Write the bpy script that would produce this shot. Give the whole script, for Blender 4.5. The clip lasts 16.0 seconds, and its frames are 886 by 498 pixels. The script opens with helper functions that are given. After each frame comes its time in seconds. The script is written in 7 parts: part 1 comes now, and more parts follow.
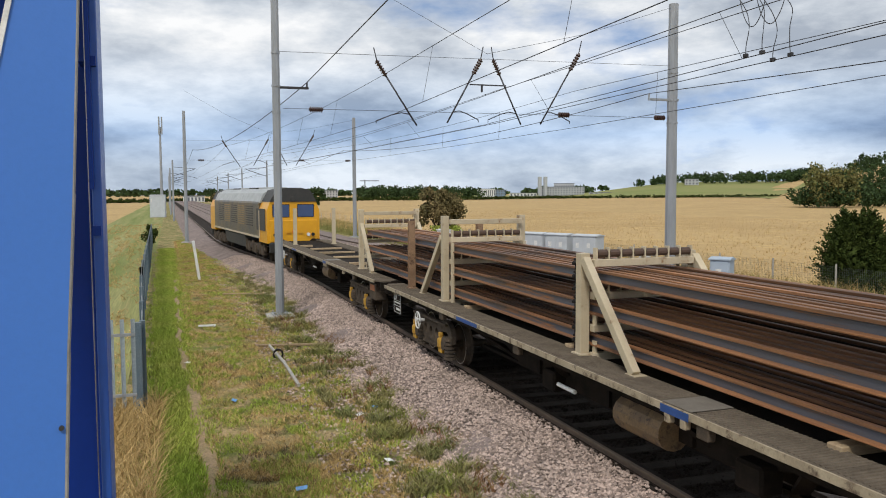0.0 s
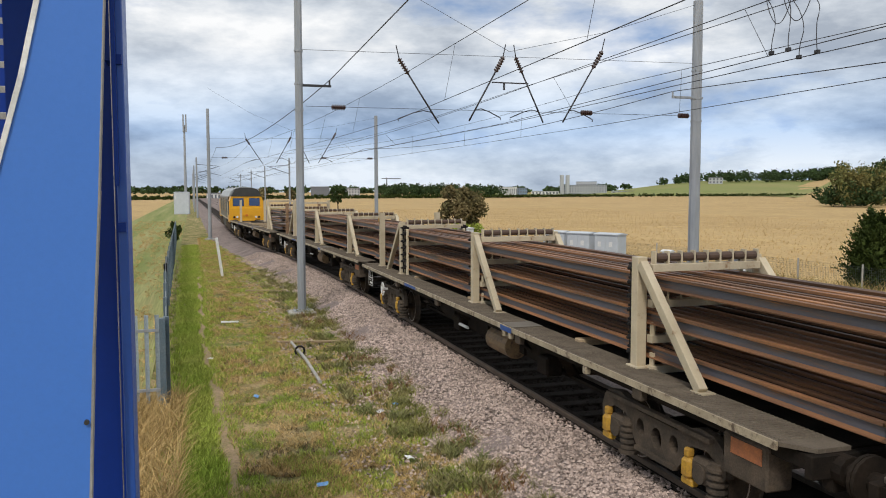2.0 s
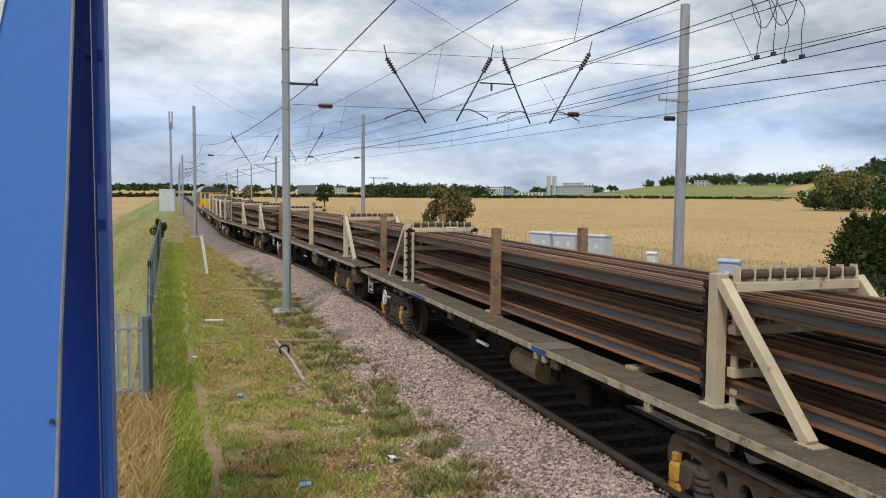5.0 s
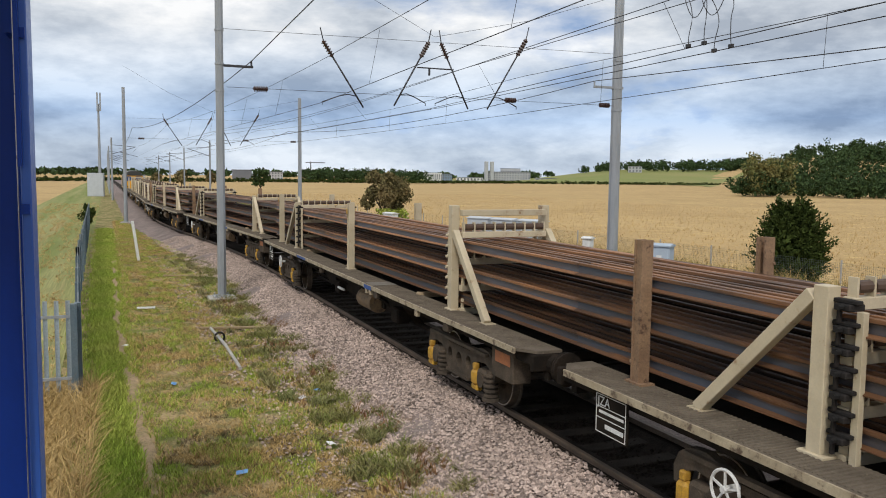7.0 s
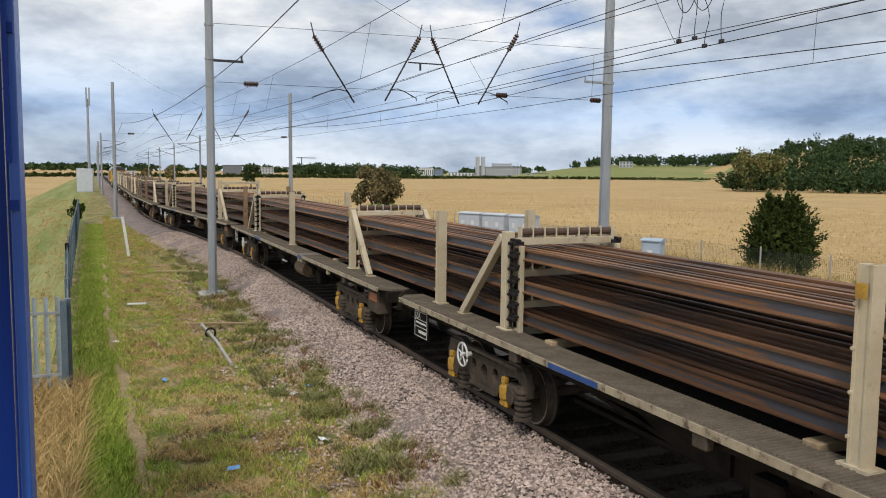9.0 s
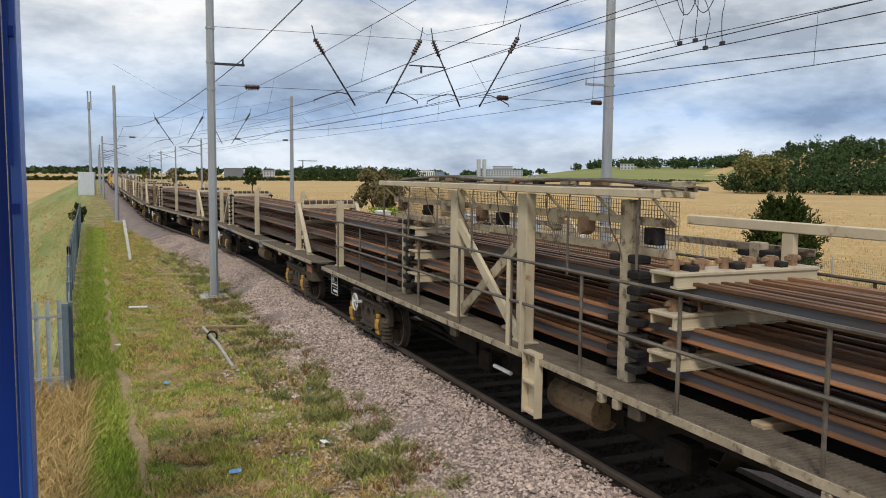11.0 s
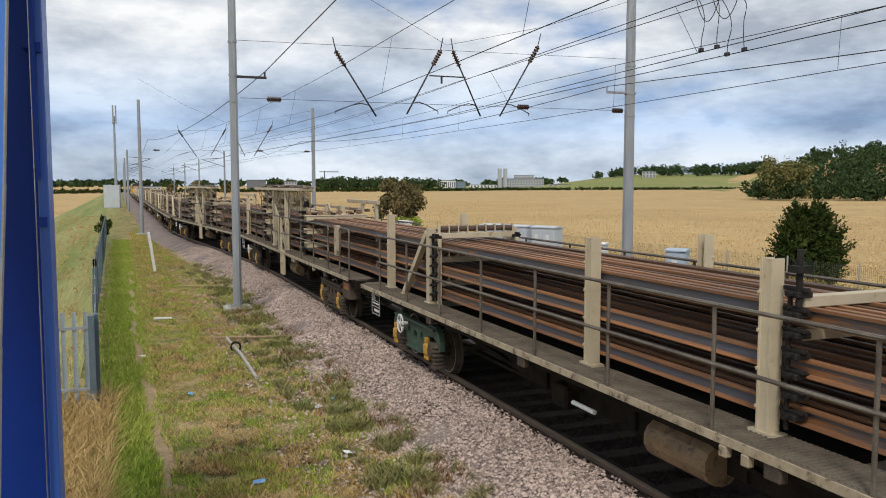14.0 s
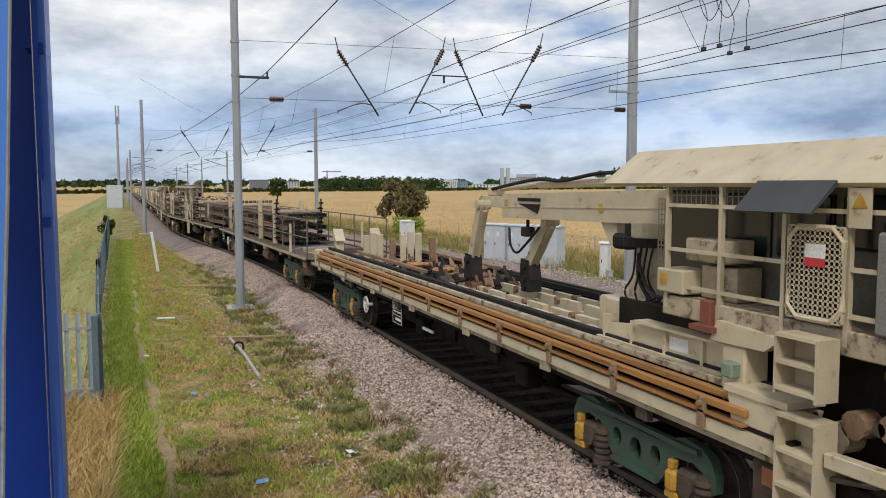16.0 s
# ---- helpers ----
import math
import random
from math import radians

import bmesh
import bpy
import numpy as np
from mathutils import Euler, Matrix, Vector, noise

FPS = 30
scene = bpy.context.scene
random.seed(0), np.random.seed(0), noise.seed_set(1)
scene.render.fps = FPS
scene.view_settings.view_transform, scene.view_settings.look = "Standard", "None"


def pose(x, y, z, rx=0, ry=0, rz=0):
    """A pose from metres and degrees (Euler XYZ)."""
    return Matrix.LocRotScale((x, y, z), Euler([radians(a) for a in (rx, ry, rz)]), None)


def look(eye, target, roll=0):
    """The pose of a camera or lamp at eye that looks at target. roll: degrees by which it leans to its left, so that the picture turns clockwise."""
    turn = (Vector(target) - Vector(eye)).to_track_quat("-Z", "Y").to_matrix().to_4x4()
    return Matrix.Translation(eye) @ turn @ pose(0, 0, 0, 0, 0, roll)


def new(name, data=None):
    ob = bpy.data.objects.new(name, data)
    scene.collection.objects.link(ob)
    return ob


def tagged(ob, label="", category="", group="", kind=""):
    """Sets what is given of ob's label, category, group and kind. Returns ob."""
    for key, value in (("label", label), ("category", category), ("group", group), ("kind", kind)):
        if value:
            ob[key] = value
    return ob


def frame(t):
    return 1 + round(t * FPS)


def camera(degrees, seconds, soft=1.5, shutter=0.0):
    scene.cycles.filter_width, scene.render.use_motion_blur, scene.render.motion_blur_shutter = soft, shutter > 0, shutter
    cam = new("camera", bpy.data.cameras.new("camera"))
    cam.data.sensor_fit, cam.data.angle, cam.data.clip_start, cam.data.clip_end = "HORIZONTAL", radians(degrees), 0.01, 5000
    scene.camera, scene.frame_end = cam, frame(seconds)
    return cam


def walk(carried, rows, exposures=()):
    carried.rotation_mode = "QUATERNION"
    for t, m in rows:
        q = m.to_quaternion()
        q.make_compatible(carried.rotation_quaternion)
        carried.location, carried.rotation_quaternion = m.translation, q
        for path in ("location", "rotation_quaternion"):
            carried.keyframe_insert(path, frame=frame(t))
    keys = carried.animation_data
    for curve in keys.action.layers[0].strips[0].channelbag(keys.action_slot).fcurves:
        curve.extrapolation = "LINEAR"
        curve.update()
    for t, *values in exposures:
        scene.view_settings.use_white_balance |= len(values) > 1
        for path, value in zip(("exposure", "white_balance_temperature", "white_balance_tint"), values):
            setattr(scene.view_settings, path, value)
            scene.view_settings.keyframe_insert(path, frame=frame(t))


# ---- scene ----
cam = camera(57.46, 16.0, soft=1.0)
EYE = (0.0, 0.0, 3.46)
# seconds, yaw, pitch, roll
TURNS = (
    (0.0, -18.70, -3.98, 0.25),
    (0.5, -18.54, -4.05, -0.14),
    (1.0, -18.19, -4.04, -0.27),
    (1.5, -17.71, -4.07, -0.20),
    (2.0, -17.17, -4.12, 0.08),
    (2.5, -16.84, -3.97, 0.03),
    (3.0, -16.44, -3.89, 0.07),
    (5.5, -19.38, -4.32, -0.71),
    (6.0, -20.97, -4.61, -0.79),
    (6.5, -21.91, -4.93, -0.79),
    (7.0, -22.50, -5.12, -0.70),
    (7.5, -22.65, -5.29, -0.71),
    (8.0, -22.89, -5.47, -0.71),
    (8.5, -23.03, -5.46, -0.63),
    (9.0, -23.12, -5.45, -0.65),
    (11.5, -22.95, -5.17, -0.41),
    (12.0, -22.63, -5.03, -0.36),
    (12.5, -22.29, -4.87, -0.25),
    (13.0, -22.05, -4.75, -0.14),
    (13.5, -21.76, -4.64, -0.03),
    (14.0, -21.55, -4.59, 0.04),
    (14.5, -21.43, -4.60, 0.10),
    (15.0, -21.36, -4.63, 0.19),
    (15.5, -21.35, -4.59, 0.18),
    (16.0, -21.37, -4.62, 0.15),
)


def drift(t):
    """The holder leans a little to the right after the first seconds."""
    a = min(max((t - 3.0) / 2.5, 0.0), 1.0)
    return 0.02 * a * a * (3 - 2 * a)


walk(cam, [(t, pose(EYE[0] + drift(t), EYE[1], EYE[2], 90 + p, r, y + drift(t) * 2.15)) for t, y, p, r in TURNS])

# ---- world and sun ----
world = bpy.data.worlds.new("world")
scene.world = world
world.use_nodes = True
SUN_EL, SUN_AZ = 47.0, 210.0


def build_sky():
    nt = world.node_tree
    nt.nodes.clear()
    N, L = nt.nodes.new, nt.links.new
    out, bg = N("ShaderNodeOutputWorld"), N("ShaderNodeBackground")
    sky = N("ShaderNodeTexSky")
    sky.sky_type, sky.sun_disc = "NISHITA", False
    sky.sun_elevation, sky.sun_rotation = radians(SUN_EL), radians(SUN_AZ)
    tint = N("ShaderNodeMix")
    tint.data_type, tint.blend_type = "RGBA", "MULTIPLY"
    tint.inputs[0].default_value = 1
    tint.inputs[7].default_value = (0.17, 0.175, 0.18, 1)
    L(sky.outputs[0], tint.inputs[6])
    tc, mp = N("ShaderNodeTexCoord"), N("ShaderNodeMapping")
    lift = N("ShaderNodeVectorMath")
    lift.operation = "ADD"
    lift.inputs[1].default_value = (0, 0, 0.22)
    L(tc.outputs["Generated"], lift.inputs[0])
    L(lift.outputs[0], sky.inputs[0])
    mp.inputs["Scale"].default_value = (1.0, 1.0, 2.7)
    mp.inputs["Location"].default_value = (0.35, 0.1, 0.2)
    L(tc.outputs["Generated"], mp.inputs[0])

    def cloud(scale, detail, rough, dist=0.0):
        n = N("ShaderNodeTexNoise")
        n.inputs["Scale"].default_value, n.inputs["Detail"].default_value = scale, detail
        n.inputs["Roughness"].default_value, n.inputs["Distortion"].default_value = rough, dist
        L(mp.outputs[0], n.inputs["Vector"])
        return n

    def ramp(src, *stops):
        r = N("ShaderNodeValToRGB")
        while len(r.color_ramp.elements) < len(stops):
            r.color_ramp.elements.new(0.5)
        for e, (p, c) in zip(r.color_ramp.elements, stops):
            e.position, e.color = p, (*c, 1)
        L(src, r.inputs[0])
        return r
    cover = ramp(cloud(3.1, 8, 0.55).outputs[0], (0.29, (0, 0, 0)), (0.43, (1, 1, 1)))
    tone = ramp(cloud(4.4, 11, 0.60).outputs[0], (0.36, (0.45, 0.51, 0.60)), (0.48, (0.72, 0.775, 0.845)), (0.62, (1.08, 1.09, 1.10)))
    mix = N("ShaderNodeMix")
    mix.data_type = "RGBA"
    L(cover.outputs[0], mix.inputs[0])
    L(tint.outputs[2], mix.inputs[6])
    L(tone.outputs[0], mix.inputs[7])
    # bluer air under the cloud base towards the horizon
    sep = N("ShaderNodeSeparateXYZ")
    L(tc.outputs["Generated"], sep.inputs[0])
    air = ramp(sep.outputs[2], (0.0, (0.84, 0.90, 0.98)), (0.03, (0.84, 0.91, 0.99)), (0.07, (0.60, 0.755, 0.98)), (0.105, (0.76, 0.86, 0.99)), (0.17, (1.0, 1.0, 1.0)))
    low = N("ShaderNodeMix")
    low.data_type, low.blend_type = "RGBA", "MULTIPLY"
    low.inputs[0].default_value = 1
    L(mix.outputs[2], low.inputs[6])
    L(air.outputs[0], low.inputs[7])
    L(low.outputs[2], bg.inputs[0])
    bg.inputs[1].default_value = 0.90
    L(bg.outputs[0], out.inputs[0])


build_sky()
sun = new("sun", bpy.data.lights.new("sun", "SUN"))
sun.data.energy, sun.data.angle, sun.data.color = 1.9, radians(11), (1.0, 0.94, 0.86)
sun.matrix_world = look((0, 0, 0), (-math.sin(radians(SUN_AZ)) * math.cos(radians(SUN_EL)), -math.cos(radians(SUN_AZ)) * math.cos(radians(SUN_EL)), -math.sin(radians(SUN_EL))))
scene.view_settings.exposure = 0.0

# ---- materials ----
MATS = {}


def mat(name, c1, c2=None, scale=3.0, rough=0.7, metal=0.0, bump=0.0, bscale=40.0, fine=0.25, c3=None, spots=0.0, sscale=8.0, rnd=0.0, island=0.0, spec=0.5, stretch=(1, 1, 1)):
    """A surface: two tones by broad noise, fine grain, optional stains (c3), relief, and a shift by object or island."""
    if name in MATS:
        return MATS[name]
    m = MATS[name] = bpy.data.materials.new(name)
    m.use_nodes = True
    nt = m.node_tree
    N, L = nt.nodes.new, nt.links.new
    b = nt.nodes["Principled BSDF"]
    b.inputs["Roughness"].default_value, b.inputs["Metallic"].default_value = rough, metal
    b.inputs["Specular IOR Level"].default_value = spec
    tc, mp = N("ShaderNodeTexCoord"), N("ShaderNodeMapping")
    mp.inputs["Scale"].default_value = stretch
    L(tc.outputs["Object"], mp.inputs[0])

    def noise_node(s, d=5, r=0.6):
        n = N("ShaderNodeTexNoise")
        n.inputs["Scale"].default_value, n.inputs["Detail"].default_value, n.inputs["Roughness"].default_value = s, d, r
        L(mp.outputs[0], n.inputs["Vector"])
        return n

    def mixer(fac, a, bb, kind="MIX"):
        x = N("ShaderNodeMix")
        x.data_type, x.blend_type = "RGBA", kind
        for sock, v in ((x.inputs[0], fac), (x.inputs[6], a), (x.inputs[7], bb)):
            if hasattr(v, "is_output"):
                L(v, sock)
            elif isinstance(v, tuple):
                sock.default_value = (*v, 1)
            else:
                sock.default_value = v
        return x.outputs[2]

    def curve(src, lo, hi, a=0.0, z=1.0):
        r = N("ShaderNodeMapRange")
        r.inputs[1].default_value, r.inputs[2].default_value, r.inputs[3].default_value, r.inputs[4].default_value = lo, hi, a, z
        L(src, r.inputs[0])
        return r.outputs[0]
    c2 = c2 or tuple(v * 0.75 for v in c1)
    col = mixer(curve(noise_node(scale).outputs[0], 0.35, 0.65), c1, c2)
    if c3:
        n = noise_node(sscale, 8, 0.68)
        col = mixer(curve(n.outputs[0], 0.62 - spots * 0.3, 0.72 - spots * 0.3), col, c3)
    grain = noise_node(bscale, 4, 0.7)
    g = curve(grain.outputs[0], 0.3, 0.7, 1 - fine, 1 + fine)
    v = N("ShaderNodeHueSaturation")
    L(col, v.inputs["Color"])
    if rnd or island:
        src = N("ShaderNodeObjectInfo").outputs["Random"] if rnd else N("ShaderNodeNewGeometry").outputs["Random Per Island"]
        k = rnd or island
        mm = N("ShaderNodeMath")
        mm.operation = "MULTIPLY"
        L(g, mm.inputs[0])
        L(curve(src, 0, 1, 1 - k, 1 + k), mm.inputs[1])
        L(mm.outputs[0], v.inputs["Value"])
    else:
        L(g, v.inputs["Value"])
    L(v.outputs[0], b.inputs["Base Color"])
    rr = curve(grain.outputs[0], 0.3, 0.7, max(0.05, rough - 0.12), min(1, rough + 0.12))
    L(rr, b.inputs["Roughness"])
    if bump:
        bn = N("ShaderNodeBump")
        bn.inputs["Strength"].default_value, bn.inputs["Distance"].default_value = bump, 0.02
        L(grain.outputs[0], bn.inputs["Height"])
        L(bn.outputs[0], b.inputs["Normal"])
    return m


M_CREAM = mat("cream_paint", (0.55, 0.47, 0.33), (0.46, 0.385, 0.265), 2.5, 0.55, c3=(0.27, 0.155, 0.075), spots=0.09, sscale=5.0, bump=0.1, rnd=0.12, fine=0.08)
M_RUSTPOST = mat("rusty_paint", (0.20, 0.12, 0.07), (0.30, 0.19, 0.11), 4, 0.8, c3=(0.09, 0.05, 0.03), spots=0.3, bump=0.2)
M_DECK = mat("deck_grating", (0.175, 0.145, 0.112), (0.105, 0.086, 0.066), 2, 0.75, c3=(0.20, 0.17, 0.13), spots=0.15, bump=0.3, fine=0.2, spec=0.08)
M_EDGE = mat("deck_edge_paint", (0.45, 0.375, 0.26), (0.29, 0.235, 0.16), 3, 0.7, c3=(0.11, 0.075, 0.05), spots=0.3, sscale=6, fine=0.15)
# Grime taken down to near-black, so the colour carries shade below the wagons.
M_UNDER = mat("underframe_grime_shade", (0.014, 0.012, 0.010), (0.028, 0.021, 0.016), 3, 0.85, bump=0.2, spec=0.08)
M_BOGIE = mat("bogie_grime", (0.060, 0.050, 0.040), (0.11, 0.085, 0.063), 4, 0.8, bump=0.2, spec=0.08)
M_BOGIEG = mat("bogie_green", (0.035, 0.085, 0.052), (0.05, 0.06, 0.045), 4, 0.7, bump=0.2)
M_YELLOW = mat("yellow_box", (0.52, 0.30, 0.03), (0.36, 0.19, 0.03), 6, 0.6)
M_BLACK = mat("black_rubber", (0.02, 0.02, 0.02), (0.035, 0.03, 0.028), 5, 0.75, spec=0.08)
M_STEEL = mat("worn_steel", (0.45, 0.44, 0.42), (0.30, 0.28, 0.26), 6, 0.35, 0.9)
M_RAILTOP = mat("running_rail", (0.17, 0.12, 0.085), (0.10, 0.072, 0.052), 2, 0.6, 0.3, bump=0.1)
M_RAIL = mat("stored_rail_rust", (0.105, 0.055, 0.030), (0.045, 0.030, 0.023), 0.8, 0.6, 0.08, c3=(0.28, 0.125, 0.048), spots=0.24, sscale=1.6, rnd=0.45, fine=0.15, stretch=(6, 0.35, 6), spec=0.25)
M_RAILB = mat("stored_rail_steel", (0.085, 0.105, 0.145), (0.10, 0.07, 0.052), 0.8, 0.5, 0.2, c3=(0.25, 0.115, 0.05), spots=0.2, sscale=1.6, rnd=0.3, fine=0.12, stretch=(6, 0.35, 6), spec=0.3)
# Web rust made darker to paint the shade below the rail head.
M_WEBSHADE = mat("stored_rail_web_shaded", (0.042, 0.027, 0.020), (0.028, 0.025, 0.026), 0.8, 0.6, 0.08, c3=(0.15, 0.072, 0.033), spots=0.22, sscale=1.6, rnd=0.35, fine=0.15, stretch=(6, 0.35, 6), spec=0.2)
M_ORANGE = mat("guide_rail_orange", (0.44, 0.215, 0.065), (0.30, 0.15, 0.055), 1.2, 0.5, 0.1, c3=(0.15, 0.08, 0.045), spots=0.2, sscale=2, stretch=(6, 0.4, 6), spec=0.3)
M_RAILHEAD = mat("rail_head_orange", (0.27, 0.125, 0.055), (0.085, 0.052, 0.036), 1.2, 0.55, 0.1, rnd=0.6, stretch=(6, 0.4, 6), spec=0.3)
M_WHITE = mat("white_paint", (0.72, 0.72, 0.70), (0.60, 0.60, 0.58), 5, 0.5)
M_BLUEMARK = mat("blue_mark", (0.03, 0.085, 0.30), (0.02, 0.065, 0.22), 5, 0.5)
M_GALV = mat("galvanised_steel", (0.36, 0.38, 0.40), (0.28, 0.30, 0.32), 1.2, 0.5, 0.35, fine=0.06, bump=0.05, stretch=(4, 4, 0.6))
M_CONC = mat("concrete", (0.42, 0.40, 0.36), (0.33, 0.31, 0.28), 3, 0.85, bump=0.3)
M_WIRE = mat("wire_dark", (0.05, 0.05, 0.055), (0.035, 0.035, 0.04), 4, 0.6, 0.3)
M_INSUL = mat("brown_insulator", (0.055, 0.028, 0.022), (0.04, 0.02, 0.018), 4, 0.3)
# Bed colour kept darker to paint shade in the gaps between loose stones.
M_BALLAST = mat("ballast_bed", (0.27, 0.215, 0.195), (0.19, 0.155, 0.14), 1.2, 0.95, bump=1.0, bscale=22, fine=0.45, spec=0.08)
M_STONE = mat("ballast_stone", (0.46, 0.362, 0.312), (0.33, 0.262, 0.222), 0.5, 0.9, island=0.52, bscale=60, fine=0.15, spec=0.08)
# Oily bed and old sleepers; under-train shade is also put into both colours.
M_OILSHADE = mat("oily_shaded_bed", (0.024, 0.019, 0.016), (0.040, 0.031, 0.025), 2, 0.9, bump=1.0, bscale=22, fine=0.45, spec=0.08)
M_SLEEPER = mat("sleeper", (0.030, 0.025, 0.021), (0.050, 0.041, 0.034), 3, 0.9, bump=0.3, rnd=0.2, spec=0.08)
M_VERGE = mat("verge_soil_grass", (0.22, 0.185, 0.075), (0.13, 0.165, 0.042), 1.1, 0.95, c3=(0.36, 0.27, 0.14), spots=0.5, sscale=1.6, bump=1.0, bscale=24, fine=0.55, spec=0.08)
M_MOWN = mat("mown_grass", (0.17, 0.205, 0.06), (0.31, 0.30, 0.13), 0.5, 0.95, c3=(0.33, 0.28, 0.13), spots=0.25, sscale=0.6, bump=0.6, bscale=14, fine=0.3, stretch=(1.5, 0.04, 1), spec=0.08)
M_WHEAT = mat("ripe_wheat", (0.475, 0.335, 0.16), (0.405, 0.28, 0.13), 0.05, 0.95, c3=(0.54, 0.385, 0.175), spots=0.28, sscale=0.4, bump=0.8, bscale=5, fine=0.32, stretch=(1, 1, 1), spec=0.08)
M_PASTURE = mat("far_pasture", (0.20, 0.23, 0.075), (0.26, 0.25, 0.10), 0.01, 0.95, fine=0.1, bscale=0.5, spec=0.08)
M_LEAF = mat("tree_leaves", (0.052, 0.082, 0.030), (0.036, 0.060, 0.024), 0.25, 0.8, island=0.45, fine=0.1, bscale=3, spec=0.08)
M_LEAFY = mat("yellowing_leaves", (0.19, 0.165, 0.06), (0.12, 0.135, 0.05), 0.25, 0.8, island=0.4, fine=0.1, bscale=3, spec=0.08)
M_LEAFR = mat("brown_leaves", (0.19, 0.14, 0.065), (0.12, 0.115, 0.05), 0.5, 0.8, island=0.4, fine=0.1, bscale=3, spec=0.08)
M_LEAFD = mat("dark_evergreen", (0.036, 0.054, 0.013), (0.050, 0.068, 0.016), 0.8, 0.75, island=0.45, fine=0.1, bscale=3, spec=0.08)
M_BARK = mat("bark", (0.09, 0.07, 0.05), (0.06, 0.045, 0.035), 5, 0.9, bump=0.5, spec=0.08)
M_GRASS = mat("green_grass", (0.27, 0.36, 0.055), (0.37, 0.40, 0.09), 0.5, 0.85, island=0.5, fine=0.1, bscale=3, spec=0.08)
M_DRY = mat("dry_grass", (0.54, 0.385, 0.17), (0.42, 0.29, 0.12), 0.5, 0.9, island=0.45, fine=0.1, bscale=3, spec=0.08)
M_WEED = mat("weeds", (0.18, 0.205, 0.065), (0.26, 0.235, 0.09), 0.7, 0.85, island=0.4, fine=0.1, bscale=3, spec=0.08)
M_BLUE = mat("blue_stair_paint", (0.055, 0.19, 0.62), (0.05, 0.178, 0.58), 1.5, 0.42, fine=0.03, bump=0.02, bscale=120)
# Two darker copies of the stair blue, with shade put into the colour.
M_BLUEDIM = mat("blue_stair_paint_dimmed", (0.026, 0.10, 0.42), (0.022, 0.085, 0.37), 1.5, 0.4, fine=0.04)
M_BLUESHADE = mat("blue_stair_paint_shaded", (0.006, 0.036, 0.25), (0.005, 0.030, 0.21), 1.5, 0.45, fine=0.04, spec=0.2)
M_LOCOY = mat("loco_yellow", (0.72, 0.36, 0.012), (0.66, 0.32, 0.012), 2, 0.4, fine=0.05)
M_LOCOG = mat("loco_grey_roof", (0.42, 0.44, 0.44), (0.30, 0.32, 0.32), 2, 0.5, fine=0.08)
M_LOCOO = mat("loco_gold_grille", (0.34, 0.22, 0.07), (0.22, 0.15, 0.06), 2, 0.5, fine=0.08)
M_LOCOD = mat("loco_dark", (0.03, 0.032, 0.03), (0.045, 0.042, 0.038), 3, 0.6)
# Blue of the reflected sky is painted into this glass.
M_GLASS = mat("glass_with_sky_blue", (0.05, 0.09, 0.20), (0.045, 0.08, 0.18), 1, 0.08, fine=0.0)
M_CAB = mat("cabinet_grey", (0.52, 0.55, 0.58), (0.46, 0.49, 0.52), 2, 0.5, fine=0.05)
M_WOOD = mat("timber", (0.42, 0.32, 0.20), (0.33, 0.24, 0.15), 3, 0.8, bump=0.2, rnd=0.2, stretch=(1, 6, 6), spec=0.08)
M_BAULK = mat("dark_timber", (0.115, 0.075, 0.055), (0.085, 0.055, 0.042), 3, 0.8, bump=0.3)
M_PLAST = mat("far_building", (0.45, 0.46, 0.47), (0.40, 0.41, 0.42), 0.1, 0.8, fine=0.05)
M_FARDARK = mat("far_building_dark", (0.16, 0.17, 0.19), (0.13, 0.14, 0.16), 0.1, 0.7, fine=0.05)
M_GLASSD = mat("cab_glass", (0.02, 0.025, 0.03), (0.025, 0.03, 0.035), 1, 0.08, fine=0.0)
M_HANDRAIL = mat("handrail_worn", (0.085, 0.068, 0.053), (0.17, 0.145, 0.115), 2.5, 0.6, 0.2)
M_NET = mat("cage_mesh", (0.13, 0.10, 0.07), (0.20, 0.165, 0.115), 3, 0.7)
M_TREAD = mat("tread_grey", (0.34, 0.33, 0.31), (0.24, 0.23, 0.21), 5, 0.8, bump=0.3)
M_FENCEPOST = mat("fence_post", (0.10, 0.15, 0.19), (0.14, 0.18, 0.21), 3, 0.5, 0.3)
M_LITTER = mat("blue_plastic", (0.10, 0.28, 0.62), (0.20, 0.40, 0.66), 9, 0.4)
M_OLDWOOD = mat("old_wood", (0.22, 0.20, 0.165), (0.16, 0.14, 0.115), 4, 0.9, bump=0.3)
M_PALE = mat("palisade_steel", (0.27, 0.33, 0.37), (0.34, 0.39, 0.42), 2, 0.5, 0.3, rnd=0.15)
M_MESH = mat("wire_netting", (0.10, 0.12, 0.10), (0.08, 0.10, 0.08), 2, 0.7)

# ---- mesh helpers ----
def bm_new():
    return bmesh.new()


def box(bm, x0, x1, y0, y1, z0, z1, bev=0.0, m=None):
    v = [bm.verts.new(p) for p in ((x0, y0, z0), (x1, y0, z0), (x1, y1, z0), (x0, y1, z0), (x0, y0, z1), (x1, y0, z1), (x1, y1, z1), (x0, y1, z1))]
    if m is not None:
        for q in v:
            q.co = m @ q.co
    f = [bm.faces.new([v[i] for i in k]) for k in ((0, 3, 2, 1), (4, 5, 6, 7), (0, 1, 5, 4), (1, 2, 6, 5), (2, 3, 7, 6), (3, 0, 4, 7))]
    if bev:
        bmesh.ops.bevel(bm, geom=list({e for q in f for e in q.edges}), offset=bev, segments=1, affect="EDGES")
    return v


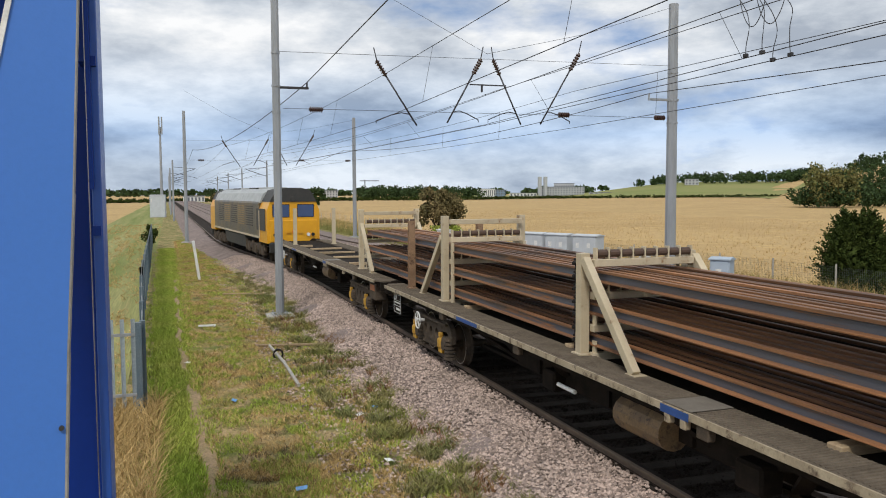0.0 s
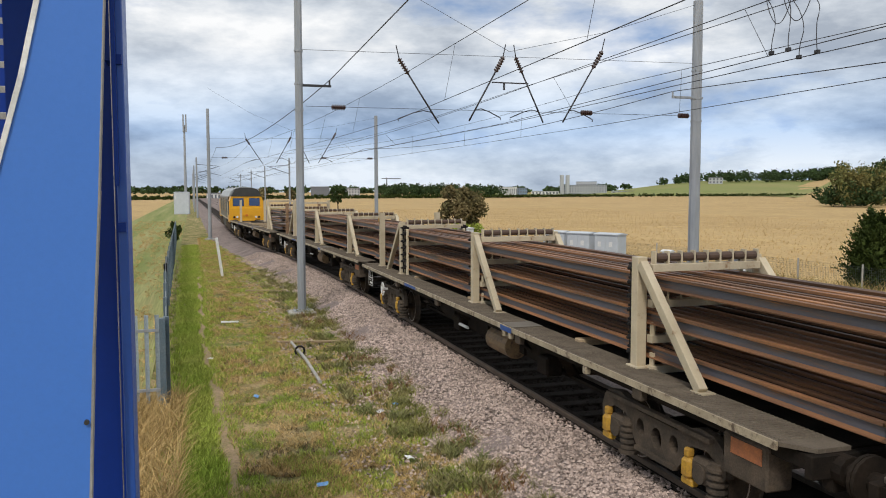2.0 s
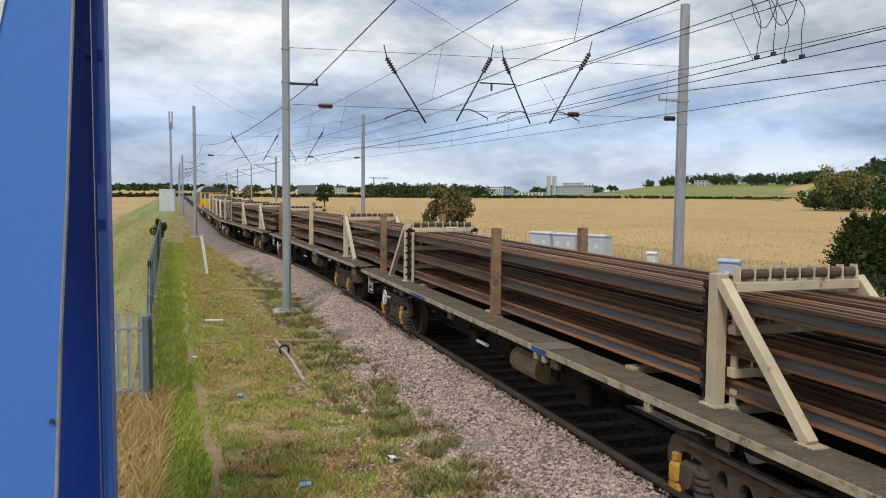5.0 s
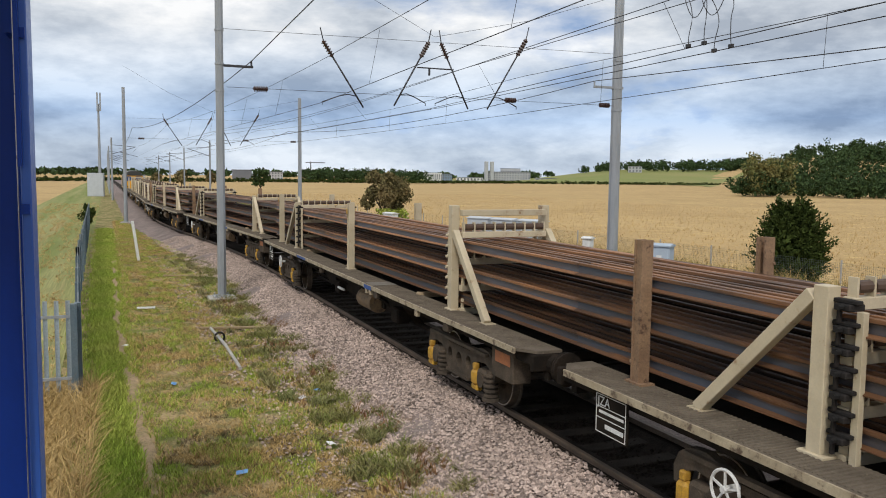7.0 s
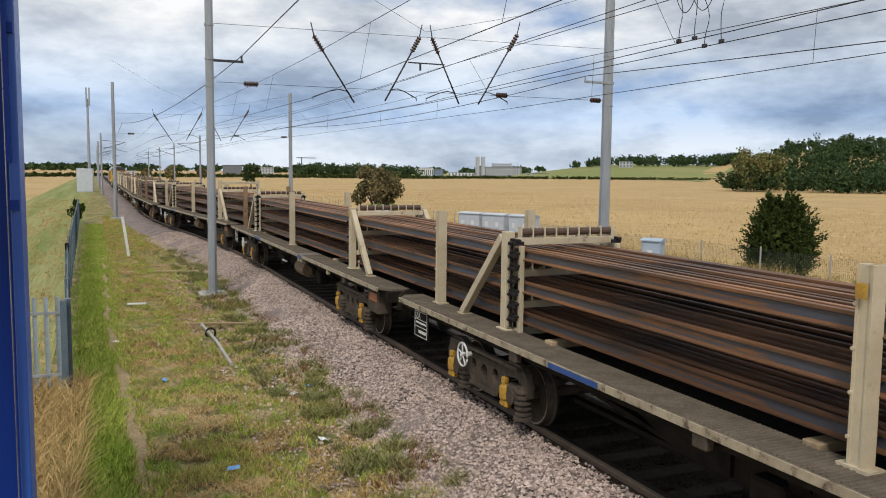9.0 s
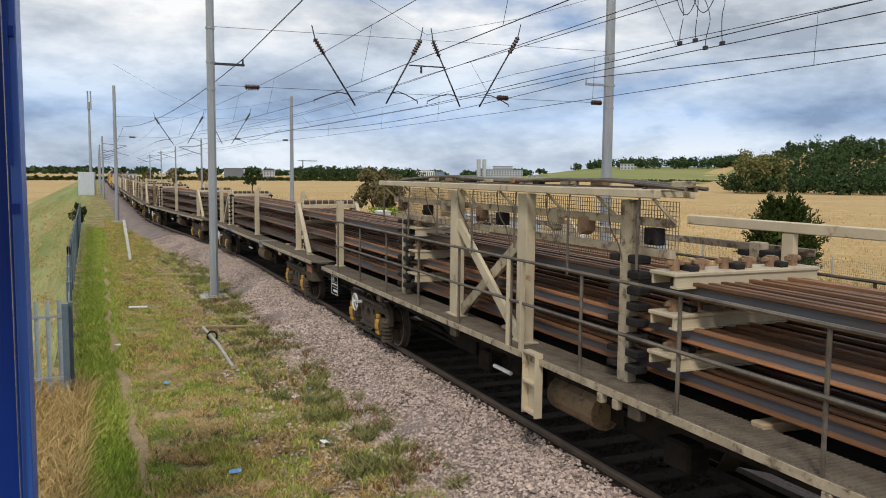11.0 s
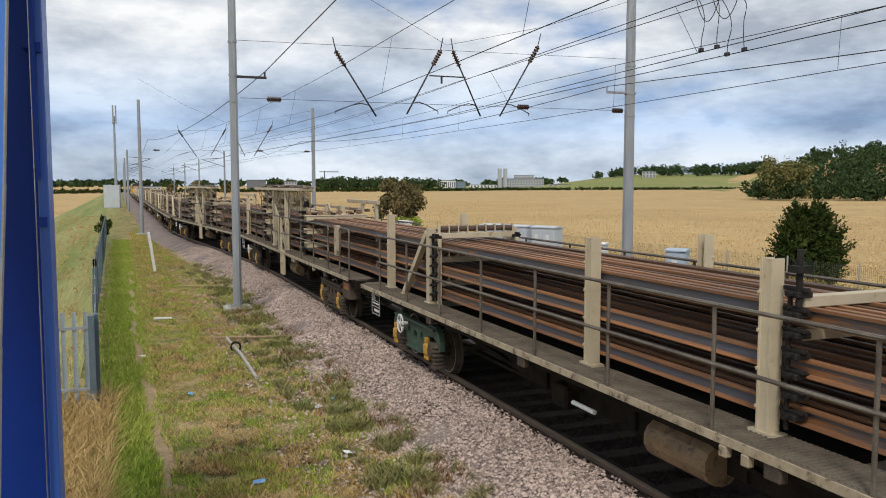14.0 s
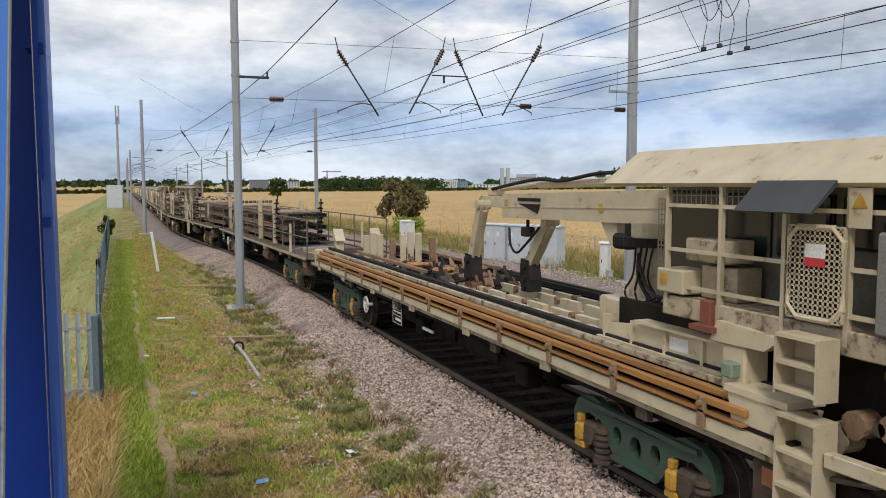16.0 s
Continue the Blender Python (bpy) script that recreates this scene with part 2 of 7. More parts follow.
def bar(bm, a, b, w, h=None, bev=0.0):
    """A square bar from a to b, w wide and h high."""
    a, b, h = Vector(a), Vector(b), h or w
    d = b - a
    m = Matrix.Translation(a) @ d.to_track_quat("Y", "Z").to_matrix().to_4x4()
    return box(bm, -w / 2, w / 2, 0, d.length, -h / 2, h / 2, bev, m)


def tube(bm, a, b, r, n=8, r2=None):
    a, b = Vector(a), Vector(b)
    d = b - a
    m = Matrix.Translation((a + b) / 2) @ d.to_track_quat("Z", "Y").to_matrix().to_4x4()
    bmesh.ops.create_cone(bm, cap_ends=True, segments=n, radius1=r, radius2=r if r2 is None else r2, depth=d.length, matrix=m)


def pipe(bm, pts, r, n=6):
    """A round bar along points."""
    pts = [Vector(p) for p in pts]
    rings = []
    for i, p in enumerate(pts):
        d = (pts[min(i + 1, len(pts) - 1)] - pts[max(i - 1, 0)]).normalized()
        u = d.orthogonal() if abs(d.z) > 0.99 else d.cross(Vector((0, 0, 1)))
        u.normalize()
        w = d.cross(u)
        rings.append([bm.verts.new(p + r * (math.cos(k * math.tau / n) * u + math.sin(k * math.tau / n) * w)) for k in range(n)])
    for a, b in zip(rings, rings[1:]):
        for k in range(n):
            bm.faces.new((a[k], a[(k + 1) % n], b[(k + 1) % n], b[k]))
    bm.faces.new(rings[0][::-1])
    bm.faces.new(rings[-1])


def smooth(pts, n=5):
    """A rounded run through points."""
    p = [Vector(q) for q in pts]
    p = [p[0]] + p + [p[-1]]
    out = []
    for a, b, c, d in zip(p, p[1:], p[2:], p[3:]):
        for i in range(n):
            t = i / n
            out.append(0.5 * (2 * b + (c - a) * t + (2 * a - 5 * b + 4 * c - d) * t * t + (3 * b - a - 3 * c + d) * t ** 3))
    return out + [p[-1]]


def prism(bm, profile, y0, y1, axis="y"):
    """A closed outline (x, z) drawn from y0 to y1; axis x: outline (y, z) drawn along x; axis z: outline (x, y)."""
    put = {"y": lambda p, s: (p[0], s, p[1]), "x": lambda p, s: (s, p[0], p[1]), "z": lambda p, s: (p[0], p[1], s)}[axis]
    a = [bm.verts.new(put(p, y0)) for p in profile]
    b = [bm.verts.new(put(p, y1)) for p in profile]
    n = len(a)
    for i in range(n):
        bm.faces.new((a[i], a[(i + 1) % n], b[(i + 1) % n], b[i]))
    bm.faces.new(a[::-1])
    bm.faces.new(b)


def mesh_of(name, bm, material, smooth=False):
    bmesh.ops.recalc_face_normals(bm, faces=bm.faces)
    me = bpy.data.meshes.new(name)
    bm.to_mesh(me)
    bm.free()
    me.materials.append(material)
    if smooth:
        for p in me.polygons:
            p.use_smooth = True
    return me


def part(name, bm, material, parent=None, label="", m=None, smooth=False):
    ob = new(name, bm if isinstance(bm, bpy.types.Mesh) else mesh_of(name, bm, material, smooth))
    if parent is not None:
        ob.parent = parent
    if m is not None:
        ob.matrix_basis = m
    if label:
        tagged(ob, label)
    return ob


def thing(name, label, category, group="", m=None, kind=""):
    ob = new(name)
    ob.empty_display_size = 0.2
    if m is not None:
        ob.matrix_basis = m
    return tagged(ob, label, category, group, kind)


# ---- the line of the track ----
def ease(a):
    a = min(max(a, 0.0), 1.0)
    return a * a * (3 - 2 * a)


def track_x(y):
    return 6.27 - 2.2 * ease((y - 30) / 36.0) - 0.006 * max(0.0, y - 60)


def track_at(y, off=0.0):
    """A place and heading (degrees) on the line."""
    dx = (track_x(y + 0.5) - track_x(y - 0.5))
    return Vector((track_x(y) + off, y, 0)), -math.degrees(math.atan(dx))


SPEED, U0, PITCH = 12.77, -19.0, 19.9
MOVES = []


def travelled(t):
    """Metres that the train has gone since the start."""
    return SPEED * t + float(np.interp(t, (0, 3, 6, 9, 12, 16), (0.82, 0.42, 0.00, -0.34, -0.38, -0.47)))


def vehicle_rows(u, span, times):
    rows = []
    for t in times:
        yc = travelled(t) - u
        a, b = Vector((track_x(yc + span), yc + span, 0)), Vector((track_x(yc - span), yc - span, 0))
        c, d = (a + b) / 2, a - b
        rows.append((t, pose(c.x, c.y, 0, 0, 0, -math.degrees(math.atan2(d.x, d.y)))))
    return rows


TIMES = [i * 0.5 for i in range(33)]

# ---- ground ----
def sheet(name, material, xs, ys, height, label, category, kind="structure"):
    bm = bm_new()
    g = [[bm.verts.new((x, y, height(x, y))) for y in ys] for x in xs]
    for i in range(len(xs) - 1):
        for j in range(len(ys) - 1):
            bm.faces.new((g[i][j], g[i + 1][j], g[i + 1][j + 1], g[i][j + 1]))
    ob = part(name, bm, material, smooth=True)
    return tagged(ob, label, category, kind=kind)


def hill(x, y):
    """The land: flat wheat, a wooded hill to the right and pasture rising far behind."""
    r = math.hypot(x, y)
    az = math.degrees(math.atan2(x, y))
    return -0.95 + 19.0 * ease((az - 41.5) / 6.0) * ease((r - 255) / 260.0) * ease((75 - az) / 20) + 17.0 * ease((az - 26) / 10.0) * ease((r - 640) / 480.0)


def spread(a, b, n, p=2.2):
    return [a + (b - a) * (i / n) ** p for i in range(n + 1)]


land_x = [-x for x in spread(30, 2400, 22)][::-1] + [-12, 0, 12, 22.0] + spread(24, 2400, 46, 1.9)
land_y = [-400, -120, -40, 0] + spread(5, 2600, 60, 1.9)
sheet("ground", M_WHEAT, land_x, land_y, hill, "ripe straw-coloured wheat field rolling to the horizon", "field")


def lay(x, y):
    return -0.42 + 0.05 * noise.noise(Vector((x * 0.5, y * 0.5, 3))) + 0.03 * noise.noise(Vector((x * 2, y * 2, 1)))


def strip(name, material, left, right, y0, y1, step, cols, z, label, category):
    """A strip of ground between two edges given as functions of y."""
    bm = bm_new()
    rows, y = [], y0
    while y <= y1:
        rows.append([bm.verts.new((left(y) + (right(y) - left(y)) * i / cols, y, z(left(y) + (right(y) - left(y)) * i / cols, y, i / cols))) for i in range(cols + 1)])
        y += step * (1 if y < 40 else 3)
    for a, b in zip(rows, rows[1:]):
        for i in range(cols):
            bm.faces.new((a[i], a[i + 1], b[i + 1], b[i]))
    return tagged(part(name, bm, material, smooth=True), label, category, kind="structure")


strip("verge", M_VERGE, lambda y: -2.0, lambda y: track_x(y) - 2.0, -6, 420, 0.4, 16, lambda x, y, k: lay(x, y), "rough trackside verge of patchy green and dry grass", "verge")
strip("mown_track", M_MOWN, lambda y: -7.5, lambda y: -0.9 if y > 15 else -2.0, -6, 420, 1.5, 6, lambda x, y, k: lay(x, y) + 0.015, "mown grass farm track beside the fence", "grass")


def bed(x, y, k):
    edge = min(k, 1 - k) * 20.5
    off = abs(k * 13.75 - 2.75)
    return -0.09 * (1 - ease((off - 0.62) / 0.2)) - 0.40 + 0.29 * ease((edge - 0.2) / 1.7) + 0.02 * noise.noise(Vector((x * 3, y * 3, 0)))


strip("ballast", M_BALLAST, lambda y: track_x(y) - 2.75 + 0.3 * noise.noise(Vector((0, y * 0.6, 9))), lambda y: track_x(y) + 11.0, -20, 420, 0.35, 48, bed, "pinkish grey granite ballast shoulder and track bed", "ballast")
strip("oily_ballast", M_OILSHADE, lambda y: track_x(y) - 0.80, lambda y: track_x(y) + 0.82, -20, 420, 0.5, 12, lambda x, y, k: (-0.085 if min(k, 1 - k) < 0.2 else -0.15) + 0.012 * noise.noise(Vector((x * 4, y * 4, 5))), "oily ballast between the running rails, coloured darker for under-train shade", "ballast")
strip("far_verge", M_VERGE, lambda y: track_x(y) + 10.6, lambda y: track_x(y) + 16.0, -20, 420, 1.0, 10, lambda x, y, k: -0.3 - 0.35 * k + 0.05 * noise.noise(Vector((x, y, 2))), "overgrown grassy verge beyond the far track", "verge")
RAIL_OUT = ((-0.075, -0.16), (0.075, -0.16), (0.075, -0.148), (0.012, -0.13), (0.01, -0.045), (0.035, -0.032), (0.035, -0.004), (0.03, 0), (-0.03, 0), (-0.035, -0.004), (-0.035, -0.032), (-0.01, -0.045), (-0.012, -0.13), (-0.075, -0.148))


def swept(name, off, y0, y1, step=1.5):
    bm = bm_new()
    rings, y = [], y0
    while y <= y1:
        rings.append([bm.verts.new((track_x(y) + off + px, y, pz)) for px, pz in RAIL_OUT])
        y += step
    n = len(RAIL_OUT)
    for a, b in zip(rings, rings[1:]):
        for i in range(n):
            bm.faces.new((a[i], a[(i + 1) % n], b[(i + 1) % n], b[i]))
    return part(name, bm, M_RAILTOP)


for off, what in ((0.0, "near"), (3.63, "middle"), (7.25, "far")):
    for s in (-0.752, 0.752):
        tagged(swept("running_rail", off + s, -20, 400), "rust-sided running rail with a worn head on sleepers", "rail", "running rails", "structure")
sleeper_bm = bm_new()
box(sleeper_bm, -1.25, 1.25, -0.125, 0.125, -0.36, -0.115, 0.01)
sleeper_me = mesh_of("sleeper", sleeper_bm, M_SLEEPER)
for off in (0.0, 3.63, 7.25):
    holder = thing("sleeper_row", "weathered sleepers under the running rails, coloured darker for shade", "sleepers", "", None, "structure")
    for i in range(130):
        p, h = track_at(-6 + i * 0.65, off)
        ob = new("sleeper", sleeper_me)
        ob.parent = holder
        ob.matrix_basis = pose(p.x, p.y, 0.0, 0, 0, h)

# ---- overhead line ----
def mast(x, y, z0, top, w, label, group="overhead line masts", taper=0.8, pad=True):
    th = thing("catenary_mast", label, "mast", group, pose(x, y, z0))
    bm = bm_new()
    h, a, b = top - z0, w / 2, w / 2 * taper
    n = 8
    lo = [bm.verts.new((a * math.cos((k + 0.5) * math.tau / n), a * math.sin((k + 0.5) * math.tau / n), 0)) for k in range(n)]
    hi = [bm.verts.new((b * math.cos((k + 0.5) * math.tau / n), b * math.sin((k + 0.5) * math.tau / n), h)) for k in range(n)]
    for k in range(n):
        bm.faces.new((lo[k], lo[(k + 1) % n], hi[(k + 1) % n], hi[k]))
    bm.faces.new(hi)
    part("pole", bm, M_GALV, th)
    if pad:
        bm = bm_new()
        box(bm, -0.42, 0.42, -0.42, 0.42, -0.5, 0.12, 0.02)
        part("foundation", bm, M_CONC, th, "grey concrete foundation block")
        bm = bm_new()
        box(bm, -0.26, 0.26, -0.26, 0.26, 0.12, 0.15)
        part("base_plate", bm, M_GALV, th)
        for sx in (-0.2, 0.2):
            for sy in (-0.2, 0.2):
                bm = bm_new()
                tube(bm, (sx, sy, 0.15), (sx, sy, 0.22), 0.02, 6)
                part("bolt", bm, M_GALV, th)
    for zz in (6.75, 7.75, 5.95):
        bm = bm_new()
        r = a + (b - a) * (zz - z0) / h
        tube(bm, (0, 0, zz - z0 - 0.03), (0, 0, zz - z0 + 0.03), r + 0.015, 8)
        part("collar", bm, M_GALV, th)
    return th


ML, MR, ML2, MR2 = (3.2, 25.4), (17.4, 25.4), (1.25, 66.5), (14.7, 66.5)
left_mast = mast(*ML, -0.42, 12.5, 0.27, "grey galvanised steel overhead line mast on a concrete pad", taper=0.85)
right_mast = mast(*MR, -0.3, 10.2, 0.42, "thick grey steel overhead line mast beyond the far track", taper=0.82)
mast(*ML2, -0.42, 9.9, 0.30, "grey galvanised steel overhead line mast on the verge", taper=0.8)
mast(*MR2, -0.3, 9.7, 0.34, "grey steel overhead line mast beyond the far track", taper=0.8)


def wire(name, pts, r, label, group="overhead wires", cat="wire"):
    bm = bm_new()
    pipe(bm, pts, r, 5)
    return tagged(part(name, bm, M_WIRE, smooth=True), label, cat, group)


def sag(a, b, s, n=14):
    a, b = Vector(a), Vector(b)
    return [a.lerp(b, i / n) - Vector((0, 0, 4 * s * (i / n) * (1 - i / n))) for i in range(n + 1)]
YH = 25.4


def insulator(a, b, r=0.085, n=6):
    """A ribbed rod, turned as one piece."""
    a, b = Vector(a), Vector(b)
    d = (b - a).normalized()
    u = d.orthogonal().normalized()
    w = d.cross(u)
    bm = bm_new()
    rings = []
    for i in range(2 * n + 1):
        for f, q in ((i / (2 * n + 1), r if i % 2 else r * 0.5), ((i + 0.8) / (2 * n + 1), r if i % 2 else r * 0.5)):
            p = a.lerp(b, f)
            rings.append([bm.verts.new(p + q * (math.cos(k * math.tau / 8) * u + math.sin(k * math.tau / 8) * w)) for k in range(8)])
    for p, q in zip(rings, rings[1:]):
        for k in range(8):
            bm.faces.new((p[k], p[(k + 1) % 8], q[(k + 1) % 8], q[k]))
    bm.faces.new(rings[0][::-1])
    bm.faces.new(rings[-1])
    return tagged(part("insulator", bm, M_INSUL), "dark brown ribbed insulator on the overhead line", "insulator", "insulators")


def headspan(y, ml, mr, arms, zt, zu, zl, lo):
    """Cross wires between two masts, with hanging registration arms."""
    for name, pts in (("span_wire", [(ml[0], y, zt + 2.0), (ml[0] + (lo[0] - ml[0]) * 0.5, y, (zt + 2.0) * 0.42 + lo[1] * 0.58), (lo[0], y, lo[1] + 0.02), (lo[0] + (mr[0] - lo[0]) * 0.5, y, (zt) * 0.42 + lo[1] * 0.58), (mr[0], y, zt)]), ("span_wire", [(ml[0], y, zu), (mr[0], y, zu + 0.2)]), ("span_wire", [(ml[0] + 0.2, y, zl), (mr[0] - 0.2, y, zl + 0.05)])):
        wire(name, pts, 0.007, "thin cross-span wire between overhead line masts")
    insulator((ml[0] + 1.0, y, zl - 0.01), (ml[0] + 1.45, y, zl - 0.01), 0.09)
    insulator((mr[0] - 0.75, y, zl + 0.05), (mr[0] - 0.3, y, zl + 0.05), 0.09)
    insulator((mr[0] - 4.6, y, zl + 0.05), (mr[0] - 4.15, y, zl + 0.05), 0.09)
    for (x0, z0), (x1, z1), xs in arms:
        a, b = Vector((x0, y, z0)), Vector((x1, y, z1))
        insulator(a.lerp(b, 0.06), a.lerp(b, 0.30))
        bm = bm_new()
        tube(bm, a + Vector((0, 0, 0.28)), a.lerp(b, 0.08), 0.018, 6)
        tube(bm, a.lerp(b, 0.28), b + (b - a).normalized() * 0.12, 0.028, 8)
        k = a.lerp(b, 0.88)
        pipe(bm, [k, (x1 + (xs - x1) * 0.35, y, z1 + 0.30), (x1 + (xs - x1) * 0.6, y, z1 + 0.22), (xs, y, z1 + 0.02), (xs, y, z1 - 0.06)], 0.018, 6)
        tagged(part("registration_arm", bm, M_WIRE, smooth=True), "dark slanting registration arm holding the contact wire", "arm", "registration arms")


ARMS = (((6.29, 7.8), (7.64, 5.75), 6.35), ((10.03, 8.02), (8.81, 5.86), 9.85), ((10.32, 8.02), (11.35, 5.87), 10.2), ((13.69, 8.4), (12.19, 5.89), 13.25))
headspan(YH, ML, MR, ARMS, 10.1, 7.8, 6.08, (10.17, 8.05))
DX = -2.25
headspan(66.5, ML2, MR2, tuple(((a[0] + DX, a[1] - 0.05), (b[0] + DX, b[1] - 0.05), xs + DX) for a, b, xs in ARMS), 9.5, 7.6, 6.1, (7.9, 8.25))
bm = bm_new()
box(bm, 9.55, 10.85, YH - 0.02, YH + 0.02, 7.02, 7.06)
box(bm, 9.95, 10.01, YH - 0.02, YH + 0.02, 6.8, 7.02)
tagged(part("cross_bracket", bm, M_WIRE), "dark bracket between the paired registration arms", "bracket")
bm = bm_new()
box(bm, ML[0], ML[0] + 1.0, YH - 0.04, YH + 0.04, 6.68, 6.75, 0.005)
tube(bm, (ML[0] + 0.95, YH, 6.7), (ML[0] + 0.95, YH, 6.90), 0.03, 6)
part("earth_wire_arm", bm, M_WIRE, left_mast, "dark short arm for the earth wire", Matrix.Translation((-ML[0], -YH, 0.42)))
bm = bm_new()
box(bm, MR[0] - 1.0, MR[0] + 0.25, YH - 0.04, YH + 0.04, 6.74, 6.82, 0.005)
tube(bm, (MR[0] - 0.98, YH, 6.8), (MR[0] - 0.98, YH, 6.98), 0.03, 6)
part("earth_wire_arm", bm, M_GALV, right_mast, "grey short arm for the earth wire", Matrix.Translation((-MR[0], -YH, 0.3)))
SUP = ((25.4, 0.0), (66.5, DX), (122.0, DX - 0.2), (190.0, DX - 0.7))
# place at the headspan (x, z) and rise per metre towards the viewer
RUNS = (("catenary_wire", 6.64, 7.25, 0.0098), ("contact_wire", 6.35, 5.75, 0.016), ("catenary_wire", 9.45, 6.46, 0.0167), ("catenary_wire", 10.42, 6.84, 0.0018), ("contact_wire", 9.97, 5.70, 0.0133), ("contact_wire", 10.32, 5.75, 0.0039), ("catenary_wire", 13.47, 6.97, -0.0121), ("contact_wire", 13.42, 5.70, 0.0026))
for kind, x, z, rise in RUNS:
    label = "dark catenary wire hung over the track" if kind == "catenary_wire" else "dark contact wire over the track"
    wire(kind, [(x, 25.4 - q, z + rise * q) for q in (56, 40, 20, 0)], 0.009, label)
    for (ya, xa), (yb, xb) in zip(SUP, SUP[1:]):
        wire(kind, sag((x + xa, ya, z), (x + xb, yb, z), 0.35 if kind == "catenary_wire" else 0.05), 0.008, label)
for x, z, r, xc, zc, rc in ((6.64, 7.25, 0.0098, 6.35, 5.75, 0.016), (9.45, 6.46, 0.0167, 9.97, 5.7, 0.0133), (13.47, 6.97, -0.0121, 13.42, 5.7, 0.0026)):
    for q in (-6.0, 5.0, 13.0):
        f = max(0.0, -q) / 41.1
        top = z + r * max(q, 0) - 1.4 * f * (1 - f)
        wire("dropper", [(x + DX * f, 25.4 - q, top), (xc + DX * f, 25.4 - q, zc + rc * max(q, 0))], 0.005, "thin dropper between catenary and contact wire", "droppers")
    for f in (0.3, 0.5, 0.7):
        wire("dropper", [(x + DX * f, 25.4 + 41.1 * f, z - 1.4 * f * (1 - f)), (xc + DX * f, 25.4 + 41.1 * f, zc - 0.2 * f * (1 - f))], 0.005, "thin dropper between catenary and contact wire", "droppers")
for x0, x1, z in ((ML[0] + 0.95, ML2[0] + 0.6, 6.89), (MR[0] - 0.98, MR2[0] - 0.9, 6.98)):
    wire("earth_wire", [(x0, YH - q, z + (0.034 if x0 < 9 else -0.0395) * q) for q in (56, 28, 14, 0)] if x0 < 9 else [(x0, YH - q, z - 0.0395 * q + 0.0009 * max(0, q - 12) ** 2) for q in (56, 44, 34, 24, 16, 8, 0)], 0.014, "dark earth wire along the masts")
    wire("earth_wire", sag((x0, YH, z), (x1, 66.5, z), 0.6), 0.014, "dark earth wire along the masts")
    wire("earth_wire", sag((x1, 66.5, z), (x1 - 0.3, 122, z), 0.6), 0.014, "dark earth wire along the masts")
for x, ya, z0, bow in ((9.97, 12.31, 5.91, 0.03), (9.97, 11.88, 5.90, -0.02), (10.32, 12.02, 5.81, 0.05), (10.32, 11.58, 5.83, -0.08)):
    wire("jumper_wire", smooth([(x, ya, z0), (x, ya - bow * 0.3, z0 + 0.2), (x, ya - bow - 0.05, z0 + 0.5), (x, ya + bow * 0.2, z0 + 0.8), (x - 0.1, ya + 0.15, z0 + 1.1)], 4), 0.008, "thin jumper cable rising from the contact wire", "jumper loops")
    bm = bm_new()
    box(bm, x - 0.03, x + 0.03, ya - 0.05, ya + 0.05, z0 - 0.03, z0 + 0.04, 0.008)
    tagged(part("wire_clamp", bm, M_WIRE), "small dark clamp on the contact wire", "clamp", "wire clamps")
for ya, yb, zt, zb in ((12.65, 11.95, 6.95, 6.44), (12.2, 11.45, 6.90, 6.40)):
    pts = [(10.1, ya + (yb - ya) * k / 8, zt - (zt - zb) * math.sin(k / 8 * math.pi) ** 0.8) for k in range(9)]
    wire("jumper_loop", smooth(pts, 3), 0.008, "drooping jumper loop between the catenary wires", "jumper loops")
# the portals further off
for y, xl, xr in ((122.0, 0.6, 13.8), (160.0, 0.3, 13.4), (195.0, 0.2, 13.2), (235.0, 0.1, 13.0)):
    for x in (xl, xr):
        mast(x, y, -0.4, 8.3, 0.30, "grey steel mast with a cantilever far along the line", "far overhead line masts", pad=False)
        bm = bm_new()
        s = 1 if x == xl else -1
        bar(bm, (x, y, 6.0), (x + s * 3.0, y, 7.0), 0.07)
        bar(bm, (x, y, 7.3), (x + s * 3.2, y, 7.05), 0.06)
        bar(bm, (x + s * 1.0, y, 6.3), (x + s * 3.4, y, 5.7), 0.05)
        tagged(part("cantilever", bm, M_WIRE), "grey steel cantilever bracket on a far mast", "bracket", "far cantilevers")

# ---- wagons ----
BODY = 19.2


def wheel_mesh():
    bm = bm_new()
    prof = ((0.0, 0.06), (0.10, 0.06), (0.16, 0.03), (0.33, 0.02), (0.36, 0.0), (0.42, 0.0), (0.425, 0.10), (0.455, 0.105), (0.455, 0.135), (0.36, 0.135), (0.33, 0.085), (0.0, 0.085))
    n, rings = 28, []
    for r, x in prof:
        rings.append([bm.verts.new((x, r * math.cos(k * math.tau / n), r * math.sin(k * math.tau / n))) for k in range(n)] if r else None)
    for a, b in zip(rings, rings[1:]):
        if a and b:
            for k in range(n):
                bm.faces.new((a[k], a[(k + 1) % n], b[(k + 1) % n], b[k]))
    bm.faces.new(rings[1][::-1])
    bm.faces.new(rings[-2])
    return mesh_of("wheel", bm, M_BOGIE)


WHEEL = wheel_mesh()


def rim_mesh():
    bm = bm_new()
    n = 28
    a = [[bm.verts.new((x, r * math.cos(k * math.tau / n), r * math.sin(k * math.tau / n))) for k in range(n)] for x, r in ((-0.004, 0.385), (-0.004, 0.405))]
    for k in range(n):
        bm.faces.new((a[0][k], a[0][(k + 1) % n], a[1][(k + 1) % n], a[1][k]))
    return mesh_of("tread_edge", bm, M_STEEL)


RIM = rim_mesh()


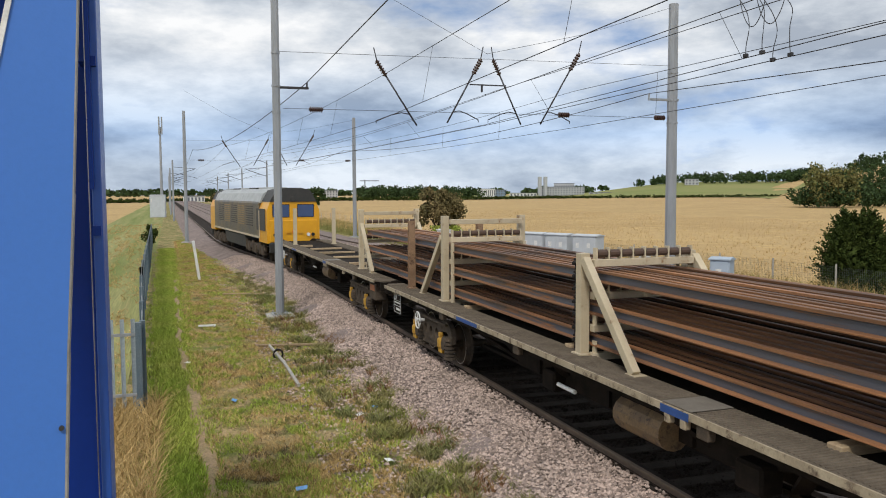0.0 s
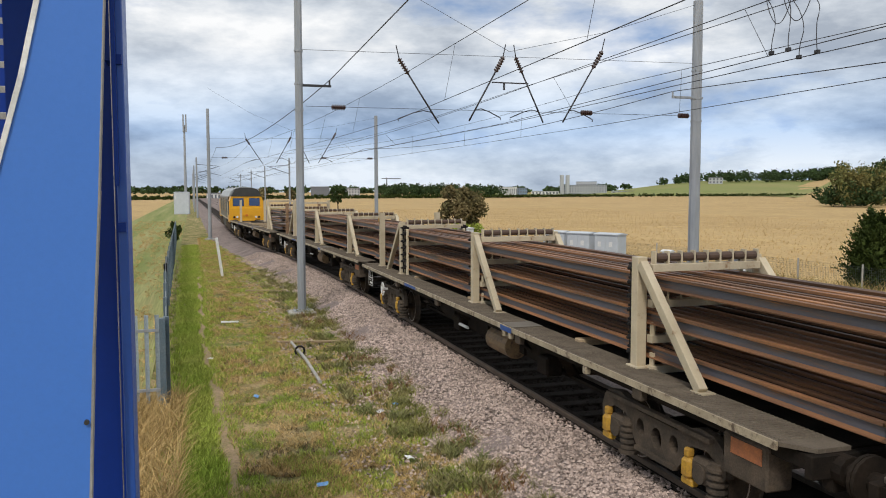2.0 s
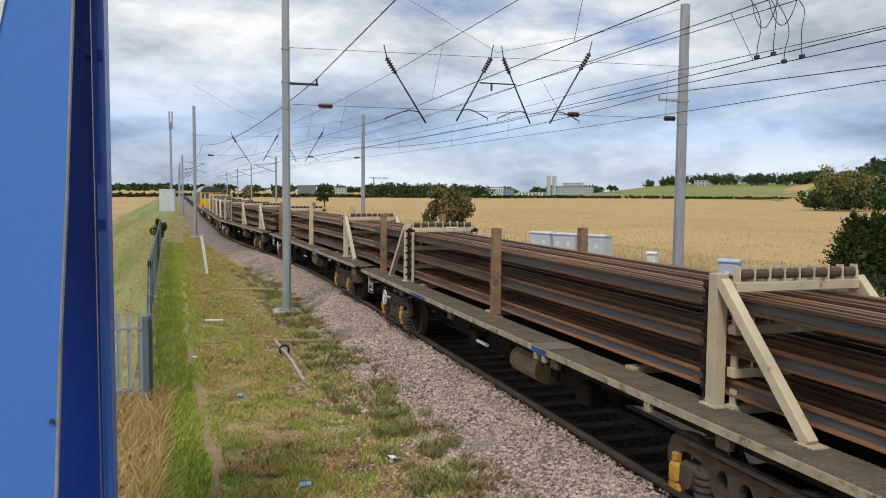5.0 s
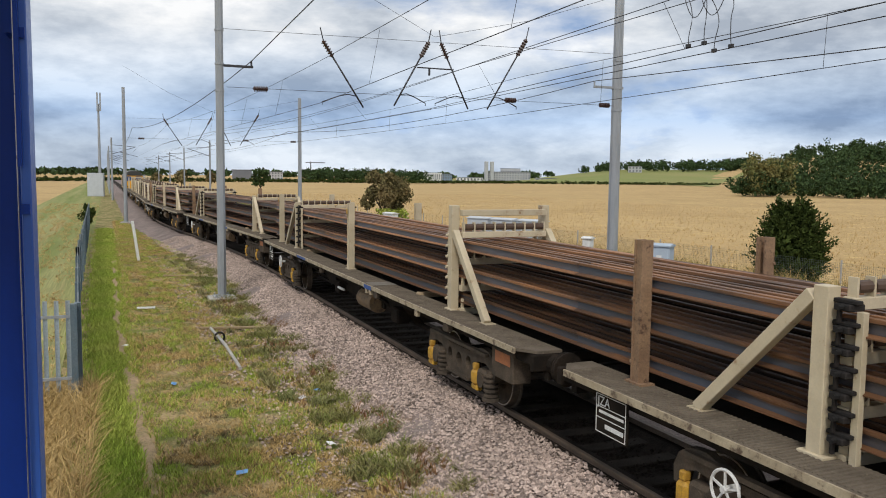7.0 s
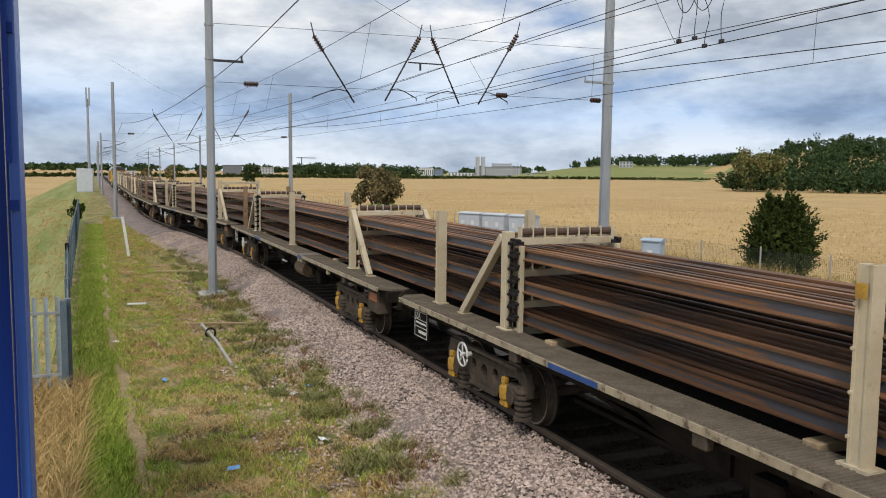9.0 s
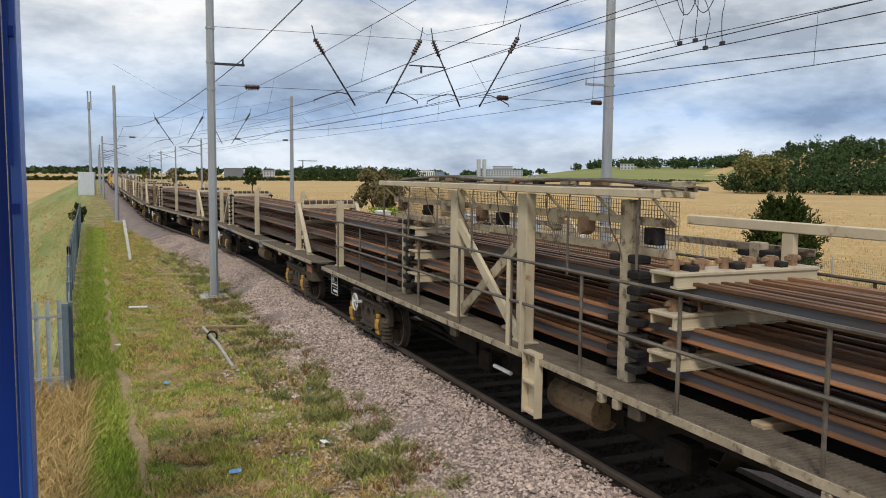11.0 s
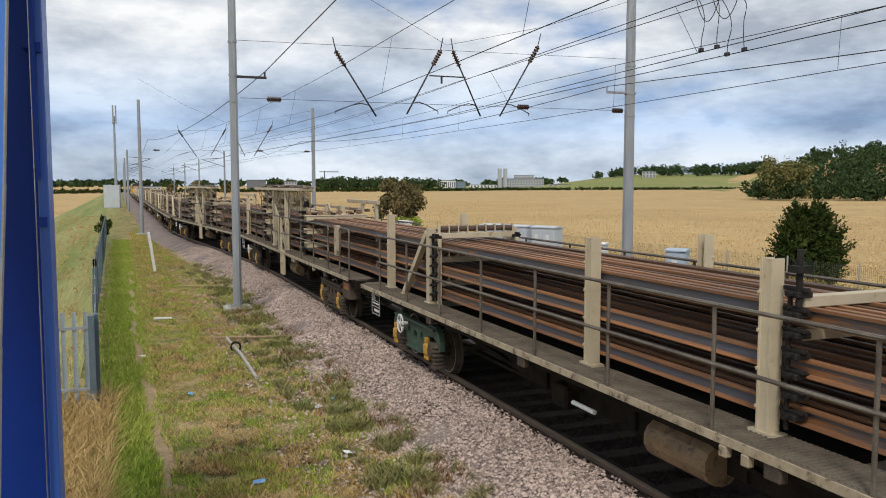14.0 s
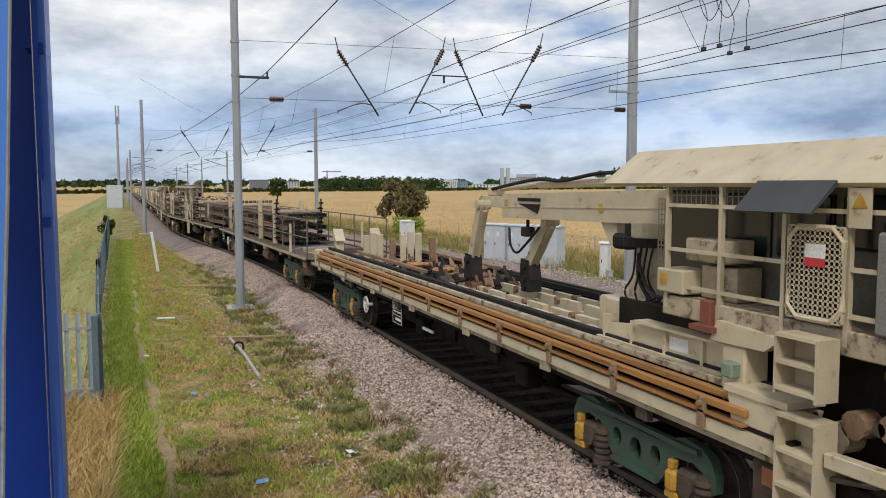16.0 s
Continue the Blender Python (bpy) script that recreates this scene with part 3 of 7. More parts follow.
def side_frame_mesh(material):
    """A cast bogie side frame with oval holes, spring nests and axleboxes, outside at -x."""
    bm = bm_new()
    outline = [(-1.30, 0.44), (-1.31, 0.56), (-1.24, 0.68), (-1.10, 0.75), (-0.85, 0.77), (-0.62, 0.72), (-0.42, 0.66), (0.42, 0.66), (0.62, 0.72), (0.85, 0.77), (1.10, 0.75), (1.24, 0.68), (1.31, 0.56), (1.30, 0.44), (1.16, 0.44), (1.12, 0.56), (0.98, 0.60), (0.70, 0.58), (0.60, 0.46), (0.42, 0.30), (-0.42, 0.30), (-0.60, 0.46), (-0.70, 0.58), (-0.98, 0.60), (-1.12, 0.56), (-1.16, 0.44)]
    ov = [(y, z, ry, rz) for y, z, ry, rz in ((-0.36, 0.51, 0.09, 0.10), (0.0, 0.48, 0.11, 0.12), (0.36, 0.51, 0.09, 0.10))]
    outline = [(y, 0.28 + (z - 0.28) * 1.28) for y, z in outline]
    ov = [(y, 0.28 + (z - 0.28) * 1.28, ry, rz * 1.1) for y, z, ry, rz in ov]
    holes = [[(y + ry * math.cos(k * math.tau / 12), z + rz * math.sin(k * math.tau / 12)) for k in range(12)] for y, z, ry, rz in ov]
    for x, flip in ((-0.05, False), (0.05, True)):
        es = []
        for loop in [outline] + holes:
            vs = [bm.verts.new((x, *p)) for p in loop]
            es += [bm.edges.new((vs[i], vs[(i + 1) % len(vs)])) for i in range(len(vs))]
        bmesh.ops.triangle_fill(bm, use_beauty=True, use_dissolve=False, edges=es)
    bm.verts.ensure_lookup_table()
    k = len(bm.verts) // 2
    i = 0
    for loop in [outline] + holes:
        n = len(loop)
        for j in range(n):
            a, b = i + j, i + (j + 1) % n
            bm.faces.new((bm.verts[a], bm.verts[b], bm.verts[b + k], bm.verts[a + k]))
            bm.verts.ensure_lookup_table()
        i += n
    bar(bm, (-0.07, -1.1, 0.835), (-0.07, 1.1, 0.835), 0.08, 0.05)
    bar(bm, (-0.06, -0.42, 0.32), (-0.06, 0.42, 0.32), 0.07, 0.05)
    return mesh_of("side_frame", bm, material)


SIDE = {False: side_frame_mesh(M_BOGIE), True: side_frame_mesh(M_BOGIEG)}


def spring_mesh():
    """A coil spring nest turned as one ribbed piece."""
    bm = bm_new()
    prof = [(0.13, 0.17), (0.13, 0.21)]
    for i in range(5):
        z = 0.225 + i * 0.075
        prof += [(0.08, z), (0.115, z + 0.010), (0.115, z + 0.042), (0.08, z + 0.052)]
    prof.append((0.08, 0.62))
    rings = [[bm.verts.new((r * math.cos(k * math.tau / 12), r * math.sin(k * math.tau / 12), z)) for k in range(12)] for r, z in prof]
    for a, b in zip(rings, rings[1:]):
        for k in range(12):
            bm.faces.new((a[k], a[(k + 1) % 12], b[(k + 1) % 12], b[k]))
    bm.faces.new(rings[0][::-1])
    bm.faces.new(rings[-1])
    return mesh_of("spring", bm, M_BOGIE)


SPRING = spring_mesh()


def damper_mesh():
    bm = bm_new()
    box(bm, -0.08, 0.05, -0.085, 0.085, 0.30, 0.54, 0.04)
    box(bm, -0.06, 0.03, -0.045, 0.045, 0.54, 0.64, 0.015)
    box(bm, -0.05, 0.05, -0.11, 0.11, 0.22, 0.31, 0.02)
    return mesh_of("damper_box", bm, M_YELLOW)


DAMPER = damper_mesh()


def axlebox_mesh():
    bm = bm_new()
    box(bm, -0.08, 0.10, -0.17, 0.17, 0.30, 0.58, 0.04)
    tube(bm, (-0.10, 0, 0.42), (-0.06, 0, 0.42), 0.11, 12)
    return mesh_of("axlebox", bm, M_BOGIE)


AXLEBOX = axlebox_mesh()


def bolster_mesh():
    bm = bm_new()
    box(bm, -0.95, 0.95, -0.22, 0.22, 0.45, 0.72, 0.03)
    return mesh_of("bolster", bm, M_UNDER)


BOLSTER = bolster_mesh()


def axle_mesh():
    bm = bm_new()
    tube(bm, (-1.0, 0, 0), (1.0, 0, 0), 0.07, 10)
    return mesh_of("axle", bm, M_BOGIE)


AXLE = axle_mesh()
SPINS = []


def bogie(wagon, yc, green=False, spin=True):
    """A two-axle bogie as a part of its wagon, with wheelsets that turn."""
    bg = new("bogie")
    bg.parent = wagon
    bg.location = (0, yc, 0)
    for sx in (-1, 1):
        turn = pose(sx * 1.06, 0, 0, 0, 0, 0 if sx < 0 else 180)
        part("side_frame", SIDE[green], None, bg, "cast side frame with oval holes", turn)
        for sy in (-0.9, 0.9):
            part("axlebox", AXLEBOX, None, bg, m=pose(sx * 1.06, sy, 0, 0, 0, 0 if sx < 0 else 180))
            for d in (-0.25, 0.25):
                if d * sx > 0:
                    part("spring", SPRING, None, bg, "coil spring nest", pose(sx * 1.09, sy + d, 0))
                else:
                    part("damper_box", DAMPER, None, bg, "yellow painted damper box", pose(sx * 1.10, sy + d * 0.92, 0, 0, 0, 0 if sx < 0 else 180))
    part("bolster", BOLSTER, None, bg)
    for sy in (-0.9, 0.9):
        ws = part("wheelset", AXLE, None, wagon, m=pose(0, yc + sy, 0.42))
        for sx in (-1, 1):
            part("wheel", WHEEL, None, ws, "worn steel wheel", pose(sx * 0.80, 0, 0, 0, 0, 0 if sx < 0 else 180))
            part("tread_edge", RIM, None, ws, "bright worn wheel rim", pose(sx * 0.80, 0, 0, 0, 0, 0 if sx < 0 else 180))
        if spin:
            SPINS.append((ws, yc + sy))
    return bg


def handwheel_mesh():
    bm = bm_new()
    n = 20
    pts = [(0, 0.175 * math.cos(k * math.tau / n), 0.175 * math.sin(k * math.tau / n)) for k in range(n + 1)]
    pipe(bm, pts, 0.016, 6)
    for k in range(5):
        a = k * math.tau / 5 + 0.3
        bar(bm, (0, 0, 0), (0, 0.175 * math.cos(a), 0.175 * math.sin(a)), 0.018)
    tube(bm, (-0.03, 0, 0), (0.15, 0, 0), 0.035, 8)
    return mesh_of("brake_handwheel", bm, M_WHITE)


HANDWHEEL = handwheel_mesh()
D = 1.20


def deck_meshes():
    out = {}
    bm = bm_new()
    for s in (-1, 1):
        box(bm, s * 1.12 - 0.04, s * 1.12 + 0.04, -BODY / 2, BODY / 2, D - 0.20, D - 0.06)
        for y0, y1 in ((3.6, 2.05), (-2.2, -3.0), (-4.4, -3.6), (0.5, 0.9)):
            bar(bm, (s * 1.05, y0, D - 0.2), (s * 0.45, y1, D - 0.74), 0.16, 0.05)
        prism(bm, [(-5.2, D - 0.4), (-3.4, D - 0.74), (3.0, D - 0.74), (4.6, D - 0.4)], s * 0.28 - 0.02, s * 0.28 + 0.02, "x")
        bar(bm, (s * 0.55, -5.4, D - 0.70), (s * 0.55, 4.6, D - 0.70), 0.05)
        prism(bm, [(-4.6, D - 0.2), (-3.0, D - 0.60), (2.2, D - 0.60), (3.6, D - 0.2)], s * 0.78 - 0.015, s * 0.78 + 0.015, "x")
        for y in (-2.4, -0.6, 1.5):
            bar(bm, (s * 0.82, y, D - 0.58), (s * 0.82, y, D - 0.1), 0.05)
        for y in (-3.5, 0.9):
            box(bm, s * 0.85 - 0.14, s * 0.85 + 0.14, y - 0.2, y + 0.2, D - 0.68, D - 0.38, 0.03)
    for i in range(13):
        y = -BODY / 2 + 0.5 + i * (BODY - 1) / 12
        box(bm, -1.0, 1.0, y - 0.05, y + 0.05, D - 0.28, D - 0.1)
    box(bm, -0.22, 0.22, -BODY / 2 + 0.2, BODY / 2 - 0.2, D - 0.5, D - 0.12)
    for y in (-BODY / 2, BODY / 2):
        box(bm, -1.2, 1.2, y - 0.05, y + 0.05, D - 0.26, D - 0.045, 0.01)
        box(bm, -0.98, -0.76, y - 0.06, y + 0.06, D - 0.38, D - 0.05)
        box(bm, 0.76, 0.98, y - 0.06, y + 0.06, D - 0.38, D - 0.05)
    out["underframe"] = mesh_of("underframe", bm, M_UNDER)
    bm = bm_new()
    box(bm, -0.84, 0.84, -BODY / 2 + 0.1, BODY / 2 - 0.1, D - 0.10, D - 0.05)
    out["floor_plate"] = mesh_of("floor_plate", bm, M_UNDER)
    return out


DECK = deck_meshes()


def walkway_mesh(length, bevel0=False, bevel1=False):
    """One walkway panel of dark grating with raised ribs; it runs from y 0 to its length, with cut corners at the wagon's ends."""
    bm = bm_new()
    w = 0.27
    o = [(-w, 0.0 if not bevel0 else 0.28), (-w, length if not bevel1 else length - 0.28)]
    o += [(-w + 0.18, length), (w, length)] if bevel1 else [(w, length)]
    o += [(w, 0.0), (-w + 0.18, 0.0)] if bevel0 else [(w, 0.0)]
    prism(bm, o, -0.04, 0.0, "z")
    y0, y1 = (0.3 if bevel0 else 0.03), (length - 0.3 if bevel1 else length - 0.03)
    n = int((y1 - y0) / 0.06)
    prof = [(y0, -0.002)]
    for i in range(n):
        y = y0 + i * (y1 - y0) / n
        prof += [(y + 0.004, 0.001), (y + 0.008, 0.011), (y + 0.03, 0.011), (y + 0.034, 0.001)]
    prof.append((y1, -0.002))
    prism(bm, prof, -w + 0.035, w - 0.02, "x")
    return mesh_of("walkway_panel", bm, M_DECK)


NP = 8
PL = BODY / NP
WALK = (walkway_mesh(PL - 0.01), walkway_mesh(PL - 0.01, bevel0=True), walkway_mesh(PL - 0.01, bevel1=True))


def edge_mesh():
    bm = bm_new()
    box(bm, -0.012, 0.012, -BODY / 2 + 0.28, BODY / 2 - 0.28, -0.075, 0.004)
    return mesh_of("deck_edge", bm, M_EDGE)


EDGE = edge_mesh()


def small_mesh(name, material, *boxes, bev=0.0):
    bm = bm_new()
    for b in boxes:
        box(bm, *b, bev)
    return mesh_of(name, bm, material)


def cyl_mesh(name, material, a, b, r, n=14):
    bm = bm_new()
    tube(bm, a, b, r, n)
    return mesh_of(name, bm, material)


AIRTANK = cyl_mesh("air_tank", mat("tan_tank", (0.26, 0.17, 0.085), (0.16, 0.105, 0.06), 3, 0.7, c3=(0.09, 0.06, 0.04), spots=0.3), (-0.85, -0.5, 0.70), (-0.85, 0.5, 0.70), 0.22)
SIGN = small_mesh("data_panel", M_UNDER, (-1.22, -1.20, -0.30, 0.30, 0.62, 1.08))
SIGNBAR = small_mesh("panel_lettering", M_WHITE, (-1.228, -1.222, -0.24, 0.22, 0.86, 0.89), (-1.228, -1.222, -0.24, 0.10, 0.70, 0.75), (-1.228, -1.222, -0.28, 0.28, 1.062, 1.07), (-1.228, -1.222, -0.28, 0.28, 0.635, 0.643), (-1.228, -1.222, -0.28, -0.272, 0.64, 1.07), (-1.228, -1.222, 0.272, 0.28, 0.64, 1.07), (-1.228, -1.222, -0.28, 0.28, 0.80, 0.808), (-1.228, -1.222, -0.28, 0.28, 0.925, 0.933))


def text_mesh(name, words, size, material):
    c = bpy.data.curves.new(name, "FONT")
    c.body, c.size, c.extrude = words, size, 0.002
    tmp = new(name, c)
    me = bpy.data.meshes.new_from_object(tmp.evaluated_get(bpy.context.evaluated_depsgraph_get()))
    bpy.data.objects.remove(tmp)
    me.materials.clear()
    me.materials.append(material)
    return me


CODE = text_mesh("class_code", "JZA", 0.15, M_WHITE)
BOXPLATE = small_mesh("side_box", M_BOGIE, (-1.20, -0.9, -0.33, 0.33, 0.62, 1.06), bev=0.02)
RUSTLABEL = small_mesh("rust_label", mat("orange_label", (0.42, 0.15, 0.05), (0.30, 0.11, 0.05), 8, 0.7), (-1.207, -1.202, -0.26, 0.20, 0.86, 1.02))
VALVE = cyl_mesh("brake_rod", M_WHITE, (-1.1, -0.25, 0.86), (-1.1, 0.25, 0.86), 0.03, 8)


def buffer_mesh():
    bm = bm_new()
    tube(bm, (0, 0, 1.02), (0, 0.16, 1.02), 0.14, 12)
    tube(bm, (0, 0.16, 1.02), (0, 0.31, 1.02), 0.09, 12)
    tube(bm, (0, 0.31, 1.02), (0, 0.345, 1.02), 0.22, 16)
    return mesh_of("buffer", bm, M_UNDER)


BUFFER = buffer_mesh()
COUPLING = small_mesh("coupling", M_UNDER, (-0.05, 0.05, 0, 0.34, 0.87, 1.0), bev=0.01)
YMARK = small_mesh("bolt_box", M_BOGIE, (-1.30, -1.2, -0.10, 0.10, 0.98, 1.14), bev=0.015)


def post_mesh(h, w, material, name="post"):
    bm = bm_new()
    for s in (-1, 1):
        box(bm, -w / 2, w / 2, s * 0.06 - 0.012, s * 0.06 + 0.012, 0, h)
    box(bm, -w / 2 + 0.012, -w / 2 + 0.03, -0.06, 0.06, 0, h)
    box(bm, -w / 2 - 0.02, w / 2 + 0.02, -0.15, 0.15, 0, 0.03)
    for k in range(4):
        tube(bm, (-w / 2 - 0.012, 0.07, 0.25 + k * h / 4.6), (-w / 2 + 0.02, 0.07, 0.25 + k * h / 4.6), 0.018, 6)
    return mesh_of(name, bm, material)


POST = post_mesh(1.60, 0.145, M_CREAM)
POSTR = post_mesh(1.60, 0.145, M_RUSTPOST)
STAN = small_mesh("stanchion", M_CREAM, (-0.07, 0.07, -0.075, 0.075, 0, 1.42), (-0.10, 0.10, -0.14, 0.14, 0, 0.03), bev=0.006)
TALLSTAN = small_mesh("stanchion", M_CREAM, (-0.07, 0.07, -0.075, 0.075, 0, 1.78), (-0.10, 0.10, -0.14, 0.14, 0, 0.03), bev=0.006)


def brace_mesh():
    bm = bm_new()
    bar(bm, (0, 0.10, 1.34), (-0.02, 1.42, 0.02), 0.11, 0.12, 0.006)
    box(bm, -0.09, 0.09, 1.30, 1.52, 0, 0.02)
    return mesh_of("brace", bm, M_CREAM)


BRACE = brace_mesh()


def pads_mesh():
    bm = bm_new()
    box(bm, -0.07, 0.10, -0.09, 0.07, 0, 0.055, 0.008)
    box(bm, -0.03, 0.03, -0.13, 0.13, 0.055, 0.09, 0.006)
    tube(bm, (-0.12, -0.02, 0.03), (-0.06, -0.02, 0.03), 0.022, 6)
    box(bm, -0.05, -0.02, 0.02, 0.05, -0.10, 0.02)
    return mesh_of("clamp_pad", bm, M_BLACK)


PADS = pads_mesh()


def beam_mesh(material=M_CREAM):
    bm = bm_new()
    box(bm, -0.80, 0.80, -0.06, 0.06, -0.05, 0.05, 0.006)
    return mesh_of("cross_beam", bm, material)


BEAM = beam_mesh()


def rollers_mesh():
    bm = bm_new()
    tube(bm, (-0.075, 0, 0.13), (0.075, 0, 0.13), 0.055, 10)
    return mesh_of("roller", bm, mat("roller_rust", (0.095, 0.055, 0.035), (0.06, 0.038, 0.028), 5, 0.6))


ROLLERS = rollers_mesh()


def guides_mesh():
    bm = bm_new()
    box(bm, -0.012, 0.012, -0.045, 0.045, 0.05, 0.21)
    return mesh_of("roller_guide", bm, M_CREAM)


GUIDES = guides_mesh()
WARN = small_mesh("warning_label", M_YELLOW, (-0.108, -0.102, -0.05, 0.05, -0.06, 0.06))
WARNW = small_mesh("warning_notice", M_WHITE, (-0.05, 0.05, -0.118, -0.114, -0.10, 0.08))


UPRIGHT = small_mesh("roller_upright", M_CREAM, (-0.03, 0.03, -0.035, 0.035, 0, 1.24), bev=0.004)


def frame_stand(wagon, y, brace, pads=False, tall=False, tiers=(1.29, 0.84, 0.39, 0.0), clamp=None, sign=False):
    """A roller frame across the wagon: two stanchions, cross beams with rollers, and a brace each side to the rear (-1) or front (1)."""
    for s in (-1, 1):
        turn = 0 if s < 0 else 180
        st = part("stanchion", TALLSTAN if tall else STAN, None, wagon, "cream painted steel stanchion", pose(s * 0.86, y, D, 0, 0, turn))
        if sign:
            part("warning_label", WARN, None, st, "yellow warning label", pose(0, 0, 1.28))
        if brace:
            b = part("brace", BRACE, None, wagon, "cream diagonal brace", pose(s * 0.88, y, D))
            b.matrix_basis = Matrix.Translation((s * 0.88, y, D)) @ Matrix.Diagonal((1, brace, 1, 1))
        if pads:
            for z in (0.16, 0.34, 0.52, 0.70, 0.88, 1.06, 1.24):
                part("clamp_pad", clamp or PADS, None, wagon, "cream clamp block" if clamp else "black clamp pad", pose(s * 0.84, y - (0.18 if brace > 0 else -0.13), D + z, 0, 0, turn))
    for s in (-1, 1):
        part("roller_upright", UPRIGHT, None, wagon, "thin cream roller upright", pose(s * 0.80, y - (0.30 if brace > 0 else -0.20), D))
    for k, z in enumerate(tiers):
        part("cross_beam", BEAM, None, wagon, "cream cross beam", pose(0, y - 0.16, D + z))
        for i in range(8 if k == 0 else 4):
            part("roller", ROLLERS, None, wagon, "rusty guide roller", pose(-0.66 + i * 0.19, y - 0.16, D + z))
        for i in range(9 if k == 0 else 5):
            part("roller_guide", GUIDES, None, wagon, m=pose(-0.755 + i * 0.19, y - 0.16, D + z))
    if tall:
        part("cross_beam", BEAM, None, wagon, "cream top beam", pose(0, y - 0.16, D + 1.66))


PADSC = PADS.copy()
PADSC.materials.clear()
PADSC.materials.append(M_CREAM)


def post_pair(wagon, y, rusty=False, sign=False):
    for s in (-1, 1):
        p = part("post", POSTR if rusty else POST, None, wagon, "rusty brown steel post" if rusty else "cream painted steel post", pose(s * 0.86, y, D, 0, 0, 0 if s < 0 else 180))
        if sign:
            part("warning_label", WARN, None, p, "yellow warning label", pose(0, 0, 1.40))


def base_wagon(label, green=False, spin=True, group="rail carrying wagons", rear=-7.05, front=6.2):
    w = thing("rail_wagon", label, "wagon", group)
    part("underframe", DECK["underframe"], None, w, "grimy underframe coloured near-black for shade")
    part("floor_plate", DECK["floor_plate"], None, w)
    for s in (-1, 1):
        part("deck_edge", EDGE, None, w, "cream deck edge strip", pose(s * 1.30, 0, D))
        for i in range(NP):
            y = -BODY / 2 + i * PL
            if s < 0:
                k, turn, yy = (1 if i == 0 else 2 if i == NP - 1 else 0), 0, y
            else:
                k, turn, yy = (2 if i == 0 else 1 if i == NP - 1 else 0), 180, y + PL
            part("walkway_panel", WALK[k], None, w, "dark anti-slip grating", pose(s * 1.01, yy, D, 0, 0, turn))
        turn = 0 if s < 0 else 180
        part("data_panel", SIGN, None, w, "black data panel", pose(0, BODY / 2 - 1.15, 0) if s < 0 else pose(0, -BODY / 2 + 1.15, 0, 0, 0, 180))
        part("panel_lettering", SIGNBAR, None, w, "white lettering bars", pose(0, BODY / 2 - 1.15, 0) if s < 0 else pose(0, -BODY / 2 + 1.15, 0, 0, 0, 180))
        part("class_code", CODE, None, w, "white class code lettering", pose(-1.226, BODY / 2 - 0.90, 0.945, 90, 0, -90) if s < 0 else pose(1.226, -BODY / 2 + 0.90, 0.945, 90, 0, 90))
        part("side_box", BOXPLATE, None, w, "dark side box", pose(0, -BODY / 2 + 0.85, 0) if s < 0 else pose(0, BODY / 2 - 0.85, 0, 0, 0, 180))
        part("rust_label", RUSTLABEL, None, w, "faded orange label", pose(0, -BODY / 2 + 0.85, 0) if s < 0 else pose(0, BODY / 2 - 0.85, 0, 0, 0, 180))
        part("brake_rod", VALVE, None, w, "white brake rod", pose(0, 0.08, -0.12) if s < 0 else pose(0, -0.08, -0.12, 0, 0, 180))
        for sx in (-0.87, 0.87):
            part("buffer", BUFFER, None, w, "dark round buffer", pose(sx, s * BODY / 2, 0, 0, 0, 0 if s > 0 else 180))
        part("coupling", COUPLING, None, w, "dark screw coupling", pose(0, s * BODY / 2, 0, 0, 0, 0 if s > 0 else 180))
        for y in (-3.2, 1.4, 5.0, -6.9):
            part("bolt_box", YMARK, None, w, m=pose(0, y, 0, 0, 0, turn))
    part("air_tank", AIRTANK, None, w, "grimy tan air reservoir", pose(0, -1.6, 0))
    bogie(w, rear, green, spin)
    bogie(w, front, green, spin)
    part("brake_handwheel", HANDWHEEL, None, w, "white brake handwheel", pose(-1.28, 6.6, 0.74))
    bm = bm_new()
    box(bm, -1.318, -1.314, 3.0, 4.05, D - 0.07, D - 0.005)
    part("blue_mark", bm, M_BLUEMARK, w, "blue painted edge mark")
    bm = bm_new()
    box(bm, -1.318, -1.314, -3.0, -2.5, D - 0.09, D - 0.005)
    part("blue_mark", bm, M_BLUEMARK, w, "blue painted edge mark")
    bm = bm_new()
    box(bm, -1.29, -0.76, -3.0, -2.5, D + 0.012, D + 0.018)
    part("smooth_plate", bm, mat("plain_plate", (0.20, 0.18, 0.15), (0.15, 0.13, 0.105), 3, 0.7), w, "smooth grey-brown deck plate")
    for y in (-2.9, -2.62, -5.6):
        bm = bm_new()
        box(bm, -1.32, -1.24, y - 0.05, y + 0.05, D - 0.19, D - 0.08, 0.012)
        part("tie_down", bm, M_EDGE, w, "grimy tie-down bracket")
    for y in (-4.4, 0.6, 4.9):
        bm = bm_new()
        box(bm, -0.82, -0.3, y - 0.09, y + 0.09, D - 0.045, D + 0.05, 0.01)
        part("packing_timber", bm, M_WOOD, w, "weathered packing timber")
    return w


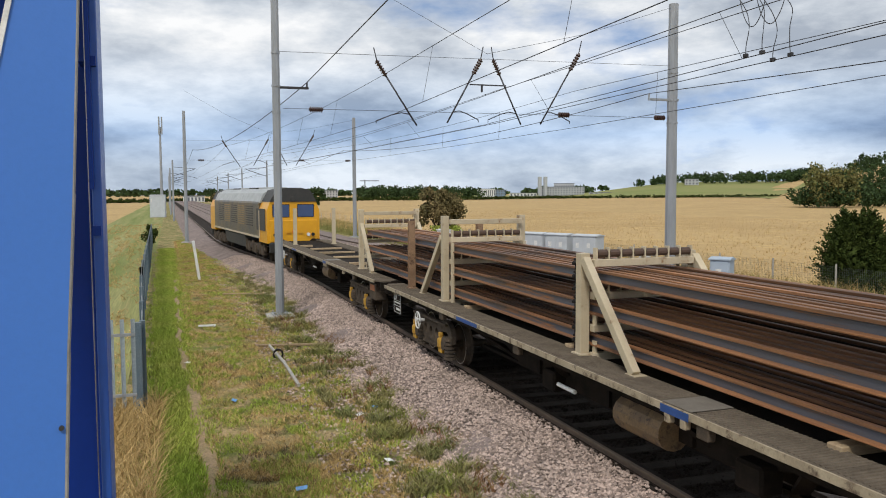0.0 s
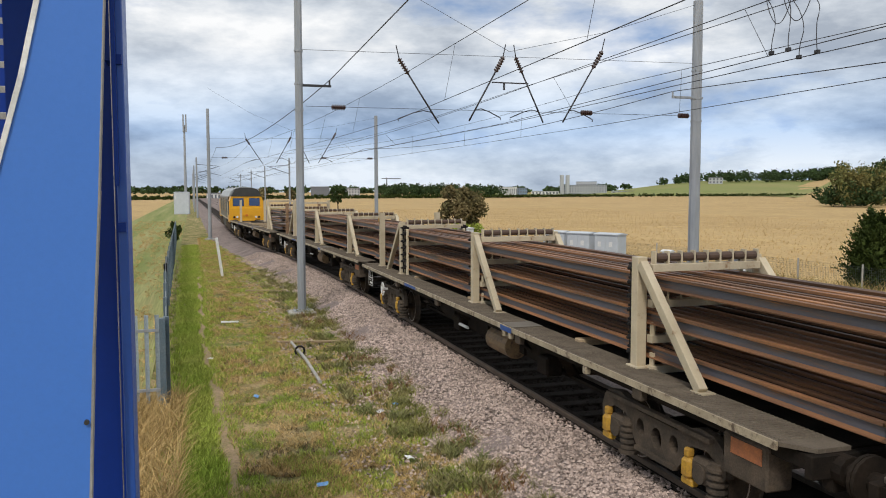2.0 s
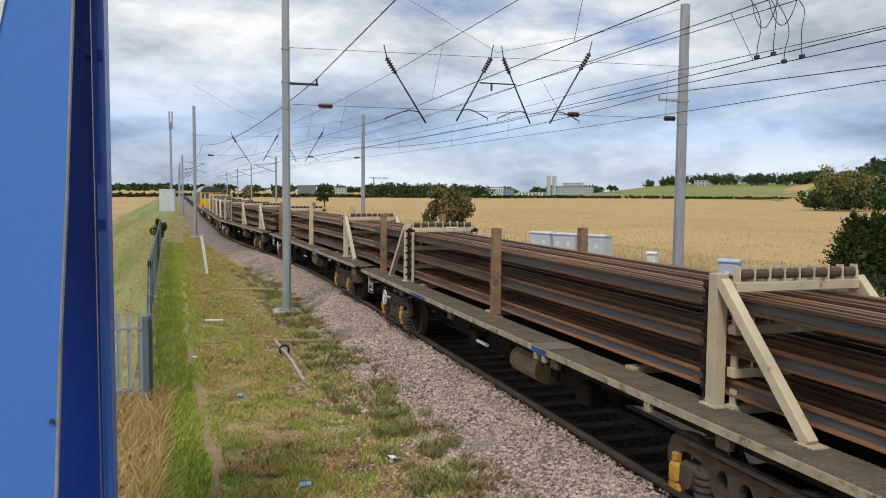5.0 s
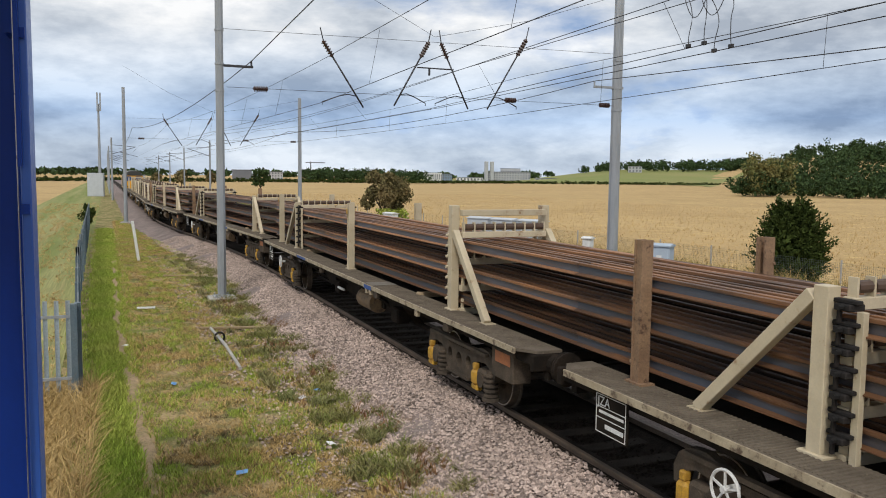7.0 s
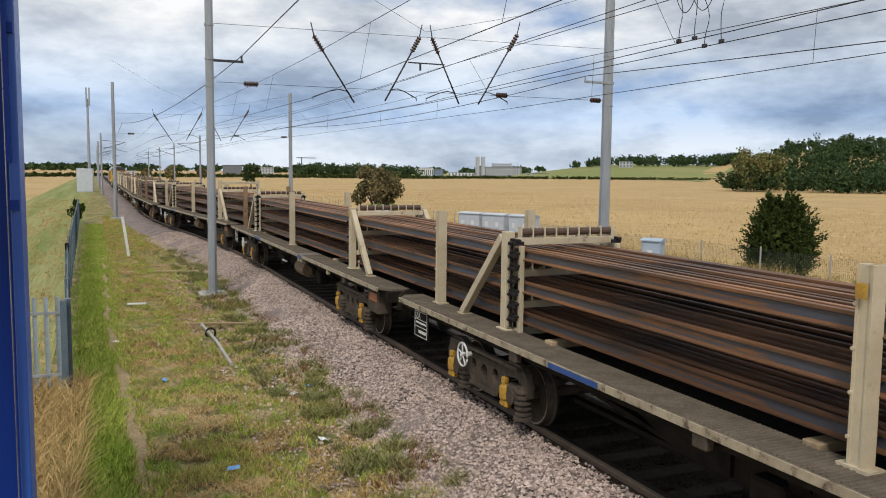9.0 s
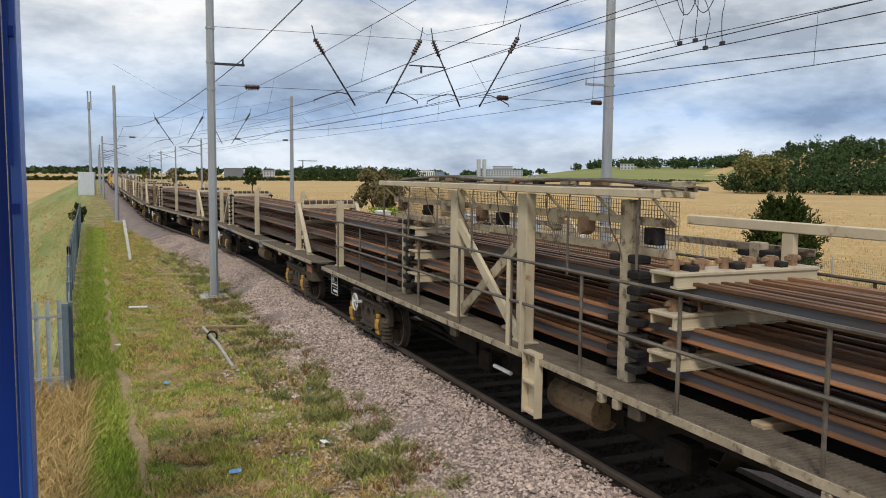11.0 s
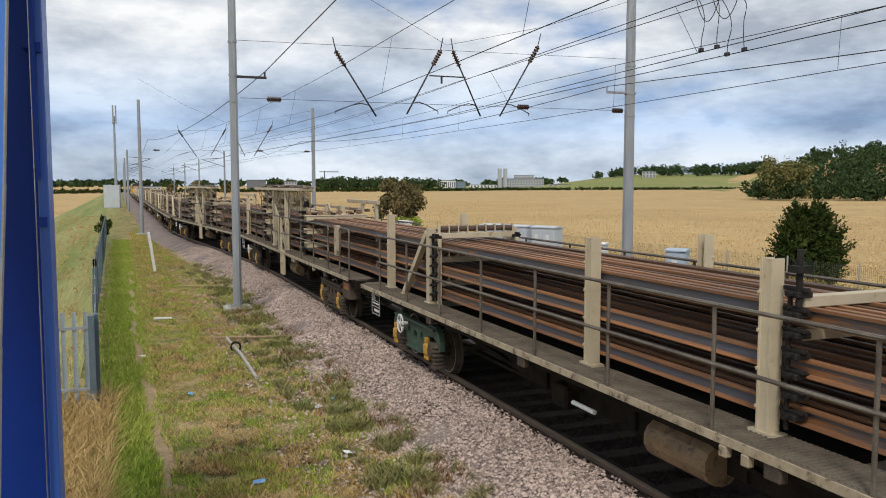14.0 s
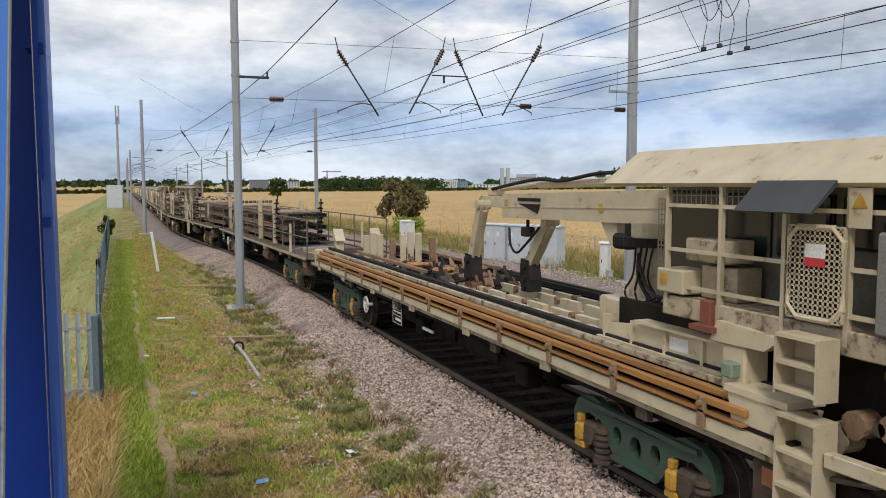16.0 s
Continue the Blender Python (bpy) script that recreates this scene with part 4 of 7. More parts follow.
# ---- the stored rails ----
def rail_pieces(length, which):
    """One length of flat-bottom rail, with foot, web and head."""
    o = ((-0.07, 0.0), (0.07, 0.0), (0.07, 0.012), (0.012, 0.03), (0.010, 0.115), (0.034, 0.125), (0.034, 0.155), (0.028, 0.159), (-0.028, 0.159), (-0.034, 0.155), (-0.034, 0.125), (-0.010, 0.115), (-0.012, 0.03), (-0.07, 0.012))
    bm = bm_new()
    prism(bm, o, -length / 2, length / 2)
    me = mesh_of("long_rail", bm, which)
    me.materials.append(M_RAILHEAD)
    me.materials.append(M_WEBSHADE if which is M_RAIL else M_RAILB)
    # Brighter head and foot pass for lit edges, darker web for shade.
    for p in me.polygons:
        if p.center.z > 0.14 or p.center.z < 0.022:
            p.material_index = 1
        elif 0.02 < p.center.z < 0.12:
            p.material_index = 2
    return me


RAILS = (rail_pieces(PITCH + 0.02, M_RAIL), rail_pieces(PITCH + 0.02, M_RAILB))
TIERS = (0.14, 0.58, 1.03)
RAIL_END = rail_pieces(0.22, mat("teal_paint", (0.012, 0.050, 0.044), (0.025, 0.035, 0.03), 4, 0.6))
RAIL_END.materials[1] = RAIL_END.materials[2] = RAIL_END.materials[0]


def rail_load(shift=0.0, tiers=TIERS, mesh_pair=RAILS, wild=False, ends=None):
    th = thing("rail_load", "tiers of rusty brown long rails lying through the roller frames", "rails", "rail loads")
    rng = random.Random(5)
    for k, z in enumerate(tiers):
        for i in range(9):
            dz = rng.uniform(-0.01, 0.01)
            if 0 < i < 8 and rng.random() < 0.16:
                continue
            kind = 1 if ((i == 0 and k < 2) or rng.random() < 0.1) else 0
            yy = shift + rng.uniform(-0.05, 0.05) * wild
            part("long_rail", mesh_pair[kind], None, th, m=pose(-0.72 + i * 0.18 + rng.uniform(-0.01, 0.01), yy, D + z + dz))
            if ends is not None:
                part("rail_end", RAIL_END, None, th, "teal painted rail end", pose(-0.72 + i * 0.18, yy - shift + ends, D + z + dz))
    return th


def send(ob, u, span=6.9):
    MOVES.append((ob, u, span))


WAGONS = []
for k in range(-1, 10):
    u = U0 + PITCH * (k + 0.5)
    wg = base_wagon("rail-carrying bogie wagon with cream roller frames and dark grating deck" if k >= 0 else "flat bogie wagon with empty timber-strewn deck behind the locomotive", green=(k == 9), rear=-6.65 if k == 9 else -7.05)
    send(wg, u)
    WAGONS.append((k, wg))
    if 0 <= k < 9:
        send(rail_load(), u)
F = BODY / 2
for k, wg in WAGONS:
    if k == -1:
        post_pair(wg, F - 3.6)
        frame_stand(wg, -F + 3.4, -1, tall=True)
    elif k <= 6:
        post_pair(wg, F - 1.15, rusty=k in (0, 2, 3, 5), sign=k in (1, 4))
        frame_stand(wg, F - 3.6, 1, pads=k != 0, tall=k == 0)
        if k >= 2:
            post_pair(wg, -F + 9.68, rusty=k == 3, sign=k in (2, 4, 6))
        else:
            frame_stand(wg, -F + 9.68, -1, pads=True)
        frame_stand(wg, -F + 3.4, -1, pads=True, tall=k == 4, clamp=PADSC if k == 4 else None, sign=k == 5)


def handrail(wagon, y0, y1, x=-1.26, step=1.75, top=1.17, gates=()):
    """A steel handrail along one side: posts, top rail and middle rail with rounded ends."""
    n = max(1, round((y1 - y0) / step))
    for i in range(n + 1):
        y = y0 + (y1 - y0) * i / n
        bm = bm_new()
        tube(bm, (x, y, D - 0.05), (x, y, D + top), 0.021, 6)
        part("rail_post", bm, M_HANDRAIL, wagon)
    for z in (top, 0.62):
        bm = bm_new()
        e = 0.12
        pipe(bm, [(x - 0.02, y0 - 0.14, D + z - e), (x - 0.02, y0 - 0.10, D + z), (x - 0.02, (y0 + y1) / 2, D + z), (x - 0.02, y1 + 0.10, D + z), (x - 0.02, y1 + 0.14, D + z - e)], 0.021, 6)
        part("handrail", bm, M_HANDRAIL, wagon, "worn brown tubular handrail")




def mesh_panel(name, wagon, x, y0, y1, z0, z1, cell, label, r=0.006):
    """A panel of crossed wires in a plane of constant x."""
    bm = bm_new()
    n, k = int((y1 - y0) / cell), int((z1 - z0) / cell)
    for i in range(n + 1):
        y = y0 + (y1 - y0) * i / n
        box(bm, x - r, x + r, y - r, y + r, z0, z1)
    for i in range(k + 1):
        z = z0 + (z1 - z0) * i / k
        box(bm, x - r, x + r, y0, y1, z - r, z + r)
    ob = part(name, bm, M_NET, wagon, label)
    ob["kind"] = "stuff"
    return ob


def ladder(wagon, x, y, z0, z1, w=0.42, deep=0.11):
    n = max(3, round((z1 - z0) / 0.24))
    bm = bm_new()
    b = min(0.115, deep + 0.005)
    o = [(x + b, y - w / 2), (x + b, y + w / 2), (x - deep, y + w / 2), (x - deep, y + w / 2 - 0.024), (x + b - 0.025, y + w / 2 - 0.024), (x + b - 0.025, y - w / 2 + 0.024), (x - deep, y - w / 2 + 0.024), (x - deep, y - w / 2)]
    prism(bm, o, z0, z1, "z")
    side = part("ladder", bm, M_CREAM, wagon, "cream steel access steps")
    for i in range(n):
        bm = bm_new()
        z = z0 + 0.05 + i * (z1 - z0 - 0.06) / (n - 1)
        box(bm, x - deep - 0.01, x + b - 0.025, y - w / 2 + 0.02, y + w / 2 - 0.02, z - 0.015, z + 0.015)
        part("step", bm, M_CREAM, side)


def gantry(wagon, rear_post):
    """The clamp gantry: roofed cage over the rails, crossed braces, clamping stands and handrails."""
    for ch in list(wagon.children):
        if ch.name.startswith(("blue_mark", "smooth_plate")):
            bpy.data.objects.remove(ch)
    bm = bm_new()
    for x in (-1.15, -0.72):
        box(bm, x - 0.04, x + 0.04, -3.3, 5.3, 3.24, 3.33, 0.01)
    for y in (-3.2, -2.2, -1.1, 0.2, 1.5, 2.8, 4.0, 5.2):
        box(bm, -1.11, -0.76, y - 0.04, y + 0.04, 3.25, 3.31)
        bar(bm, (-1.13, y, 3.24), (-0.84, y, 2.98), 0.028)
    part("roof_frame", bm, M_CREAM, wagon, "cream steel roof frame")
    bm = bm_new()
    for i in range(8):
        box(bm, -1.08, -0.78, -3.25 + i * 1.06, -3.25 + i * 1.06 + 0.98, 3.335, 3.35)
    part("roof_grating", bm, M_DECK, wagon, "dark dirty roof grating")
    mesh_panel("side_netting", wagon, -0.80, -3.2, 5.2, 2.5, 3.2, 0.05, "fine steel cage netting", 0.0028)
    for x, z in ((-1.06, 3.39), (-0.93, 3.38), (-0.8, 3.39)):
        bm = bm_new()
        pipe(bm, smooth([(x, -3.6, z - 0.05), (x - 0.04, -2.0, z + 0.03), (x + 0.05, 0.5, z - 0.01), (x, 2.4, z + 0.04), (x - 0.03, 4.3, z - 0.04)]), 0.022, 6)
        part("roof_pipe", bm, M_HANDRAIL, wagon, "pipe along the roof")
    rng = random.Random(12)
    for i in range(12):
        bm = bm_new()
        y = -3.6 + i * 0.70
        box(bm, -1.08, -1.08 + rng.uniform(0.08, 0.22), y, y + rng.uniform(0.1, 0.25), 3.352, 3.36 + rng.uniform(0.03, 0.07), 0.008)
        part("roof_fitting", bm, (M_EDGE, M_BLACK, M_RUSTPOST)[i % 3], wagon, "small grimy roof fitting")
    for s, z in ((-0.8, 2.98), (1, 2.62), (-0.8, 2.66)):
        bm = bm_new()
        box(bm, s * 1.08 - 0.04, s * 1.08 + 0.04, -3.2, 5.2, z - 0.045, z + 0.045, 0.006)
        part("roof_beam", bm, M_EDGE, wagon, "grimy cream longitudinal beam")
    for i in range(7):
        y = -3.0 + i * 1.33
        bm = bm_new()
        pipe(bm, [(-1.06, y, 3.36), (-1.16, y - 0.02, 3.30), (-1.20, y - 0.05, 3.0), (-1.20, y - 0.05, 2.3 if i % 2 else 2.5)], 0.016, 6)
        part("hose", bm, M_HANDRAIL, wagon, "bent brown pipe")
        bm = bm_new()
        pipe(bm, smooth([(-1.16, y + 0.5, 3.30), (-1.20, y + 0.47, 3.18), (-1.12, y + 0.54, 2.9), (-1.02, y + 0.53, 2.72), (-0.97, y + 0.5, 2.5)]), 0.009, 6)
        part("hose", bm, M_HANDRAIL, wagon, "drooping brown hose")
    for i, y in enumerate((-2.9, -1.6, -0.9, 0.6, 1.3, 2.7, 3.5, 4.8)):
        bm = bm_new()
        box(bm, -0.92, -0.80, y - 0.10, y + 0.12, 2.74 + 0.06 * (i % 3), 2.92 + 0.06 * (i % 3), 0.012)
        tube(bm, (-0.96, y, 2.80), (-0.80, y, 2.80), 0.04, 8)
        part("clamp_valve", bm, (M_BLACK, M_RUSTPOST, M_EDGE)[i % 3], wagon, "grimy valve block on the cage")
    for s in (-1, 1):
        for y in (1.95, -0.32):
            bm = bm_new()
            box(bm, s * 0.98 - 0.07, s * 0.98 + 0.07, y - 0.13, y + 0.13, D, 3.22 if s < 0 else 2.72, 0.01)
            box(bm, s * 0.98 - 0.11, s * 0.98 + 0.11, y - 0.2, y + 0.2, D, D + 0.03)
            part("gantry_post", bm, M_CREAM, wagon, "cream gantry post")
        for a, b in (((1.85, D + 1.5), (-0.2, D + 0.05)), ((-0.25, D + 1.45), (1.85, D + 0.08))):
            bm = bm_new()
            x = s * (1.0 if a[0] > 0 else 0.93)
            bar(bm, (x, *a), (x, *b), 0.06, 0.17, 0.008)
            part("cross_brace", bm, M_CREAM if a[0] > 0 else M_EDGE, wagon, "cream crossed brace")
        for y in (-2.55, 4.44):
            bm = bm_new()
            box(bm, s * 0.92 - 0.06, s * 0.92 + 0.06, y - 0.1, y + 0.1, D, 3.2 if y < 0 and s < 0 else 2.7, 0.01)
            part("clamp_stand", bm, M_EDGE, wagon, "grimy cream clamp stand")
            for i in range(8):
                bm = bm_new()
                z = D + 0.14 + i * 0.17
                box(bm, s * 0.92 - 0.11, s * 0.92 + 0.05, y - 0.32, y - 0.1, z, z + 0.09, 0.015)
                part("clamp_jaw", bm, M_BLACK, wagon, "oily black clamp jaw")
                bm = bm_new()
                box(bm, s * 0.92 - 0.09, s * 0.92 + 0.05, y + 0.1, y + 0.26, z, z + 0.07, 0.01)
                part("clamp_jaw", bm, M_BLACK, wagon, "oily black clamp jaw")
    for y in (-3.1, 4.1):
        for z in (D + 0.42, D + 0.84, D + 1.26):
            bm = bm_new()
            box(bm, -1.0, 0.95, y - 0.32, y + 0.1, z + 0.0, z + 0.04, 0.008)
            box(bm, -0.98, 0.93, y - 0.30, y - 0.27, z - 0.10, z)
            box(bm, -0.98, 0.93, y + 0.05, y + 0.08, z - 0.10, z)
            box(bm, -0.98, 0.93, y - 0.34, y - 0.22, z - 0.12, z - 0.10)
            part("clamp_beam", bm, M_CREAM, wagon, "cream channel clamp beam")
            for q in (-0.7, -0.1, 0.5):
                bm = bm_new()
                box(bm, q - 0.06, q + 0.06, y - 0.26, y - 0.02, z + 0.04, z + 0.10, 0.012)
                part("clamp_shoe", bm, M_BLACK, wagon, "oily black clamp shoe")
            for i in range(6):
                bm = bm_new()
                tube(bm, (-0.85 + i * 0.32, y - 0.12, z + 0.04), (-0.85 + i * 0.32, y - 0.12, z + 0.16), 0.05, 8)
                tube(bm, (-0.95 + i * 0.32, y - 0.12, z + 0.12), (-0.75 + i * 0.32, y - 0.12, z + 0.12), 0.03, 6)
                part("clamp_bolt", bm, M_RUSTPOST, wagon, "rusty clamp bolt")
    bm = bm_new()
    box(bm, 0.88, 0.98, -4.7, -1.3, D + 1.64, D + 1.76, 0.01)
    for y in (-4.5, -3.0):
        box(bm, 0.89, 0.97, y - 0.08, y + 0.08, D, D + 1.63)
    part("rear_beam", bm, M_CREAM, wagon, "cream longitudinal beam")
    handrail(wagon, -F + 2.4, F - 1.6)
    handrail(wagon, -F + 2.4, F - 1.6, x=1.30)
    ladder(wagon, -1.31, -1.13, 0.45, D + 0.06, w=0.34, deep=0.05)
    for y in (-0.42, -0.78):
        bm = bm_new()
        box(bm, -1.31, -1.25, y - 0.03, y + 0.03, D, D + 1.15, 0.005)
        part("gate_post", bm, M_CREAM, wagon, "slim cream gate post")
    for y in (-F + 1.4, F - 0.35)[0 if rear_post else 1:]:
        post_pair(wagon, y)
    if not rear_post:
        bm = bm_new()
        box(bm, -1.30, -1.20, -F + 1.3, -F + 1.6, D + 0.45, D + 1.22, 0.01)
        part("gate_box", bm, M_EDGE, wagon, "grimy cream gate box on the handrail")
    bm = bm_new()
    pipe(bm, [(-1.26, -F + 0.3, D), (-1.26, -F + 0.3, D + 1.1), (-1.26, -F + 0.4, D + 1.17), (-1.26, -F + 1.1, D + 1.17), (-1.26, -F + 1.2, D + 1.1), (-1.26, -F + 1.2, D)], 0.021, 6)
    part("gate_hoop", bm, M_HANDRAIL, wagon, "tubular gate hoop")


def tail_wagon(wagon):
    """The wagon where the rails end, with timbers on its bare deck."""
    for ch in list(wagon.children):
        if ch.name.startswith(("blue_mark", "smooth_plate", "packing_timber")):
            bpy.data.objects.remove(ch)
    post_pair(wagon, F - 1.15)
    frame_stand(wagon, F - 3.6, 1, pads=True)
    post_pair(wagon, 0.3)
    for s in (-1, 1):
        part("post", POST, None, wagon, "cream painted steel post", pose(s * 0.88, -2.7, D, 0, 0, 0 if s < 0 else 180))
        for i in range(7):
            part("clamp_pad", PADS, None, wagon, "black clamp pad", pose(s * 0.84, -2.95, D + 0.2 + 0.18 * i, 0, 0, 0 if s < 0 else 180))
        bm = bm_new()
        tube(bm, (s * 0.86, -3.0, D + 1.2), (s * 0.86, -3.0, D + 1.7), 0.03, 6)
        box(bm, s * 0.86 - 0.08, s * 0.86 + 0.08, -3.06, -2.94, D + 1.5, D + 1.56)
        part("screw_handle", bm, M_BLACK, wagon, "black clamp screw handle")
    for z in (1.24, 0.95):
        part("cross_beam", BEAM, None, wagon, "cream cross beam", pose(0, -2.95, D + z))
    bm = bm_new()
    box(bm, -0.80, 0.80, -F + 0.3, -3.6, D - 0.048, D - 0.01)
    part("bare_floor", bm, mat("sanded_deck", (0.34, 0.27, 0.17), (0.20, 0.165, 0.12), 1.5, 0.85, c3=(0.07, 0.085, 0.12), spots=0.3, sscale=1.6, bump=0.3), wagon, "sandy worn floor plates")
    bm = bm_new()
    box(bm, -0.74, 0.78, -4.95, -4.75, D + 0.0, D + 0.02)
    part("blue_strip", bm, M_BLUEMARK, wagon, "bright blue painted strip")
    for i, (y, w, mt, h) in enumerate(((-5.75, 0.28, M_WOOD, 0.04), (-6.05, 0.30, M_RUSTPOST, 0.06), (-6.2, 0.2, M_WOOD, 0.09), (-9.2, 0.2, M_RUSTPOST, 0.04))):
        bm = bm_new()
        box(bm, -0.66, 0.62, y - w / 2, y + w / 2, D + 0.003, D + 0.003 + h, 0.006)
        tagged(part("plank", bm, mt, wagon, "loose timber plank"))
    bm = bm_new()
    box(bm, -0.72, 0.80, -8.55, -8.2, D + 0.003, D + 0.20, 0.012)
    part("baulk", bm, M_BAULK, wagon, "dark timber baulk")
    for s in (-1, 1):
        bm = bm_new()
        tube(bm, (s * 1.24, -7.0, D), (s * 1.24, -7.0, D + 0.95), 0.045, 8)
        part("gate_post", bm, M_CREAM, wagon, "stout cream gate post")
    handrail(wagon, -F + 0.25, F - 1.6)
    handrail(wagon, -F + 0.25, F - 1.6, x=1.30)
    for i in range(10):
        bm = bm_new()
        box(bm, -0.6 + (i % 2) * 0.75, -0.45 + (i % 2) * 0.75, -6.9 - 0.25 * i, -6.87 - 0.25 * i, D - 0.009, D - 0.004)
        part("slot", bm, M_BLACK, wagon)


SHORT = (rail_pieces(14.3, M_RAIL), rail_pieces(14.3, M_RAILB))


def crane_wagon():
    """The last vehicle: rail threading wagon with side rails, toothed guides, a boom, its pedestal and a roofed cab."""
    w = base_wagon("cream rail-threading crane wagon with boom and roofed operator cab", green=True, group="", rear=-6.55, front=6.1)
    w.name = "crane_wagon"
    for s in (-1, 1):
        for i, (x, z, mt) in enumerate(((1.33, 0.24, M_ORANGE), (1.23, 0.31, M_ORANGE), (1.13, 0.38, M_EDGE), (0.98, 0.42, M_BLACK), (0.88, 0.40, M_BLACK))):
            bm = bm_new()
            box(bm, s * x - 0.035, s * x + 0.035, -F + 1.1, F - 1.2, D + z, D + z + 0.07, 0.008)
            box(bm, s * x - 0.06, s * x + 0.06, -F + 1.1, F - 1.2, D + z - 0.08, D + z - 0.06)
            part("guide_rail", bm, mt, w, ("bright orange rusty guide rail", "orange rusty guide rail", "pale worn guide rail", "black slide rail", "black slide rail")[i])
        bm = bm_new()
        box(bm, s * 1.33 - 0.03, s * 1.33 + 0.03, -F + 0.3, F - 1.2, D + 0.0, D + 0.10)
        box(bm, s * 1.30 - 0.06, s * 1.30 + 0.06, -F + 0.3, F - 1.2, D + 0.10, D + 0.12)
        part("side_channel", bm, M_CREAM, w, "cream side channel")
        for q in range(12):
            bm = bm_new()
            y = F - 1.6 - q * 1.45
            box(bm, s * 1.37 - 0.02, s * 1.37 + 0.02, y - 0.05, y + 0.05, D + 0.02, D + 0.30, 0.006)
            tube(bm, (s * 1.38, y, D + 0.24), (s * 1.42, y, D + 0.24), 0.03, 6)
            part("rail_clamp", bm, M_RUSTPOST, w, "rusty side clamp")
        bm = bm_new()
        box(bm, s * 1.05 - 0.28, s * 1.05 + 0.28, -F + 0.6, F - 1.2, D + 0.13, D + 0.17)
        part("rail_bed", bm, M_UNDER, w, "near-black tray under the guide rails")
        for x in (0.30, 0.62):
            bm = bm_new()
            prof = []
            y = -F + 3.6
            while y < 0.2:
                prof += [(y, D + 0.40), (y + 0.55, D + 0.40), (y + 0.55, D + 0.27), (y + 0.75, D + 0.27)]
                y += 0.75
            prof += [(y, D + 0.02), (-F + 3.6, D + 0.02)]
            prism(bm, prof, s * x - 0.045, s * x + 0.045, "x")
            part("toothed_guide", bm, M_CREAM, w, "cream toothed guide beam")
            y = -F + 3.6 + 0.65
            while y < 0.2:
                bm = bm_new()
                tube(bm, (s * x - 0.07, y, D + 0.36), (s * x + 0.07, y, D + 0.36), 0.06, 8)
                part("guide_roller", bm, M_RUSTPOST, w)
                y += 1.5
        for y, h in ((F - 0.6, 0.62),):
            bm = bm_new()
            box(bm, s * 0.55 - 0.11, s * 0.55 + 0.11, y - 0.11, y + 0.11, D, D + h, 0.008)
            prism(bm, [(y - 0.2, D + h), (y + 0.2, D + h), (y + 0.14, D + h + 0.34)], s * 0.55 - 0.14, s * 0.55 + 0.14, "x")
            part("hooded_post", bm, M_CREAM, w, "cream hooded guide post")
            part("warning_label", WARN, None, w, "yellow warning label", pose(s * 0.55 - 0.02 if s < 0 else s * 0.55, y, D + h - 0.2))
        for y, h in ((F - 3.3, 0.85), (F - 3.9, 0.95), (F - 4.5, 0.95), (F - 5.5, 0.9)):
            bm = bm_new()
            box(bm, s * 0.50 - 0.07, s * 0.50 + 0.07, y - 0.06, y + 0.06, D, D + h + 0.08, 0.008)
            part("guide_post", bm, M_CREAM if y > F - 5 else M_RUSTPOST, w, "rectangular guide post")
    for s in (-1, 1):
        bm = bm_new()
        box(bm, s * 1.13 - 0.24, s * 1.13 + 0.24, F - 1.22, F - 1.0, D - 0.04, D + 0.44, 0.03)
        part("end_bracket", bm, M_CREAM, w, "cream rail end bracket")
        bm = bm_new()
        box(bm, s * 0.80 - 0.04, s * 0.80 + 0.04, F - 8.6, F - 3.6, D + 0.50, D + 0.57, 0.008)
        part("inner_rail", bm, M_RUSTPOST, w, "rusty inner guide bar")
        for q in range(5):
            bm = bm_new()
            y = F - 3.8 - q * 1.15
            box(bm, s * 0.80 - 0.03, s * 0.80 + 0.03, y - 0.03, y + 0.03, D, D + 0.50)
            part("inner_rail_leg", bm, M_CREAM, w)
        for q in range(6):
            bm = bm_new()
            y = F - 1.5 - q * 2.6
            box(bm, s * 1.34 - 0.02, s * 1.34 + 0.02, y - 0.12, y + 0.12, D - 0.12, D - 0.01, 0.006)
            part("rail_clip", bm, M_EDGE, w, "grimy rail clip")
    for y in (F - 1.2, F - 3.2):
        bm = bm_new()
        tube(bm, (-0.62, y, D + 0.2), (0.62, y, D + 0.2), 0.09, 12)
        part("cross_roller", bm, M_RUSTPOST, w, "rusty cross roller")
    bm = bm_new()
    box(bm, -0.84, 0.84, F - 7.4, F - 1.6, D - 0.04, D + 0.03)
    part("ramp_plate", bm, M_CREAM, w, "cream deck plate")
    rng = random.Random(3)
    bm = bm_new()
    box(bm, -0.72, 0.72, F - 10.2, F - 5.6, D + 0.04, D + 0.26, 0.02)
    part("clamp_bed", bm, M_UNDER, w, "oily black clamp bed")
    for i in range(30):
        x, y, z = rng.uniform(-0.62, 0.62), F - 5.8 - rng.uniform(0, 4.2), D + 0.26
        k = rng.uniform(0.8, 1.5)
        bm = bm_new()
        tube(bm, (x - 0.10 * k, y, z + 0.10), (x + 0.10 * k, y, z + 0.10), 0.095 * k, 12)
        tube(bm, (x - 0.13 * k, y, z + 0.10), (x + 0.13 * k, y, z + 0.10), 0.035, 8)
        box(bm, x - 0.14 * k, x + 0.14 * k, y - 0.12, y + 0.12, z - 0.02, z + 0.05, 0.012)
        bar(bm, (x, y - 0.2, z + 0.05), (x + 0.05, y + 0.12, z + 0.26 * k), 0.05)
